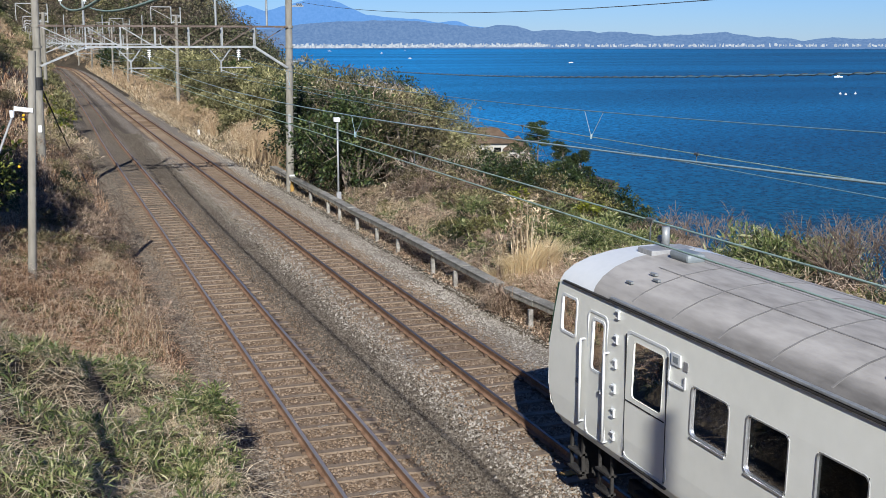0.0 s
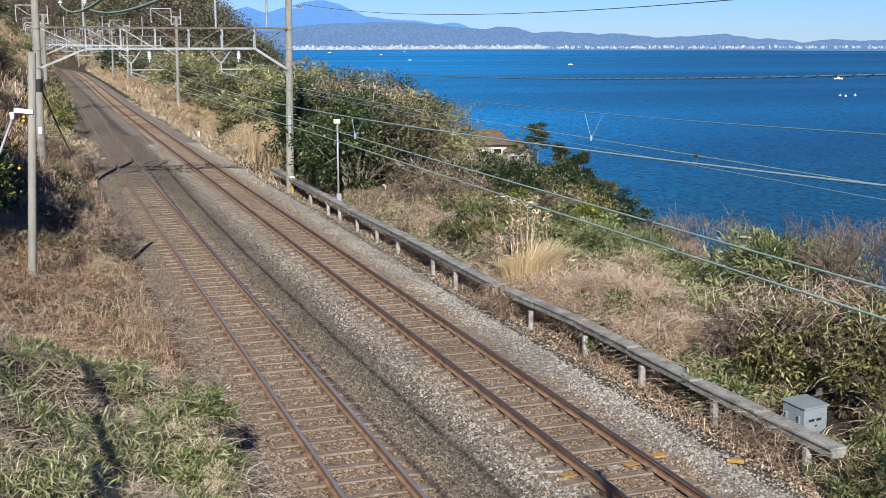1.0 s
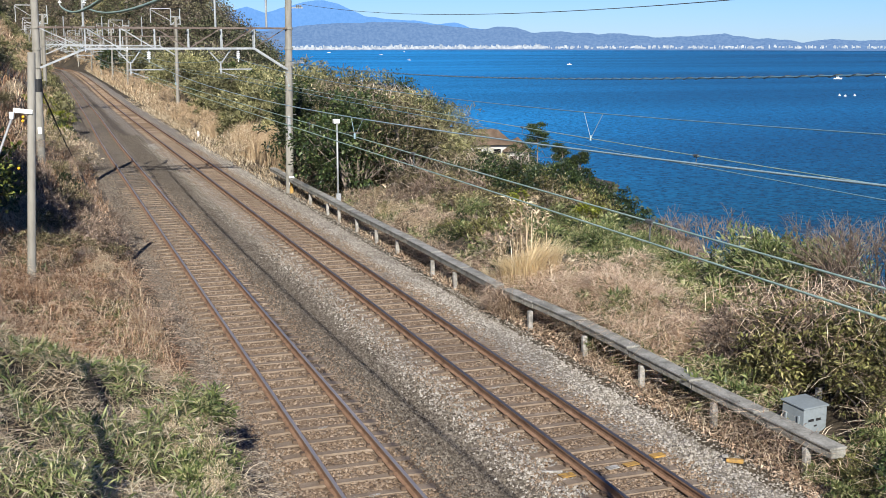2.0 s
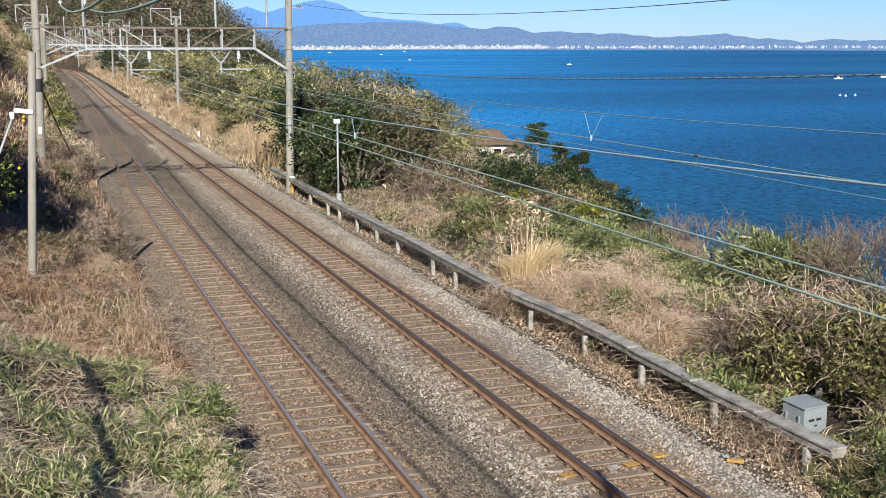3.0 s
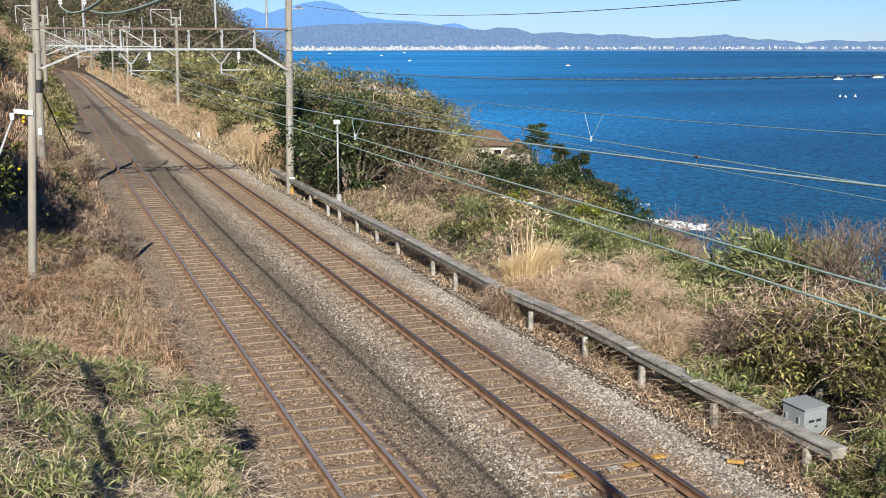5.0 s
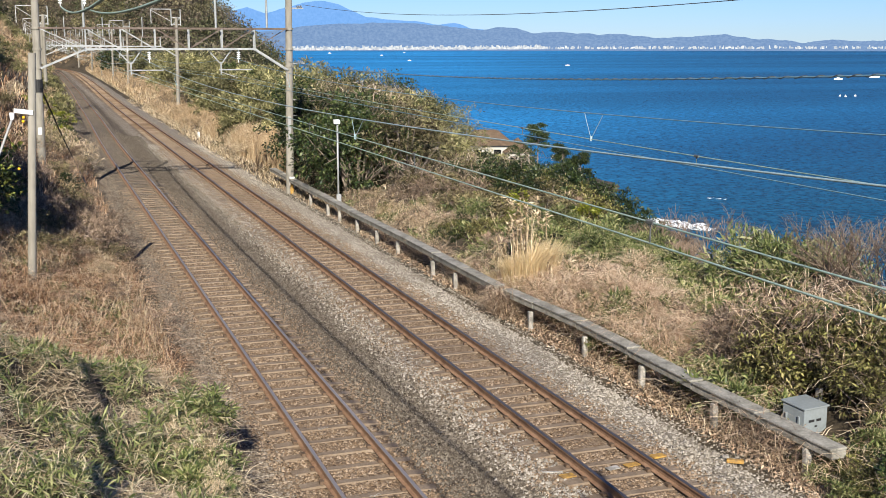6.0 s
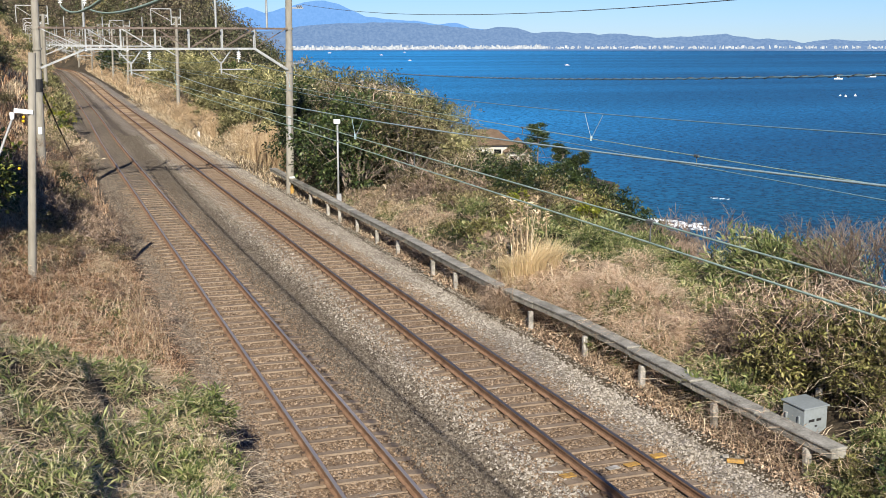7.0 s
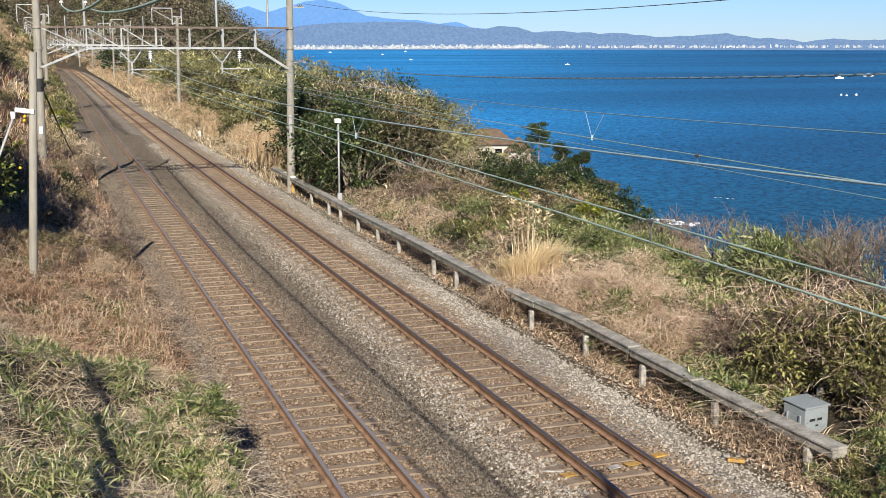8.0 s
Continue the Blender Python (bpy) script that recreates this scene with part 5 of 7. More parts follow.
def tangle(n, x0, x1, y0, y1, seed, hgt, lean, width, keep=None, lift=0.0):
    p = spots(n, x0, x1, y0, y1, seed, keep)
    rnd = np.random.RandomState(seed + 500)
    p[:, 2] += lift * rnd.rand(len(p)) - 0.03
    return blades(p, hgt, lean, width, seed + 900)


def stalks(p, length, rise, width, seed):
    """Long dry stalks that arch over and lie across each other."""
    rnd = np.random.RandomState(seed)
    n = len(p)
    az = rnd.rand(n) * 2 * np.pi
    L = length * (0.5 + rnd.rand(n))
    h = rise * (0.2 + 1.2 * rnd.rand(n))
    d = np.stack([np.cos(az), np.sin(az), 0 * az], 1)
    s = np.stack([-np.sin(az), np.cos(az), 0.6 * (rnd.rand(n) - 0.5)], 1) * (width * (0.6 + 0.8 * rnd.rand(n)))[:, None]
    up = np.array([0, 0, 1.0])
    a = p + d * (L * 0.35)[:, None] + up * h[:, None]
    b = p + d * (L * 0.72)[:, None] + up * (h * (0.75 + 0.4 * rnd.rand(n)))[:, None]
    c = p + d * L[:, None] + up * (h * (0.1 + 0.7 * rnd.rand(n)))[:, None]
    v = np.stack([p - s, p + s, a - s, a + s, b - s * 0.8, b + s * 0.8, c], 1).reshape(-1, 3)
    i = np.arange(n) * 7
    return v, [np.stack([i, i + 1, i + 3, i + 2], 1), np.stack([i + 2, i + 3, i + 5, i + 4], 1), np.stack([i + 4, i + 5, i + 6], 1)]


def lie(n, x0, x1, y0, y1, seed, length, rise, width, keep=None, lift=0.1):
    p = spots(n, x0, x1, y0, y1, seed, keep)
    p[:, 2] += lift * np.random.RandomState(seed + 5).rand(len(p)) - 0.03
    return stalks(p, length, rise, width, seed + 7)


def clear_box(x, y, rnd):
    """Keeps straw off the cabinet and thins it out under the dense shrubs by the bridge."""
    return ((x - 12.35) ** 2 + (y - 15.5) ** 2 > 0.75) & ((x < 12.9) | (y > 21) | (rnd.rand(len(x)) < 0.08))


def patchy(k, lo, sc=0.6):
    return lambda x, y, rnd: vnoise(x * sc + k * 3.1, y * sc, k % 4) > lo - 0.25 * rnd.rand(len(x))


stuff("dry_grass", joined(lie(40000, 11.4, 17.8, 12.0, 48.0, 201, 0.65, 0.09, 0.0045, lambda x, y, r: clear_box(x, y, r) & patchy(0, 0.42)(x, y, r) & patchy(2, 0.5, 1.9)(x, y, r), 0.45), tangle(2600, 10.9, 11.7, 12.0, 60.0, 202, 0.3, 1.0, 0.005, patchy(1, 0.6)), lie(7000, 12.0, 24.0, 34.0, 62.0, 222, 1.0, 0.3, 0.006, patchy(1, 0.5), 0.5)), M["straw"], "matted dry straw grass on the sea-side strip", "grass")
stuff("reddish_grass", joined(lie(32000, 11.4, 16.5, 13.0, 42.0, 203, 0.55, 0.1, 0.0042, lambda x, y, r: clear_box(x, y, r) & patchy(2, 0.5)(x, y, r) & patchy(1, 0.5, 1.9)(x, y, r), 0.5), lie(26000, 11.7, 15.8, 20.0, 28.5, 234, 0.8, 0.16, 0.0042, lambda x, y, r: (vnoise(x * 0.8 + 2, y * 0.8, 1) > 0.3) & (x < 12.6 + 0.35 * (y - 19)), 0.75)), M["straw_red"], "reddish withered grass among the straw", "grass")
pf = spots(30000, 10.7, 12.0, 12.0, 54.0, 204, lambda x, y, r: (x > 10.72 + 0.6 * vnoise(y * 0.7, x * 0, 1) * r.rand(len(x))) & (y < 12 + 42 * r.rand(len(y)) ** 1.3 + 4))
pf[:, 2] += 0.01 + 0.05 * np.random.RandomState(205).rand(len(pf))
stuff("leaf_litter", joined(leaves(pf, 0.085, 206, 0.4, 0.1, np.random.RandomState(207).randn(len(pf), 3) * np.array([1.5, 1.5, 0.25])), lie(7000, 10.9, 11.9, 12.0, 56.0, 237, 0.3, 0.06, 0.005, None, 0.04), tangle(1200, 10.9, 11.3, 12.5, 44.0, 236, 0.3, 0.9, 0.004, patchy(3, 0.55))), M["litter"], "brown leaf litter and broken stalks under the trough", "leaf litter")
p_ = spots(3600, 11.7, 18.0, 12.0, 46.0, 205, lambda x, y, r: clear_box(x, y, r) & patchy(3, 0.6, 0.5)(x, y, r))
p_[:, 2] += 0.1 + 0.35 * np.random.RandomState(206).rand(len(p_))
stuff("bamboo_grass", tufts(p_, 10, 0.22, 207, 0.16), M["leaf_bamboo"], "green bamboo grass leaves among dry straw", "grass")
stuff("draped_grass", joined(lie(5500, 11.15, 11.6, 12.0, 46.0, 228, 0.6, 0.16, 0.004, patchy(2, 0.6, 0.8), 0.6), lie(900, 10.75, 11.2, 25.6, 27.0, 229, 0.5, 0.2, 0.006, None, 0.6)), M["litter"], "dry stalks hanging over the concrete trough", "grass")
stuff("verge_grass", joined(tangle(5000, 10.1, 11.6, 54.0, 150.0, 243, 0.14, 1.2, 0.02, patchy(2, 0.5)), tangle(9000, 10.6, 12.8, 54.0, 130.0, 232, 0.3, 0.9, 0.014), tangle(5000, 11.2, 13.5, 130.0, 290.0, 233, 0.5, 0.8, 0.035)), M["straw"], "short dry grass along the ballast edge", "grass")
stuff("draped_grass", joined(lie(1800, 13.0, 16.8, 14.0, 20.5, 235, 0.9, 0.25, 0.0045, None, 1.7)), M["straw_red"], "withered stalks draped over the vines", "grass")
# withered vines hung through the scrub beside the poles
pv = spots(5000, 13.2, 20.0, 43.0, 60.0, 239)
pv[:, 2] += np.maximum(0.5, np.where(pv[:, 1] > 45, np.minimum(stand(pv[:, 0], pv[:, 1]), 5.2), canopy(pv[:, 0], pv[:, 1])) - pv[:, 2]) * (0.15 + 0.8 * np.random.RandomState(240).rand(len(pv)))
stuff("hanging_vines", stalks(pv, 1.3, -0.3, 0.008, 241), M["vine"], "dry brown vines hung over the scrub", "vines")
stuff("tall_reeds", joined(tangle(7500, 11.7, 13.3, 58.0, 74.0, 208, 1.4, 0.2, 0.009), tangle(5000, 11.8, 14.0, 74.0, 98.0, 209, 0.8, 0.5, 0.012, patchy(1, 0.5, 0.3)), tangle(7000, 11.4, 16.0, 98.0, 150.0, 238, 0.5, 0.8, 0.015), tangle(5000, 11.4, 18.0, 150.0, 300.0, 210, 1.0, 0.6, 0.04)), M["reed"], "tall tan reeds beside the line", "reeds")


def pampas(x, y, seed, n=900, hgt=0.9, tall=30):
    t = thing("pampas_clump", "pale dry pampas grass clump with feathery stalks", "pampas grass", pose(x, y, land1(x, y) - 0.02), "pampas clumps")
    rnd = np.random.RandomState(seed)
    a, r = rnd.rand(n) * 2 * np.pi, 0.42 * np.sqrt(rnd.rand(n))
    pos = np.stack([np.cos(a) * r, np.sin(a) * r, 0 * a], 1)
    v, f = blades(pos, hgt, 0.26, 0.008, seed, 0.9, a + (rnd.rand(n) - 0.5))
    o = new("tussock", mesh_from("tussock", v, f, M["straw_pale"]))
    o.parent = t
    a, r = rnd.rand(tall) * 2 * np.pi, 0.3 * np.sqrt(rnd.rand(tall))
    pos = np.stack([np.cos(a) * r, np.sin(a) * r, 0 * a], 1)
    v, f = blades(pos, hgt * 1.55, 0.08, 0.011, seed + 1, 0.3)
    tips = v.reshape(-1, 5, 3)[:, 4]
    q = np.repeat(tips, 14, 0) - np.array([0, 0, 1]) * (rnd.rand(tall * 14) * 0.28)[:, None]
    pl = leaves(q, 0.16, seed + 2, 0.2, 2.5)
    v2, f2 = joined((v, f), pl)
    o = new("flower_head", mesh_from("flower_head", v2, f2, M["straw"]))
    o.parent = t
    return t


pampas(12.15, 27.6, 301, 1100, 1.35, 44)
pampas(12.75, 27.9, 302, 900, 1.2, 14)
pampas(12.0, 28.4, 303, 400, 0.8, 14)
pampas(12.8, 26.6, 305, 400, 0.6, 3)
pampas(12.6, 41.5, 304, 150, 0.7, 4)


def bare_tree(x, y, hgt, seed, spread=0.8):
    """A leafless shrub: branches that fork again and again."""
    t = thing("bare_shrub", "leafless pale grey branching shrub above the shore", "shrub", pose(x, y, land1(x, y) - 0.05), "bare shrubs")
    rnd = random.Random(seed)
    rods = []

    def fork(p, d, L, r, depth):
        q = p + d * L
        rods.append((p, q, r, r * 0.7))
        if depth < 5:
            for k in range(3 if depth < 4 else 2):
                n = (d + Vector((rnd.uniform(-1, 1), rnd.uniform(-1, 1), rnd.uniform(-0.35, 0.75))) * spread).normalized()
                fork(q, n, L * rnd.uniform(0.6, 0.85), r * 0.66, depth + 1)

    for k in range(3):
        fork(Vector((0.1 * k, 0, 0)), Vector((rnd.uniform(-0.5, 0.5), rnd.uniform(-0.5, 0.5), 1)).normalized(), hgt * 0.27, 0.012 + 0.006 * hgt, 0)
    o = new("crown", rods_mesh("crown", rods, 4, M["twig"]))
    o.parent = t
    return t


for x, y, hh, sd in ((18.6, 31.2, 2.0, 1), (18.9, 30.0, 2.3, 2), (18.2, 29.0, 1.6, 3), (19.3, 32.6, 1.8, 4), (17.4, 20.9, 2.4, 5), (17.8, 22.0, 2.2, 6), (19.0, 27.8, 1.5, 7), (20.1, 31.6, 4.5, 12), (19.2, 30.4, 2.4, 13), (19.9, 34.0, 2.8, 14), (19.4, 28.4, 2.2, 19), (16.8, 19.4, 4.0, 15), (17.3, 20.0, 3.9, 16), (12.2, 30.5, 0.9, 8), (13.6, 22.4, 1.0, 9), (14.3, 19.2, 1.2, 10)):
    bare_tree(x, y, hh, sd)

# hill side foreground
near_bank = lambda x, y, rnd: (y < 20.3 + 1.0 * vnoise(x, y * 0)) & (x < 2.45 + 0.3 * (vnoise(y * 0.9, x * 0, 1) - 0.5))
pb = spots(5200, -3.5, 2.7, 8.0, 21.5, 211, near_bank)
lush = vnoise(pb[:, 0] * 1.3 + 5, pb[:, 1] * 1.3, 3) + 0.3 * (np.random.RandomState(213).rand(len(pb)) - 0.5)
lush = lush - 0.26 * np.exp(-((pb[:, 0] - 0.55) ** 2 / 0.5 + (pb[:, 1] - 16.6) ** 2 / 3.5))
pg = pb[lush > 0.45] + np.array([0, 0, 0.12]) * (1 + np.random.RandomState(212).rand((lush > 0.45).sum(), 1))
pd = pb[lush <= 0.56]
stuff("bamboo_grass", tufts(pg, 10, 0.2, 214, 0.105), M["leaf_bamboo"], "dense bamboo grass with green and yellowing leaves", "grass")
stuff("bleached_bamboo", joined(tufts(pg[::2], 4, 0.19, 224, 0.09), tufts(pd[::2], 7, 0.2, 225, 0.08, 0.5)), M["dry_leaf"], "bleached dead bamboo leaves among the green", "grass")
rep = np.repeat(pd, 7, 0) + np.random.RandomState(226).randn(len(pd) * 7, 3) * np.array([0.12, 0.12, 0.02])
stuff("dry_grass", joined(stalks(rep, 0.55, 0.1, 0.0036, 215), stalks(np.repeat(pg, 1, 0), 0.55, 0.16, 0.0036, 223)), M["straw"], "bleached dry stalks lying over the bamboo grass", "grass")
stuff("reddish_grass", joined(lie(30000, -2.5, 2.6, 19.0, 36.0, 217, 0.75, 0.22, 0.0042, lambda x, y, r: (vnoise(x * 2.2, y * 1.6, 1) + 0.25 * r.rand(len(x)) > 0.52) & (x < 2.4 + 0.3 * (vnoise(y * 0.8, x * 0, 2) - 0.5)), 0.2), tangle(1800, -2.5, 2.4, 19.0, 36.0, 227, 0.6, 0.8, 0.0035, patchy(1, 0.6)), tangle(14000, -3.0, 2.5, 34.0, 70.0, 218, 0.5, 0.8, 0.0065), tangle(7000, -8.0, 2.3, 70.0, 220.0, 219, 0.8, 0.6, 0.03), tangle(6000, -14.0, 1.9, 220.0, 370.0, 242, 1.1, 0.7, 0.07)), M["straw_bank"], "reddish dry grass on the hill-side bank", "grass")
stuff("dry_grass", joined(lie(4500, -2.5, 2.5, 19.0, 42.0, 220, 0.6, 0.16, 0.0045, lambda x, y, r: x < 2.35, 0.25), tangle(500, 1.6, 2.5, 24.0, 34.0, 221, 0.6, 0.5, 0.005)), M["straw"], "straw-coloured dry grass on the bank", "grass")
pl_b = spots(1500, -2.5, 2.3, 19.5, 34.0, 230, patchy(3, 0.62, 0.7))
pl_b[:, 2] += 0.1
stuff("bank_weeds", tufts(pl_b, 9, 0.16, 231, 0.2), M["leaf_bamboo"], "green weeds among reddish dry grass", "weeds")


def citrus(x, y):
    t = thing("citrus_tree", "dark green citrus tree with small orange fruit", "tree", pose(x, y, land1(x, y)))
    c, s = bush_mesh("citrus", 3.0, 3.6, 3600, 0.13, M["leaf_yellow"], 95, 0.5, 16)
    c.materials[0] = M["leaf_citrus"]
    for nm, me in (("crown", c), ("trunk", s)):
        o = new(nm, me)
        o.parent = t
    rnd = random.Random(4)
    for k in range(7):
        bm = bmesh.new()
        bmesh.ops.create_icosphere(bm, subdivisions=1, radius=0.045, matrix=Matrix.Translation((rnd.uniform(0.2, 1.5), rnd.uniform(-1.6, 0.2), rnd.uniform(0.9, 3.3))))
        part("fruit", bm, M["fruit"], t, "small orange citrus fruit", True)


citrus(-1.75, 31.0)


# far woods on the headland and up the hill
def woods():
    """Crowns of many leaves, crowded on the slopes."""
    rnd = np.random.RandomState(401)
    x, y = -60 + 170 * rnd.rand(7000), 215 + 260 * rnd.rand(7000)
    u = x - bend(y)
    z = land(x, y)
    ok = ((u > 17) | ((u < -7) & (y > 240))) & (z > -3)
    x, y, z = x[ok], y[ok], z[ok]
    r = 1.3 + 2.6 * rnd.rand(len(x)) ** 1.5
    per = 84
    d = rnd.randn(len(x) * per, 3)
    d[:, 2] = np.abs(d[:, 2]) - 0.25
    d /= np.linalg.norm(d, axis=1)[:, None]
    rr = np.repeat(r, per)
    lump = 0.75 + 0.4 * rnd.rand(len(rr))
    pos = np.repeat(np.stack([x, y, z + 0.75 * r], 1), per, 0) + d * (rr * lump)[:, None] * np.array([1, 1, 1.15])
    kind = np.repeat(vnoise(x * 0.05, y * 0.05, 2) + 0.5 * rnd.rand(len(x)), per)
    for nm, lo, hi, mat, lab, seed in (("far_woods", 0.78, 9, "leaf_far_dark", "dark evergreen woods covering the headland", 402), ("far_scrub", 0.48, 0.78, "leaf_far_brown", "brown half-bare woods on the headland", 404), ("far_bamboo", -1, 0.48, "leaf_far", "olive bamboo on the headland", 403)):
        k = (kind > lo) & (kind <= hi)
        stuff(nm, leaves(pos[k], 0.6, seed, 0.5, 0.4, d[k]), M[mat], lab, "woods")


woods()


# ---- loose stones of the ballast ----
def stones(name, n, x0, x1, y0, y1, seed, size, mat, label, keep):
    rnd = np.random.RandomState(seed)
    x, y = x0 + (x1 - x0) * rnd.rand(n), y0 + (y1 - y0) * rnd.rand(n) ** 1.4
    ok = keep(x, rnd, y) & (x < 10.95 + 0.5 * vnoise(x * 0, y * 0.6, 2) * rnd.rand(n)) & ((track_gap(x) > 1.02) | (np.abs((y + 6 + SLEEPER_STEP / 2) % SLEEPER_STEP - SLEEPER_STEP / 2) > 0.075 + 0.05 * rnd.rand(len(x)) + 0.05 * vnoise(x * 4, y * 1.5, 2) - 0.1 * (rnd.rand(len(x)) < 0.07)))
    x, y = x[ok], y[ok]
    z = np.maximum(np.interp(x, [q[0] for q in BED], [q[1] for q in BED]), land(x, y) - 0.01) + 0.006
    n = len(x)
    base = np.array([(1, 0.35, -0.4), (-0.35, 1, -0.4), (-1, -0.35, -0.4), (0.35, -1, -0.4), (0.42, 0.12, 0.62), (-0.42, -0.12, 0.62)], float)
    spin = rnd.rand(n, 1) * 2 * np.pi
    base = np.stack([base[:, 0] * np.cos(spin) - base[:, 1] * np.sin(spin), base[:, 0] * np.sin(spin) + base[:, 1] * np.cos(spin), base[:, 2] + 0 * spin], 2)
    r = size * (0.5 + 0.9 * rnd.rand(n, 1, 1))
    v = base * r * (0.75 + 0.5 * rnd.rand(n, 6, 1)) + 0.2 * r * rnd.randn(n, 6, 3)
    v += np.stack([x, y, z], 1)[:, None, :]
    k = np.arange(n)[:, None, None] * 6
    fs = [(k + np.array([(0, 1, 5, 4), (2, 3, 4, 5)])[None]).reshape(-1, 4), (k + np.array([(1, 2, 5), (3, 0, 4)])[None]).reshape(-1, 3)]
    return stuff(name, (v.reshape(-1, 3), fs), mat, label, "ballast stones")


def track_gap(x):
    return np.minimum(np.abs(x - XL), np.abs(x - XR))


def pale(x, rnd, y):
    return ((x > 9.5 + 0.4 * rnd.rand(len(x))) | ((x > 6.5 + 0.6 * rnd.rand(len(x))) & (x < 7.7)))


def by_bank(x, rnd, y):
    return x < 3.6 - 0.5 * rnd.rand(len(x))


def dark_mid(x, rnd, y):
    return (x > 5.3 + 0.4 * rnd.rand(len(x))) & (x < 6.6 + 0.6 * rnd.rand(len(x)))


def darkened(x, rnd, y):
    """The hill-side track darkens as it goes off."""
    return (x < 6.0) & (y > 34 + 30 * rnd.rand(len(x)))


def rusty(x, rnd, y):
    d = track_gap(x)
    return (d < 1.15 + 0.5 * rnd.rand(len(x))) & (np.abs(d - GAUGE / 2) > 0.09) & ~darkened(x, rnd, y)


def darkened_track(x, rnd, y):
    d = track_gap(x)
    return (d < 1.5) & (np.abs(d - GAUGE / 2) > 0.09) & darkened(x, rnd, y)


stones("loose_ballast", 30000, 2.15, 3.6, 11.5, 80.0, 504, 0.029, M["stone_bank_side"], "loose dusty brown-grey stones beside the bank, shade in their colour", by_bank)
stones("loose_ballast", 76000, 6.5, 11.45, 11.5, 80.0, 501, 0.03, M["stone"], "loose grey crushed stones beside the rails", pale)
stones("loose_ballast", 26000, 3.0, 6.0, 34.0, 95.0, 505, 0.032, M["stone_dark"], "loose darker stones of the hillside track", darkened_track)
stones("loose_ballast", 78000, 5.2, 7.3, 11.5, 88.0, 503, 0.028, M["stone_dark"], "loose dark oily stones between the two tracks", dark_mid)
stones("loose_ballast", 105000, 3.2, 9.9, 11.5, 76.0, 502, 0.027, M["stone_brown"], "loose rust-brown crushed stones between the rails", rusty)

# ---- the train's end car: its front at y = 0, its body towards -y ----
M["body_white"] = material("pale_grey_car_paint", ((0.7, 0.695, 0.625), (0.75, 0.745, 0.67), (0.79, 0.785, 0.71)), 0.7, 0.32, bump=0.02, spec=0.5, obj=True, bump_scale=2)
M["cap_white"] = material("white_roof_cap_paint", ((0.55, 0.57, 0.57), (0.64, 0.65, 0.64)), 1.2, 0.4, bump=0.03, obj=True)
M["roof_grey"] = material("sooty_grey_roof_cloth", ((0.2, 0.185, 0.168), (0.3, 0.282, 0.26), (0.385, 0.362, 0.332), (0.45, 0.425, 0.392)), 0.8, 0.85, bump=0.2, obj=True, stretch=(1.6, 0.45, 1.0))
M["seam"] = plain("sooty_roof_seam", (0.2, 0.19, 0.178), 0.9, vary=0.3)
M["chrome"] = material("bright_window_trim", ((0.55, 0.56, 0.57), (0.75, 0.76, 0.77)), 3.0, 0.28, metal=0.8, bump=0.02, obj=True)
M["underframe"] = material("sooty_underframe_iron", ((0.018, 0.017, 0.016), (0.05, 0.045, 0.04)), 3.0, 0.85, bump=0.3, obj=True)
M["curtain"] = plain("pale_green_curtain", (0.26, 0.33, 0.3), 0.9)
M["green_stripe"] = plain("dark_green_paint", (0.015, 0.06, 0.03), 0.4)
M["interior"] = plain("dim_cream_interior", (0.4, 0.39, 0.3), 0.8)
M["pane"] = bpy.data.materials.new("tinted_window_pane")
M["pane"].use_nodes = True
pb_ = M["pane"].node_tree.nodes["Principled BSDF"]
pb_.inputs["Base Color"].default_value, pb_.inputs["Roughness"].default_value = (0.05, 0.062, 0.06, 1), 0.03
pb_.inputs["Transmission Weight"].default_value, pb_.inputs["IOR"].default_value = 1.0, 1.2

# soot gathers along the eaves of the roof cloth
rt = M["roof_grey"].node_tree
ro = rt.nodes.new("ShaderNodeSeparateXYZ")
rt.links.new(rt.nodes.new("ShaderNodeTexCoord").outputs["Object"], ro.inputs[0])
ra = rt.nodes.new("ShaderNodeMath")
ra.operation = "ABSOLUTE"
rt.links.new(ro.outputs[0], ra.inputs[0])
rn_ = rt.nodes.new("ShaderNodeTexNoise")
rn_.inputs["Scale"].default_value, rn_.inputs["Detail"].default_value = 2.2, 6.0
rsum = rt.nodes.new("ShaderNodeMath")
rsum.operation = "MULTIPLY_ADD"
rsum.inputs[1].default_value = 0.7
rt.links.new(rn_.outputs[0], rsum.inputs[0])
rt.links.new(ra.outputs[0], rsum.inputs[2])
rm = rt.nodes.new("ShaderNodeMapRange")
for k_, v_ in enumerate((1.45, 1.8, 1.0, 0.45)):
    rm.inputs[k_ + 1].default_value = v_
rt.links.new(rsum.outputs[0], rm.inputs[0])
rx = rt.nodes.new("ShaderNodeMix")
rx.data_type, rx.blend_type = "RGBA", "MULTIPLY"
rx.inputs[0].default_value = 1.0
rt.links.new(rt.nodes["Color Ramp"].outputs[0], rx.inputs[6])
rt.links.new(rm.outputs[0], rx.inputs[7])
rt.links.new(rx.outputs[2], rt.nodes["Principled BSDF"].inputs["Base Color"])

train = thing("train_car", "pale grey electric train car with dark windows and sooty roof", "train")
CAR = 20.0
# half cross-section from the sill up over the eaves to the crown
SECT = ((1.40, 1.08), (1.455, 1.2), (1.47, 1.5), (1.47, 2.1), (1.455, 2.7), (1.43, 3.14), (1.425, 3.2), (1.36, 3.3), (1.2, 3.4), (0.95, 3.5), (0.6, 3.59), (0.25, 3.635), (0.0, 3.645))


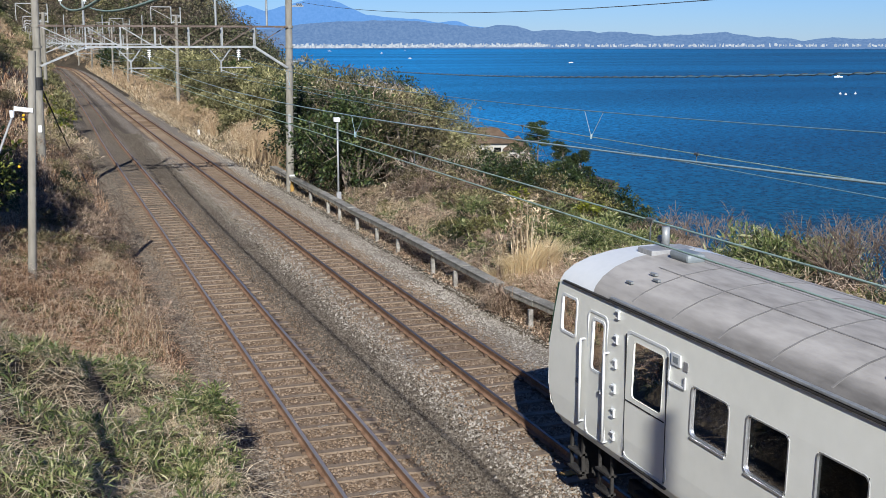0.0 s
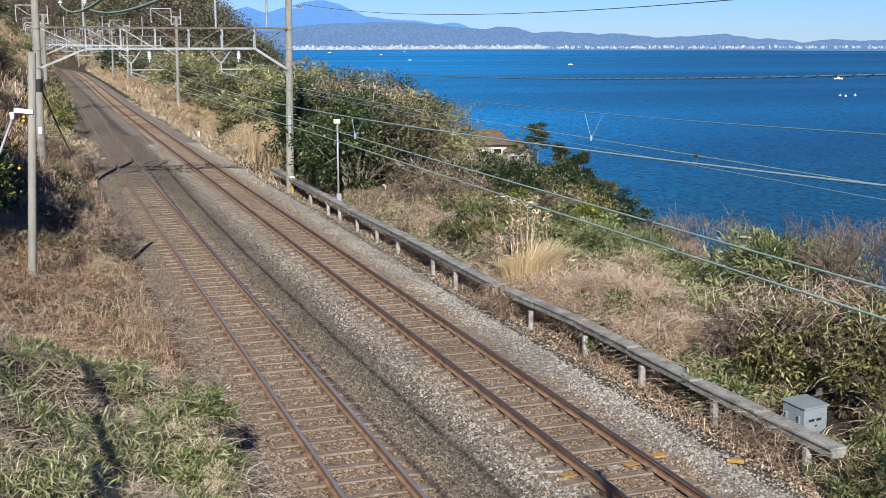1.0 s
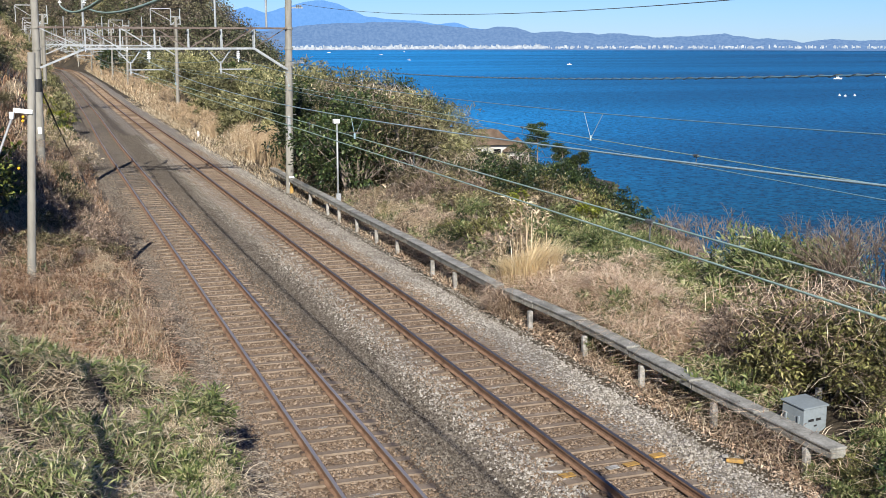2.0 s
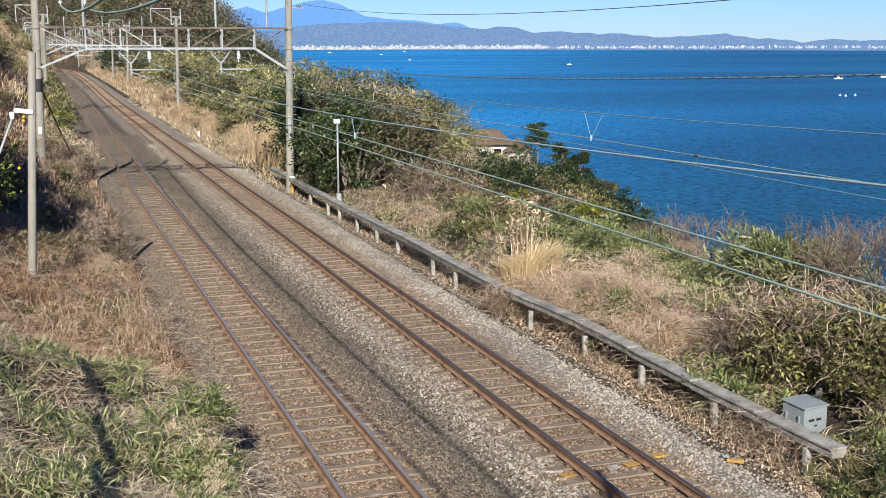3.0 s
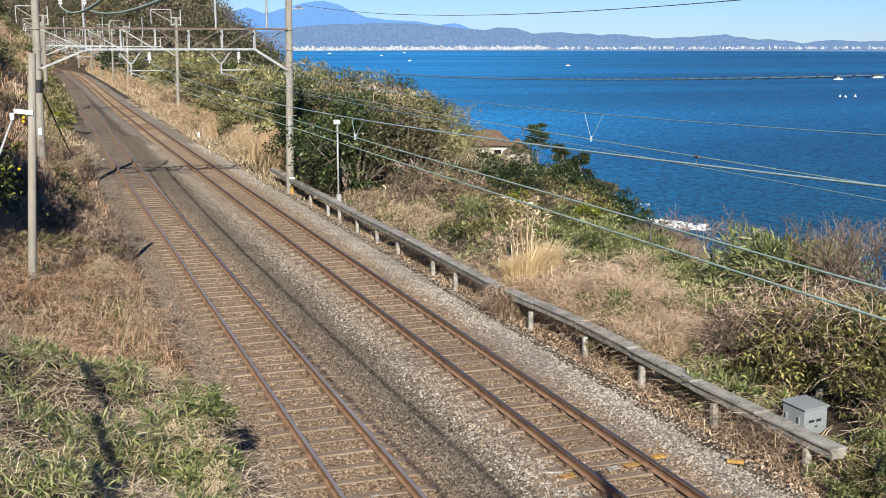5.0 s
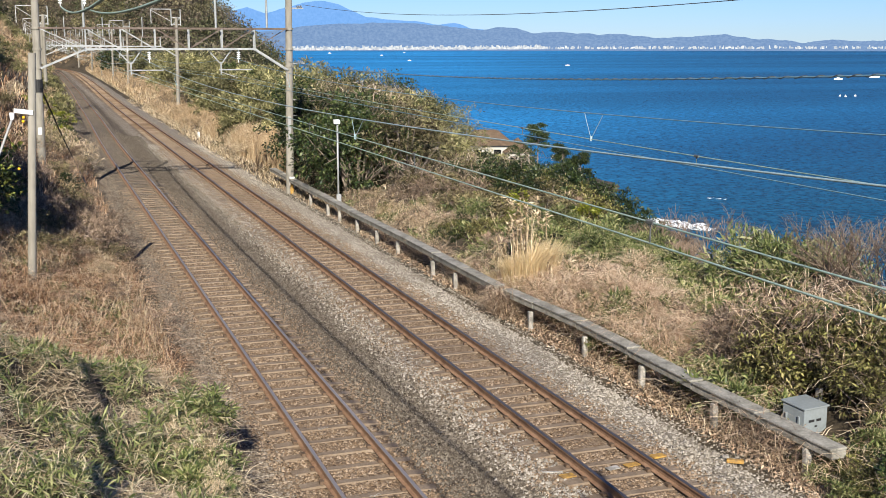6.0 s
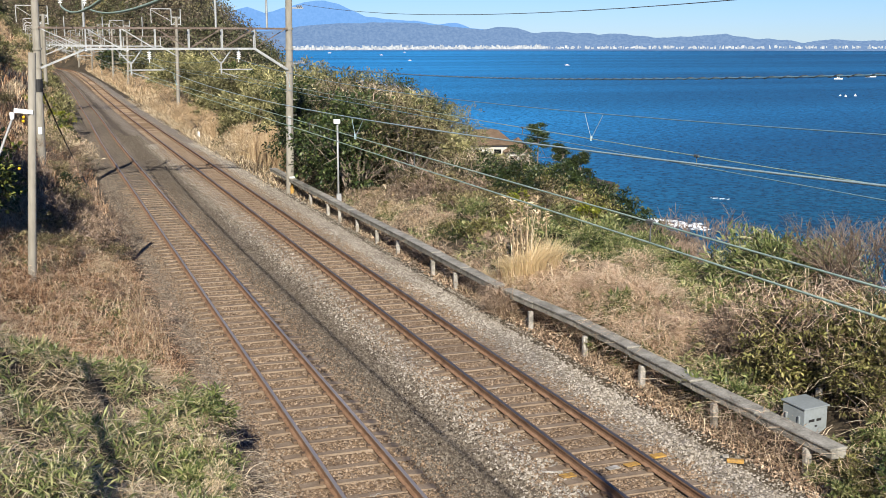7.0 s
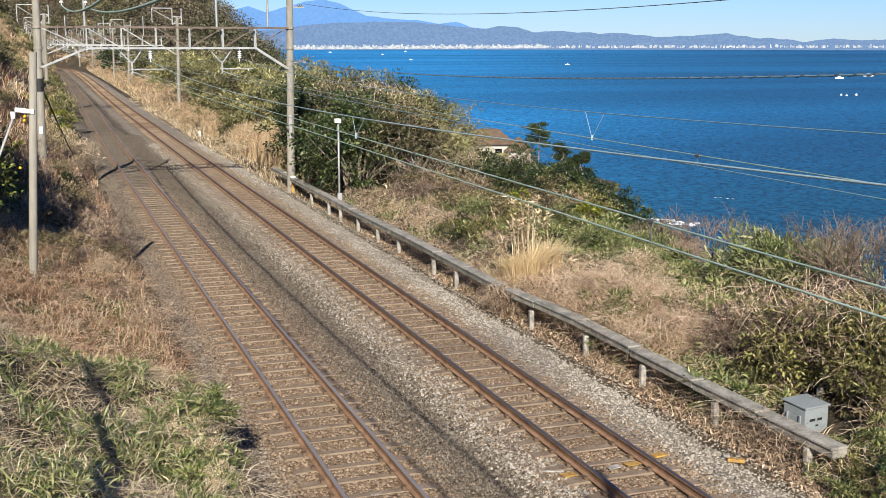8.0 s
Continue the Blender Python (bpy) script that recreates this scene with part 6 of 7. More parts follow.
def front_y(x, z):
    """How far forward the cab end reaches."""
    f = np.interp(z, (1.08, 1.25, 1.6, 2.17, 3.2, 3.4, 3.55, 3.65), (-0.5, -0.04, 0.06, 0.05, -0.22, -0.26, -0.34, -0.5))
    return float(f + 0.2 * (1 - (min(abs(x), 1.47) / 1.47) ** 3))


def side_x(z):
    return float(np.interp(z, [q[1] for q in SECT[:7]], [q[0] for q in SECT[:7]]))


OPEN = [(-0.80, -0.33, 2.49, 3.02), (-1.64, -1.3, 2.17, 2.88), (-3.17, -2.44, 2.10, 2.84)]
WIN = [(-4.585, -3.83, 2.06, 2.66), (-5.65, -4.92, 2.02, 2.66)]
y_ = -6.1
while y_ > -18.3:
    WIN.append((y_ - 0.74, y_, 2.02, 2.66))
    y_ -= 1.15
OPEN += WIN


def car_side(s):
    """One side wall with its window openings cut through, with depth."""
    ys = sorted({-CAR, -0.3, *[o[0] for o in OPEN], *[o[1] for o in OPEN]})
    zs = sorted({q[1] for q in SECT[:7]} | {o[2] for o in OPEN} | {o[3] for o in OPEN})
    bm = bmesh.new()
    for d in (0.0, 0.06):
        grid = {(i, j): bm.verts.new((s * (side_x(z) - d), y, z)) for i, y in enumerate(ys) for j, z in enumerate(zs)}
        for j, z in enumerate(zs):
            grid[(len(ys), j)] = bm.verts.new((s * (side_x(z) - d), front_y(side_x(z), z), z))
        for i in range(len(ys)):
            for j in range(len(zs) - 1):
                yc = (ys[i] + (ys[i + 1] if i + 1 < len(ys) else 0)) / 2
                zc = (zs[j] + zs[j + 1]) / 2
                if i + 1 < len(ys) and any(o[0] < yc < o[1] and o[2] < zc < o[3] for o in OPEN):
                    continue
                bm.faces.new((grid[i, j], grid[i + 1, j], grid[i + 1, j + 1], grid[i, j + 1]))
    bmesh.ops.remove_doubles(bm, verts=bm.verts, dist=0.0001)
    for y0, y1, z0, z1 in OPEN:
        for (ya, za), (yb, zb) in (((y0, z0), (y1, z0)), ((y1, z0), (y1, z1)), ((y1, z1), (y0, z1)), ((y0, z1), (y0, z0))):
            # the jamb follows the wall's bend between the two corners
            zs_ = [za] + sorted((z for z in zs if min(za, zb) < z < max(za, zb)), reverse=za > zb) + [zb]
            ys_ = [ya] + sorted((y for y in ys if min(ya, yb) < y < max(ya, yb)), reverse=ya > yb) + [yb]
            run = [(ya, z) for z in zs_] if ya == yb else [(y, za) for y in ys_]
            for (yp, zp), (yq, zq) in zip(run, run[1:]):
                bm.faces.new([bm.verts.new((s * (side_x(z) - d), y, z)) for y, z, d in ((yp, zp, 0), (yq, zq, 0), (yq, zq, 0.06), (yp, zp, 0.06))])
    bmesh.ops.remove_doubles(bm, verts=bm.verts, dist=0.0005)
    bmesh.ops.recalc_face_normals(bm, faces=bm.faces)
    return part("side_wall", bm, M["body_white"], train)


def round_rect(y0, y1, z0, z1, r, n=5):
    pts = []
    for cy, cz, a0 in ((y1 - r, z1 - r, 0), (y0 + r, z1 - r, 90), (y0 + r, z0 + r, 180), (y1 - r, z0 + r, 270)):
        for k in range(n + 1):
            a = radians(a0 + 90 * k / n)
            pts.append((cy + r * math.cos(a), cz + r * math.sin(a)))
    return pts


def ring(s, rect, r, w, proud, mat, name, parent=None, label="", inner=0.015):
    """A rounded frame lying on the side wall round an opening."""
    y0, y1, z0, z1 = rect
    a = round_rect(y0 - w, y1 + w, z0 - w, z1 + w, r + w)
    b = round_rect(y0 + inner, y1 - inner, z0 + inner, z1 - inner, r)
    bm = bmesh.new()
    n = len(a)
    rows = []
    for pts, d in ((a, -0.002), (a, proud), (b, proud), (b, -0.06)):
        rows.append([bm.verts.new((s * (side_x(z) + d), y, z)) for y, z in pts])
    for p, q in zip(rows, rows[1:]):
        for k in range(n):
            bm.faces.new((p[k], p[(k + 1) % n], q[(k + 1) % n], q[k]))
    bmesh.ops.recalc_face_normals(bm, faces=bm.faces)
    return part(name, bm, mat, parent or train, label)


def pane(s, rect, parent, d=0.006):
    y0, y1, z0, z1 = rect
    bm = bmesh.new()
    v = [bm.verts.new((s * (side_x(z) - d - o), y, z)) for o in (0, 0.006) for y, z in ((y0, z0), (y1, z0), (y1, z1), (y0, z1))]
    for q in ((0, 1, 2, 3), (7, 6, 5, 4), (0, 4, 5, 1), (1, 5, 6, 2), (2, 6, 7, 3), (3, 7, 4, 0)):
        bm.faces.new([v[k] for k in q])
    return part("pane", bm, M["pane"], parent)


for s in (-1, 1):
    car_side(s)
    for k, o in enumerate(WIN):
        w = ring(s, o, 0.07, 0.012, 0.008, M["chrome"], "window", None, "rounded side window with bright trim", 0.006)
        pane(s, o, w, 0.02)
        if k % 2 == 0:
            bm = bmesh.new()
            for q in range(5):
                rod(bm, (s * 1.40, o[1] - 0.03 - 0.018 * q, o[2]), (s * 1.40, o[1] - 0.03 - 0.018 * q, o[3]), 0.011, seg=6)
            part("curtain", bm, M["curtain"], w)
        bm = bmesh.new()
        box(bm, s * 1.468 - 0.02, s * 1.468 + 0.02, o[0] + 0.02, o[1] - 0.02, o[2] - 0.035, o[2] - 0.005, 0.006)
        part("sill", bm, M["chrome"], w)
    w = ring(s, OPEN[0], 0.05, 0.02, 0.012, M["cap_white"], "cab_window", None, "narrow cab side window with a white frame")
    pane(s, OPEN[0], w)
    # cab door
    cd = ring(s, (-1.72, -1.16, 1.2, 2.97), 0.09, 0.014, 0.012, M["cap_white"], "cab_door", None, "narrow cab door with white frame and handle")
    w = ring(s, OPEN[1], 0.05, 0.02, 0.01, M["cap_white"], "door_window", cd)
    pane(s, OPEN[1], w)
    bm = bmesh.new()
    rod(bm, (s * 1.5, -1.62, 1.94), (s * 1.53, -1.7, 1.94), 0.014)
    rod(bm, (s * 1.47, -1.62, 1.94), (s * 1.51, -1.62, 1.94), 0.02)
    part("handle", bm, M["galv_dark"], cd)
    for yy, z0, z1 in ((-1.09, 1.36, 2.54), (-1.79, 1.28, 2.52)):
        bm = bmesh.new()
        rod(bm, (s * 1.53, yy, z0), (s * 1.53, yy, z1), 0.017, seg=10)
        for z in (z0, z1):
            rod(bm, (s * 1.45, yy, z), (s * 1.535, yy, z), 0.017, seg=8)
        part("handrail", bm, M["cap_white"], train, "white grab rail beside the cab door", True)
    # foothold loops up the side
    for z in (3.08, 2.75, 2.42, 2.08, 1.75, 1.43):
        bm = bmesh.new()
        xo = side_x(z)
        box(bm, s * xo - 0.008, s * xo + 0.008, -2.02, -1.92, z - 0.065, z + 0.065, 0.005)
        for dz in (-0.045, 0.045):
            box(bm, s * (xo + 0.02) - 0.016, s * (xo + 0.02) + 0.016, -2.04, -1.95, z + dz - 0.011, z + dz + 0.011, 0.004)
        box(bm, s * (xo + 0.03) - 0.009, s * (xo + 0.03) + 0.009, -2.045, -2.02, z - 0.05, z + 0.05, 0.004)
        part("foothold", bm, M["cap_white"], train)
    # passenger door, set back
    pd_ = ring(s, (-3.32, -2.24, 1.24, 2.94), 0.12, 0.016, 0.01, M["cap_white"], "passenger_door", None, "sliding passenger door with a tall dark window", 0.02)
    w = ring(s, OPEN[2], 0.06, 0.01, 0.004, M["body_white"], "door_window", pd_, "", 0.004)
    pane(s, OPEN[2], w)
    for yy, z0, z1 in ((-2.27, 1.26, 2.9), (-3.29, 1.26, 2.86)):
        bm = bmesh.new()
        box(bm, s * 1.468 - 0.006, s * 1.468 + 0.006, yy - 0.008, yy + 0.008, z0, z1)
        part("door_seam", bm, M["black"], pd_)
    bm = bmesh.new()
    box(bm, s * 1.473 - 0.004, s * 1.473 + 0.004, -3.26, -2.3, 2.02, 2.035)
    part("door_seam", bm, M["black"], pd_)
    bm = bmesh.new()
    box(bm, s * 1.46 - 0.03, s * 1.46 + 0.03, -3.34, -2.22, 1.19, 1.215, 0.005)
    part("door_step", bm, M["underframe"], pd_)
    # gutter and eave line
    bm = bmesh.new()
    box(bm, s * 1.44 - 0.02, s * 1.44 + 0.02, -CAR, -0.35, 3.205, 3.228)
    part("drip_rail", bm, M["underframe"], train)
    bm = bmesh.new()
    box(bm, s * 1.425 - 0.03, s * 1.425 + 0.03, -CAR, -1.75, 3.24, 3.275, 0.008)
    part("gutter", bm, M["galv"], train)
    # number plates as bars, destination pocket
    bm = bmesh.new()
    box(bm, s * 1.46 - 0.012, s * 1.46 + 0.012, -3.57, -3.37, 2.8, 2.95, 0.004)
    pl_ = part("car_plate", bm, M["cap_white"], train)
    bm = bmesh.new()
    box(bm, s * 1.472 - 0.004, s * 1.472 + 0.004, -3.53, -3.42, 2.835, 2.91)
    part("lettering_bar", bm, M["boxgrey"], pl_)
    bm = bmesh.new()
    box(bm, s * 1.458 - 0.006, s * 1.458 + 0.006, -3.73, -3.64, 2.79, 2.9)
    part("lettering_bar", bm, M["galv_dark"], train)
    bm = bmesh.new()
    box(bm, s * 1.475 - 0.01, s * 1.475 + 0.01, -0.98, -0.87, 1.86, 1.93)
    part("lettering_bar", bm, M["galv_dark"], train)
    bm = bmesh.new()
    bar(bm, (s * 1.475, -3.34, 2.72), (s * 1.475, -3.34, 2.58), 0.02, 0.025)
    bar(bm, (s * 1.475, -3.34, 2.58), (s * 1.475, -3.7, 2.58), 0.02, 0.025)
    bar(bm, (s * 1.475, -3.7, 2.58), (s * 1.475, -3.7, 2.72), 0.02, 0.025)
    part("sign_holder", bm, M["cap_white"], train)

# roof: white cap over the cab, grey cloth behind
ysr = [-CAR] + [-18 + 1.0 * k for k in range(16)] + [-1.1]
for nm, y_list, mat in (("roof", ysr, M["roof_grey"]), ("roof_cap", [-1.1, -0.8, None], M["cap_white"])):
    pr = [(x, z) for x, z in SECT[6:]] + [(-x, z) for x, z in SECT[6:-1][::-1]]
    bm = bmesh.new()
    prev = None
    for y in y_list:
        row = []
        for x, z in pr:
            yy = y if y is not None else front_y(x, z)
            if y in (-1.1, -0.8):
                yy = (-0.85 if y == -1.1 else -0.62) - 0.38 * (abs(x) / 1.43) ** 3
            row.append(bm.verts.new((x, yy, z)))
        if prev:
            for k in range(len(pr) - 1):
                bm.faces.new((prev[k], prev[k + 1], row[k + 1], row[k]))
        prev = row
    bmesh.ops.recalc_face_normals(bm, faces=bm.faces)
    part(nm, bm, mat, train, "white roof cap over the cab" if nm == "roof_cap" else "sooty grey roof cloth", True)

# cab end
bm = bmesh.new()
zs = [1.08, 1.3, 1.6, 1.9, 2.15, 2.2, 2.5, 2.8, 3.05, 3.2]
grid = []
for z in zs:
    w = side_x(z)
    grid.append([bm.verts.new((w * u, front_y(w * u, z), z)) for u in (-1, -0.93, -0.8, -0.4, 0, 0.4, 0.8, 0.93, 1)])
for a, b in zip(grid, grid[1:]):
    for k in range(8):
        bm.faces.new((a[k], a[k + 1], b[k + 1], b[k]))
top_row = [(x, z) for x, z in SECT[6:]] + [(-x, z) for x, z in SECT[6:-1][::-1]]
crown_v = [bm.verts.new((x, front_y(x, z), z)) for x, z in top_row]
bm.faces.new(crown_v)
bmesh.ops.recalc_face_normals(bm, faces=bm.faces)
part("cab_end", bm, M["body_white"], train)
for sx, x0, x1 in ((0, -1.3, -0.48), (1, -0.42, 0.42), (2, 0.48, 1.3)):
    bm = bmesh.new()
    n = 6
    v = []
    for z in (2.22, 3.12):
        v.append([bm.verts.new((x0 + (x1 - x0) * k / n, front_y(x0 + (x1 - x0) * k / n, z) + 0.015, z)) for k in range(n + 1)])
    for k in range(n):
        bm.faces.new((v[0][k], v[0][k + 1], v[1][k + 1], v[1][k]))
    bmesh.ops.solidify(bm, geom=bm.faces[:], thickness=0.01)
    part("windscreen", bm, M["glassdark"], train)
for s in (-1, 1):
    bm = bmesh.new()
    rod(bm, (s * 1.0, front_y(1.0, 1.75) - 0.05, 1.75), (s * 1.0, front_y(1.0, 1.75) + 0.05, 1.75), 0.13, 0.12, 16)
    part("tail_lamp", bm, M["cap_white"], train)
    bm = bmesh.new()
    bar(bm, (s * 1.43, front_y(1.43, 2.2) + 0.01, 2.2), (s * 1.4, front_y(1.4, 3.15) + 0.015, 3.15), 0.07, 0.03)
    part("corner_stripe", bm, M["green_stripe"], train)
bm = bmesh.new()
bar(bm, (-1.46, front_y(1.46, 2.17) + 0.01, 2.17), (1.46, front_y(1.46, 2.17) + 0.01, 2.17), 0.05, 0.05)
part("bumper_strip", bm, M["cap_white"], train)
bm = bmesh.new()
box(bm, -1.44, 1.44, -CAR + 0.01, -CAR + 0.06, 1.08, 3.4)
part("end_wall", bm, M["body_white"], train)
bm = bmesh.new()
box(bm, -1.38, 1.38, -CAR + 0.1, -0.7, 1.1, 1.2)
part("floor", bm, M["underframe"], train)
bm = bmesh.new()
box(bm, -1.38, 1.38, -1.95, -1.9, 1.2, 3.2)
box(bm, -1.36, -0.5, -2.42, -2.36, 1.2, 3.1)
part("bulkhead", bm, M["interior"], train)

# seats behind the windows
M["seat_cloth"] = plain("blue_green_seat_cloth", (0.09, 0.15, 0.16), 0.9)
M["headrest"] = plain("pale_headrest_cover", (0.5, 0.5, 0.46), 0.9)
for k in range(14):
    for x in (-0.95, 0.95):
        yy = -4.2 - 0.98 * k
        bm = bmesh.new()
        box(bm, x - 0.4, x + 0.4, yy - 0.45, yy, 1.2, 1.6, 0.04)
        box(bm, x - 0.4, x + 0.4, yy - 0.5, yy - 0.38, 1.55, 2.28, 0.04)
        st_ = part("seat", bm, M["seat_cloth"], train)
        bm = bmesh.new()
        box(bm, x - 0.3, x + 0.3, yy - 0.515, yy - 0.365, 2.08, 2.295, 0.03)
        part("headrest_cover", bm, M["headrest"], st_)

# roof fittings
bm = bmesh.new()
box(bm, -0.4, 0.3, -1.0, -0.6, 3.6, 3.69, 0.01)
part("roof_plate", bm, M["galv_dark"], train)
bm = bmesh.new()
rod(bm, (-0.03, -0.74, 3.7), (-0.03, -0.74, 3.98), 0.06, 0.058, 14)
part("aerial", bm, M["galv"], train, "", True)
bm = bmesh.new()
rod(bm, (0.1, -0.42, 3.55), (0.1, -0.42, 3.72), 0.045, 0.045, 10)
rod(bm, (0.1, -0.42, 3.72), (0.1, -0.42, 3.79), 0.08, 0.06, 10)
part("whistle", bm, M["galv"], train, "", True)
bm = bmesh.new()
box(bm, -0.28, 0.02, -1.75, -1.25, 3.63, 3.76, 0.05)
part("roof_vent", bm, M["boxgrey"], train)
for x, y in ((-1.15, -1.75), (-0.95, -2.1), (-0.85, -1.85)):
    bm = bmesh.new()
    zz = float(np.interp(abs(x), [q[0] for q in SECT[6:]][::-1], [q[1] for q in SECT[6:]][::-1]))
    bar(bm, (x, y - 0.07, zz + 0.03), (x, y + 0.07, zz + 0.03), 0.05, 0.025)
    rod(bm, (x, y, zz - 0.02), (x, y, zz + 0.03), 0.02)
    part("roof_hook", bm, M["galv"], train)
for y0 in (-8.9, -12.4, -15.9):
    bm = bmesh.new()
    box(bm, -1.16, 1.16, y0, y0 + 2.2, 3.3, 3.68, 0.1)
    part("air_conditioner", bm, M["roof_grey"], train, "low grey rooftop air-conditioner casing")
for x in (-0.62, 0.0, 0.62):
    zz = float(np.interp(abs(x), [q[0] for q in SECT[6:]][::-1], [q[1] for q in SECT[6:]][::-1]))
    bm = bmesh.new()
    bar(bm, (x, -CAR + 0.1, zz), (x, -1.6, zz), 0.035, 0.005)
    part("roof_seam", bm, M["seam"], train)
for k in range(18):
    yy = -2.2 - 0.98 * k
    bm = bmesh.new()
    pr = [(x, z) for x, z in SECT[7:]] + [(-x, z) for x, z in SECT[7:-1][::-1]]
    for a, b in zip(pr, pr[1:]):
        bar(bm, (a[0], yy, a[1]), (b[0], yy, b[1]), 0.035, 0.006)
    part("roof_seam", bm, M["seam"], train)
# running gear
for yb in (-3.1, -16.9):
    bg_ = new("bogie")
    bg_.parent = train
    bg_.location = (0, yb, 0)
    for s in (-1, 1):
        bm = bmesh.new()
        box(bm, s * 0.95 - 0.06, s * 0.95 + 0.06, -1.5, 1.5, 0.42, 0.62, 0.03)
        part("side_frame", bm, M["underframe"], bg_)
        for yw in (-1.05, 1.05):
            bm = bmesh.new()
            rod(bm, (s * 0.5, yw, 0.43), (s * 0.62, yw, 0.43), 0.43, 0.43, 28)
            rod(bm, (s * 0.48, yw, 0.43), (s * 0.5, yw, 0.43), 0.46, 0.46, 28)
            part("wheel", bm, M["underframe"], bg_)
            bm = bmesh.new()
            box(bm, s * 1.0 - 0.1, s * 1.0 + 0.1, yw - 0.16, yw + 0.16, 0.3, 0.58, 0.03)
            part("axle_box", bm, M["underframe"], bg_)
for y0, y1, z0 in ((-6.8, -5.2, 0.35), (-9.4, -7.2, 0.3), (-12.4, -10.0, 0.35), (-14.6, -13.0, 0.4)):
    bm = bmesh.new()
    box(bm, -1.25, 1.25, y0, y1, z0, 1.1, 0.04)
    part("underfloor_box", bm, M["underframe"], train)
for s in (-1, 1):
    for yy in (-0.62, -1.5):
        bm = bmesh.new()
        bar(bm, (s * 1.3, yy - 0.18, 1.1), (s * 1.3, yy - 0.18, 0.42), 0.04, 0.04)
        bar(bm, (s * 1.3, yy + 0.18, 1.1), (s * 1.3, yy + 0.18, 0.42), 0.04, 0.04)
        for z in (0.45, 0.72):
            bar(bm, (s * 1.3, yy - 0.2, z), (s * 1.3, yy + 0.2, z), 0.12, 0.03)
        part("footstep", bm, M["underframe"], train)
bm = bmesh.new()
vs_ = box(bm, -1.25, 1.25, -0.62, -0.5, 0.25, 1.1, 0.03)
part("snow_plough", bm, M["underframe"], train)
bm = bmesh.new()
box(bm, -0.18, 0.18, -0.6, 0.25, 0.78, 1.02, 0.04)
part("coupler", bm, M["underframe"], train)

# ---- house by the shore ----
def house():
    hz = -14.3
    t = thing("house", "brown-roofed house with pale walls among trees near the shore", "house", pose(72, 176, hz, 0, 0, -18))
    for nm, x0, x1, y0, y1, h0, h1 in (("main", -5.5, 2.6, -4, 4, 4.6, 6.8), ("wing", 1.6, 5.4, -5.2, 2.6, 3.6, 5.6)):
        bm = bmesh.new()
        box(bm, x0, x1, y0, y1, -3.5, h0)
        part("wall", bm, M["plaster"], t)
        bm = bmesh.new()
        e = 0.6
        v = [bm.verts.new(p) for p in ((x0 - e, y0 - e, h0 - 0.1), (x1 + e, y0 - e, h0 - 0.1), (x1 + e, y1 + e, h0 - 0.1), (x0 - e, y1 + e, h0 - 0.1), (x0 + 2.2, (y0 + y1) / 2, h1), (x1 - 2.2 if nm == "main" else x1 - 1.6, (y0 + y1) / 2, h1))]
        for q in ((0, 1, 5, 4), (1, 2, 5), (2, 3, 4, 5), (3, 0, 4), (3, 2, 1, 0)):
            bm.faces.new([v[k] for k in q])
        r = bmesh.ops.solidify(bm, geom=bm.faces[:], thickness=0.12)
        part("roof", bm, M["roof"], t)
        for k in range(2):
            bm = bmesh.new()
            xx = x0 + (x1 - x0) * (0.3 + 0.4 * k)
            box(bm, xx - 0.6, xx + 0.6, y0 - 0.05, y0 + 0.05, h0 - 1.9, h0 - 0.8)
            part("window", bm, M["glassdark"], t)
    return t


house()


def pine(x, y, z, hgt, seed, low=0.5, wide=0.24):
    t = thing("pine_tree", "dark pine tree with tiered crown near the shore", "tree", pose(x, y, z), "pines")
    rnd = np.random.RandomState(seed)
    bm = bmesh.new()
    rod(bm, (0, 0, -1), (0.2, 0, hgt * 0.95), 0.16, 0.05, 8)
    pos = []
    for k in range(16):
        h = hgt * (low + (1 - low) * k / 16)
        a, r = rnd.rand() * 6.28, hgt * wide * (1.25 - 0.6 * k / 16)
        q = Vector((math.cos(a) * r, math.sin(a) * r, h + 0.2))
        rod(bm, (0.1, 0, h - 0.2), q, 0.05, 0.02, 5)
        c = np.array(q)
        pos.append(c * np.array([0.75, 0.75, 1]) + rnd.randn(420, 3) * np.array([0.5, 0.5, 0.18]) * hgt * 0.13 * wide / 0.24)
    part("trunk", bm, M["bark"], t)
    v, f = leaves(np.concatenate(pos), 0.32, seed, 0.25, 0.8)
    o = new("crown", mesh_from("crown", v, f, M["leaf_dark"]))
    o.parent = t


pine(76.2, 168.0, -16.5, 10.2, 61, 0.66, 0.15)
pine(80.2, 167.0, -16.8, 7.2, 62, 0.5, 0.2)
pine(83.0, 166.0, -17.5, 6.4, 63, 0.45, 0.22)
for k, (x, y) in enumerate(((61.5, 176.0), (64.0, 172.0))):
    t = thing("utility_pole", "pale utility pole near the shore house", "pole", pose(x, y, -14))
    bm = bmesh.new()
    rod(bm, (0, 0, -1), (0, 0, 7.5), 0.16, 0.11, 8)
    part("shaft", bm, M["pole_concrete"], t)
    bm = bmesh.new()
    box(bm, -0.9, 0.9, -0.06, 0.06, 6.6, 6.75)
    part("crossarm", bm, M["galv"], t)


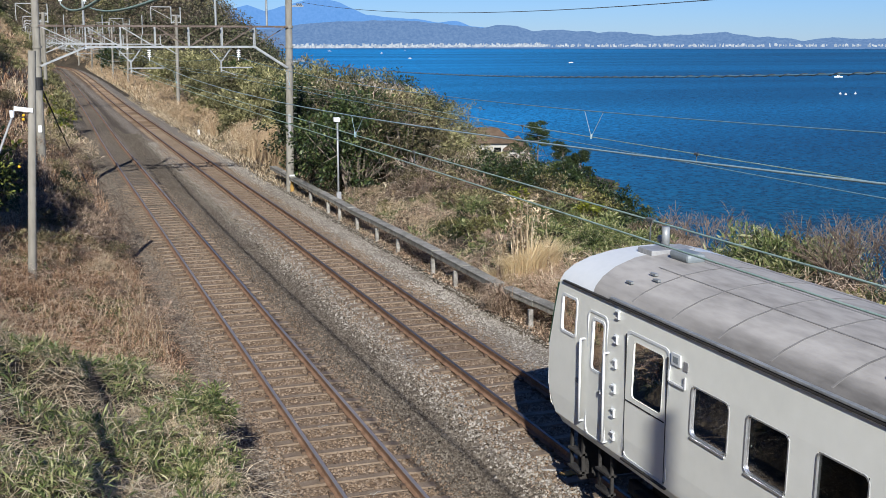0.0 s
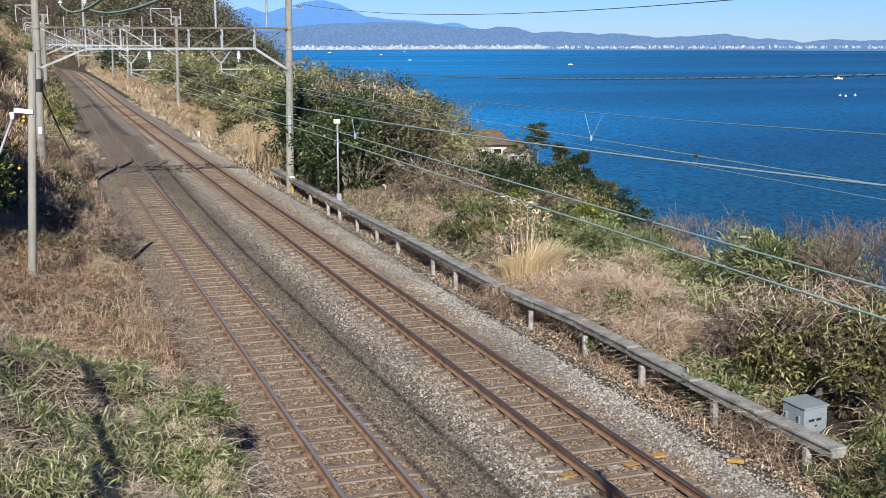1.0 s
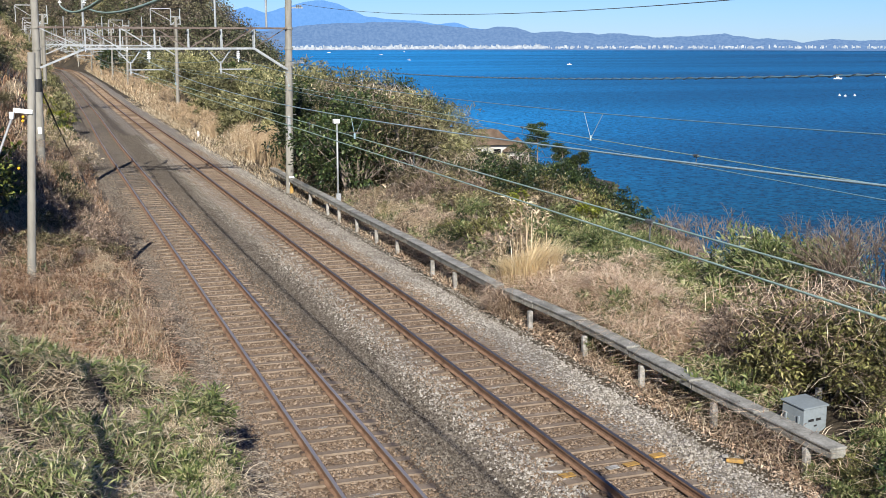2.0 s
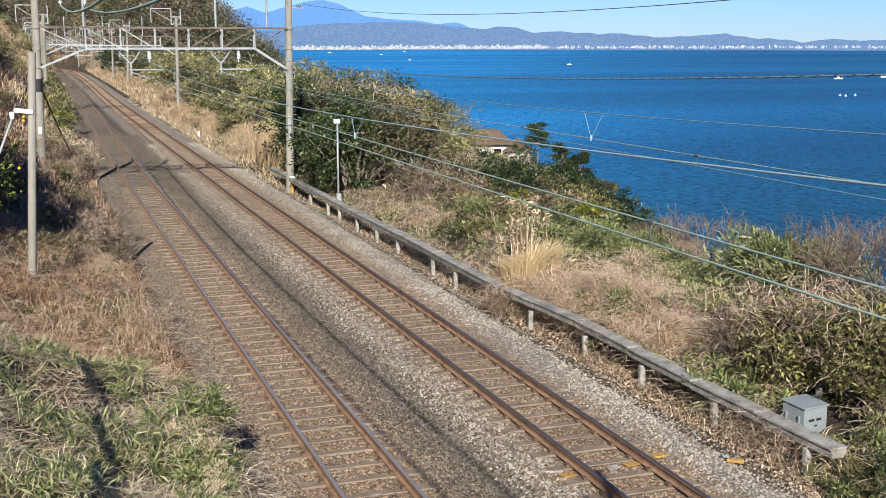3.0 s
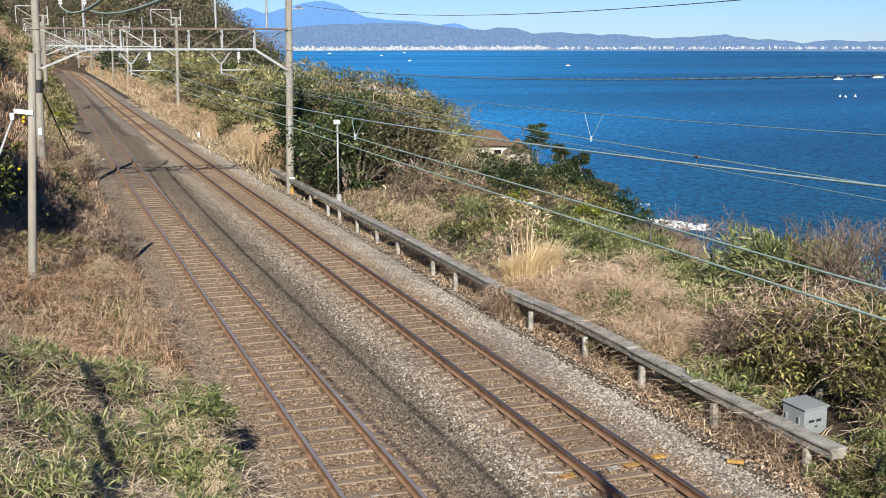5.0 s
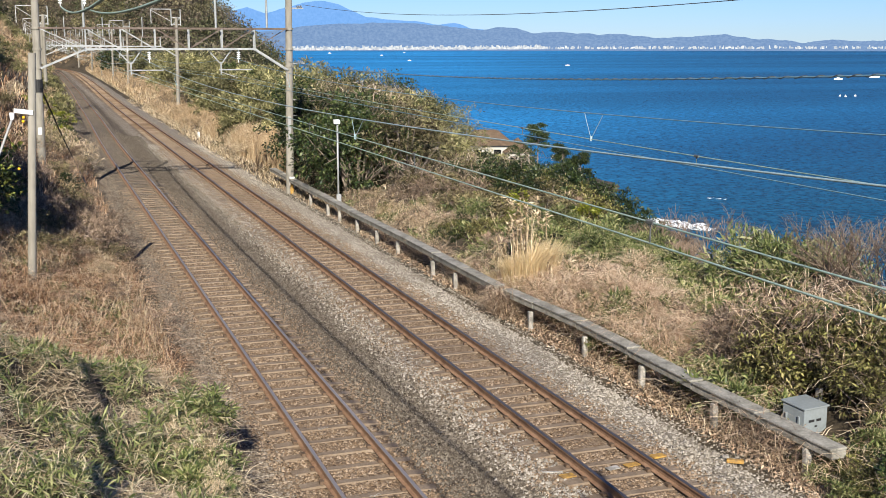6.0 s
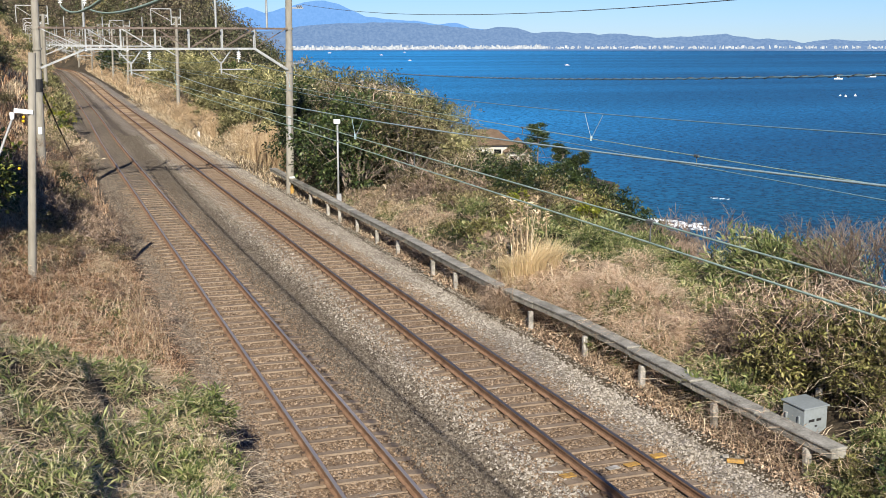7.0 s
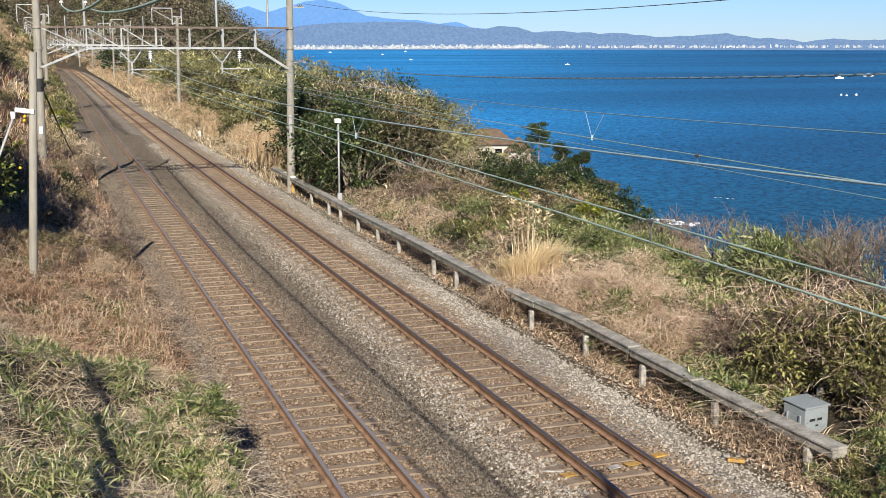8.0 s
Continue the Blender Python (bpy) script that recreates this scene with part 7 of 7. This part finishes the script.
# shore rocks
def rocks():
    rnd = np.random.RandomState(77)
    for k in range(30):
        y = 96 + 80 * rnd.rand()
        x = float(shore_x(y)) - 1.5 + 5 * rnd.rand()
        bm = bmesh.new()
        s = 0.4 + 0.8 * rnd.rand() ** 2
        bmesh.ops.create_icosphere(bm, subdivisions=2, radius=s)
        for v in bm.verts:
            v.co *= 1 + 0.35 * noise.noise(v.co * (1.1 / s) + Vector((k * 3.0, 0, 0)))
            v.co.z *= 0.7
        o = part("rock", bm, M["rock"])
        o.matrix_world = pose(x, y, SEA + 0.1, 0, 0, 40 * k)
        tagged(o, "dark wet boulder at the water's edge", "rock", "shore rocks")


rocks()


# ---- boats and buoys ----
def sea_place(px, py):
    """A place on the water along that line of sight from the bridge."""
    d = (CAM_H - SEA) * 2032 / (py - 78) * 0.968
    a = radians(CAM_YAW) + math.atan((px - 784) / 2032)
    d = d * math.hypot(1, (px - 784) / 2032) * 1.015
    return Vector((math.sin(a) * d, math.cos(a) * d, SEA))


def boat(L, px, py, turn, label):
    t = thing("boat", label, "boat", Matrix.Translation(sea_place(px, py)) @ pose(0, 0, 0, 0, 0, turn), "boats")
    bm = bmesh.new()
    st = ((-0.5, 0.8), (-0.2, 1.0), (0.2, 0.9), (0.42, 0.45), (0.5, 0.02))
    rings = []
    for f, w in st:
        hb = L * 0.13 * w
        zt = L * (0.13 + 0.05 * max(0, f))
        rings.append([bm.verts.new(p) for p in ((L * f, -hb, zt), (L * f, -hb * 0.7, -0.1), (L * f, hb * 0.7, -0.1), (L * f, hb, zt))])
    for a, b in zip(rings, rings[1:]):
        for k in range(4):
            bm.faces.new((a[k], b[k], b[(k + 1) % 4], a[(k + 1) % 4]))
    bm.faces.new(rings[0])
    bm.faces.new(rings[-1][::-1])
    part("hull", bm, M["white"], t)
    bm = bmesh.new()
    box(bm, -0.18 * L, 0.15 * L, -0.08 * L, 0.08 * L, 0.12 * L, 0.27 * L, 0.02 * L)
    cab_ = part("cabin", bm, M["white"], t)
    bm = bmesh.new()
    box(bm, -0.12 * L, 0.155 * L, -0.083 * L, 0.083 * L, 0.19 * L, 0.24 * L)
    part("window", bm, M["glassdark"], cab_)
    bm = bmesh.new()
    rod(bm, (-0.05 * L, 0, 0.26 * L), (-0.05 * L, 0, 0.42 * L), 0.012 * L)
    part("mast", bm, M["galv"], t)
    return t


moored = boat(6.5, 1487, 139, -22, "white cabin boat lying still on the sea")
mover = boat(8.0, 1545, 136, 160, "white motor boat under way on the sea")
small_a = boat(5.5, 1006, 114, 165, "white motor boat drawing a wake far out")
boat(5.5, 725, 106.5, 150, "white boat far out on the sea")
boat(7, 675, 97.5, 160, "white boat far out on the sea")
boat(7, 716, 92.5, 160, "white boat far out on the sea")
boat(10, 583, 94, 160, "white boat far out on the sea")
for px, py in ((1492, 168), (1502, 169), (1519, 168)):
    t = thing("buoy", "white float buoy on the sea", "buoy", Matrix.Translation(sea_place(px, py)), "buoys")
    bm = bmesh.new()
    rod(bm, (0, 0, -0.2), (0, 0, 0.5), 0.7, 0.5, 12)
    rod(bm, (0, 0, 0.4), (0, 0, 1.1), 0.16, 0.1, 8)
    part("float", bm, M["white"], t)


# foam at the rocks: rigid rafts of froth that wash in and out
def foam_patch(px, py, w, d, seed):
    c = sea_place(px, py)
    rnd = np.random.RandomState(seed)
    bm = bmesh.new()
    for k in range(int(12 + 5 * w * d)):
        x, y, r = w * (rnd.rand() - 0.5), d * (rnd.rand() - 0.5), 0.12 + 0.09 * d * rnd.rand() ** 2
        q = bmesh.ops.create_icosphere(bm, subdivisions=1, radius=r, matrix=Matrix.Translation((x, y, 0)) @ Matrix.Diagonal((1.3, 1, 0.22, 1)))
    for v in bm.verts:
        v.co += 0.18 * noise.noise_vector(v.co * 1.7 + Vector((seed, 0, 0)))
    ob = part("sea_foam", bm, M["foam"], None, "", True)
    ob.matrix_world = pose(c.x, c.y, SEA, 0, 0, -60)
    return tagged(ob, "white foam breaking on the shore rocks", "foam", kind="stuff"), c


foam = [foam_patch(1172, 390, 14, 4, 5), foam_patch(1130, 357, 12, 2.5, 6), foam_patch(1305, 468, 7, 2.5, 7), foam_patch(1205, 398, 10, 3, 8), foam_patch(1280, 349, 3.2, 1.0, 9)]


# ---- far town ----
def town():
    rnd = np.random.RandomState(91)
    vs, fs = [], []
    for k in range(1500):
        px = 515 + (1580 - 515) * rnd.rand()
        dense = 1.0 if px < 965 else 0.3
        if rnd.rand() > dense:
            continue
        w, h = (1.5 + 5 * rnd.rand() ** 2) * (1 if px < 965 else 0.8), (0.8 + 4.5 * rnd.rand() ** 4) * (1 if px < 965 else 0.6)
        zb = np.interp(px, (515, 960, 1580), (-9.0, -7.0, -5.5)) + 2.2 * rnd.rand() ** 2
        d = 4500 - 40 * rnd.rand()
        n = len(vs)
        for dd in (0, 14):
            for ax, az in ((0, -2), (w, -2), (w, h), (0, h)):
                vs.append(far_point(px - 784 + ax, zb + az, d + dd))
        fs += [(n, n + 1, n + 2, n + 3), (n + 3, n + 2, n + 6, n + 7), (n + 1, n + 5, n + 6, n + 2), (n + 4, n, n + 3, n + 7), (n + 5, n + 4, n + 7, n + 6)]
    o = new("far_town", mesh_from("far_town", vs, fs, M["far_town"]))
    tagged(o, "white buildings of a town along the far coast", "town", kind="stuff")


town()


# ---- small lineside marks ----
def mark(name, x, y, z, w, d, h, mat, turn, label, cat):
    bm = bmesh.new()
    box(bm, -w / 2, w / 2, -d / 2, d / 2, 0, h, min(w, d, h) * 0.2)
    o = part(name, bm, mat)
    o.matrix_world = pose(x, y, z, 0, 0, turn)
    return tagged(o, label, cat)


mark("painted_block", 8.79, 15.47, -0.17, 0.26, 0.14, 0.015, M["yellow"], 8, "yellow-painted patch on a sleeper", "paint mark")
mark("painted_block", 8.43, 15.44, -0.17, 0.22, 0.13, 0.015, M["whitepost"], 8, "faded white-painted patch on a sleeper", "paint mark")
mark("painted_block", 9.40, 15.68, -0.18, 0.24, 0.16, 0.03, M["yellow"], 5, "yellow-painted end of a sleeper", "paint mark")
mark("marker_stake", 10.57, 15.18, -0.26, 0.09, 0.28, 0.06, M["yellow"], 55, "yellow marker stake lying on ballast", "marker")
mark("marker_stake", 10.55, 15.43, -0.26, 0.07, 0.1, 0.05, M["whitepost"], 55, "white end of a marker lying on ballast", "marker")
mark("white_stick", 7.45, 15.65, -0.20, 0.04, 0.34, 0.03, M["whitepost"], 70, "white stick lying on ballast", "stick")
mark("marker_post", 11.23, 85.78, -0.35, 0.16, 0.12, 0.5, M["white"], 0, "short white marker post beside the track", "marker post")


mark("marker_stake", 12.95, 16.15, -0.35, 0.1, 0.1, 0.85, M["whitepost"], 12, "short pale stake behind the cabinet", "marker")
mark("concrete_block", 11.9, 12.35, -0.3, 0.3, 0.3, 0.34, M["concrete"], 20, "pale concrete block half hidden in weeds", "block")
mark("painted_block", 7.6, 15.4, -0.18, 0.24, 0.16, 0.02, M["yellow"], 6, "orange-stained end of a sleeper", "paint mark")


def bank_stone(x, y, r, seed):
    bm = bmesh.new()
    bmesh.ops.create_icosphere(bm, subdivisions=2, radius=r)
    for v in bm.verts:
        v.co *= 1 + 0.4 * noise.noise(v.co * (1.0 / r) + Vector((seed, 0, 0)))
        v.co.z *= 0.75
    o = part("rock", bm, M["concrete"])
    o.matrix_world = pose(x, y, land1(x, y) + r * 0.25, 0, 0, 37 * seed)
    tagged(o, "pale weathered stone lying on the bank", "rock", "bank stones")


for k, (x, y, r) in enumerate(((0.75, 44.0, 0.28), (1.2, 44.6, 0.24), (1.5, 43.2, 0.2), (0.9, 42.4, 0.16), (1.7, 46.0, 0.2))):
    bank_stone(x, y, r, k)


def chalk_rings(x, y):
    """Two small hand-chalked rings on a sleeper."""
    bm = bmesh.new()
    for k, r in ((0, 0.05), (1, 0.04)):
        for q in range(10):
            a0, a1 = q * math.pi / 5, (q + 0.8) * math.pi / 5
            c = [(r * e * math.cos(a), 0.8 * r * e * math.sin(a)) for a, e in ((a0, 1), (a1, 1), (a1, 0.72), (a0, 0.72))]
            lo = [bm.verts.new((k * 0.105 + u, v, 0)) for u, v in c]
            hi = [bm.verts.new((k * 0.105 + u, v, 0.004)) for u, v in c]
            bm.faces.new(hi)
            for j in range(4):
                bm.faces.new((lo[j], lo[(j + 1) % 4], hi[(j + 1) % 4], hi[j]))
    me = bpy.data.meshes.new("chalk_mark")
    bm.to_mesh(me)
    bm.free()
    me.materials.append(M["whitepost"])
    ob = new("chalk_mark", me)
    ob.location = (x, y, -0.178)
    ob.rotation_euler = (0, 0, 0.3)
    tagged(ob, "small faint chalk rings drawn on a sleeper", "chalk mark", group="chalk marks")


for x, y in ((4.45, 15.66), (4.43, 18.92), (8.26, 20.1)):
    chalk_rings(x, y)


# ---- pieces of the tracks, laid last ----
for tr, x in tracks:
    for k in range(150):
        y = -6 + k * SLEEPER_STEP
        o = new("sleeper", SLEEPER_DARK if x == XL and y > 42 + 20 * random.random() else SLEEPER)
        o.location = (x + float(bend(y)) + close_up(x, y), y + 0.02 * math.sin(k * 7.3), 0.006 * math.sin(k * 3.1))
        o.rotation_euler = (0, 0, 0.012 * math.sin(k * 5.7))
        o.parent = tr
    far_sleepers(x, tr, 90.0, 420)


# ---- what moves ----
def motions():
    walk(train, [(0.0, pose(XR, 14.75, 0)), (8.0, pose(XR, 14.75 - 25.3 * 8, 0))])

    def at_sea(px, py, turn):
        return Matrix.Translation(sea_place(px, py)) @ pose(0, 0, 0, 0, 0, turn)

    walk(mover, [(0.0, at_sea(1600, 137, 160)), (4.0, at_sea(1564, 136, 160)), (8.0, at_sea(1538, 135, 160))])
    walk(small_a, [(0.0, at_sea(1011, 114, 165)), (8.0, at_sea(1003, 115, 165))])
    # each raft: seconds, metres along its length, height over the water
    washes = (((0, 0, -0.35), (1.5, -1, -0.35), (2.5, -1, -0.3), (3.5, 0, -0.1), (4.5, 1, 0.05), (6, 0.5, 0.12), (7, 0, 0.05), (8, -0.5, -0.02)),
              ((0, 0, -0.5), (1.5, 0, -0.45), (3.0, 1, -0.1), (3.8, 0, 0.08), (4.7, -2, 0.02), (6, -3, -0.35), (8, -3, -0.4)),
              ((0, 0, -0.5), (3.0, 0, -0.2), (4.0, 0.5, 0.05), (5.0, 1, 0.05), (6.5, 1, -0.1), (8, 0.5, -0.35)),
              ((0, 0, -0.5), (3.5, 0, -0.3), (4.5, 0, 0.02), (6.0, 1, 0.08), (7, 0.5, 0.0), (8, 0, -0.12)),
              ((0, -4, -0.4), (4, -2, -0.35), (6, 0, 0.0), (7, 0.6, 0.02), (8, 1.2, -0.02)))
    for (ob, c), rows in zip(foam, washes):
        walk(ob, [(t, pose(c.x + 0.5 * s, c.y - 0.87 * s, SEA + z, 0, 0, -60)) for t, s, z in rows])


motions()
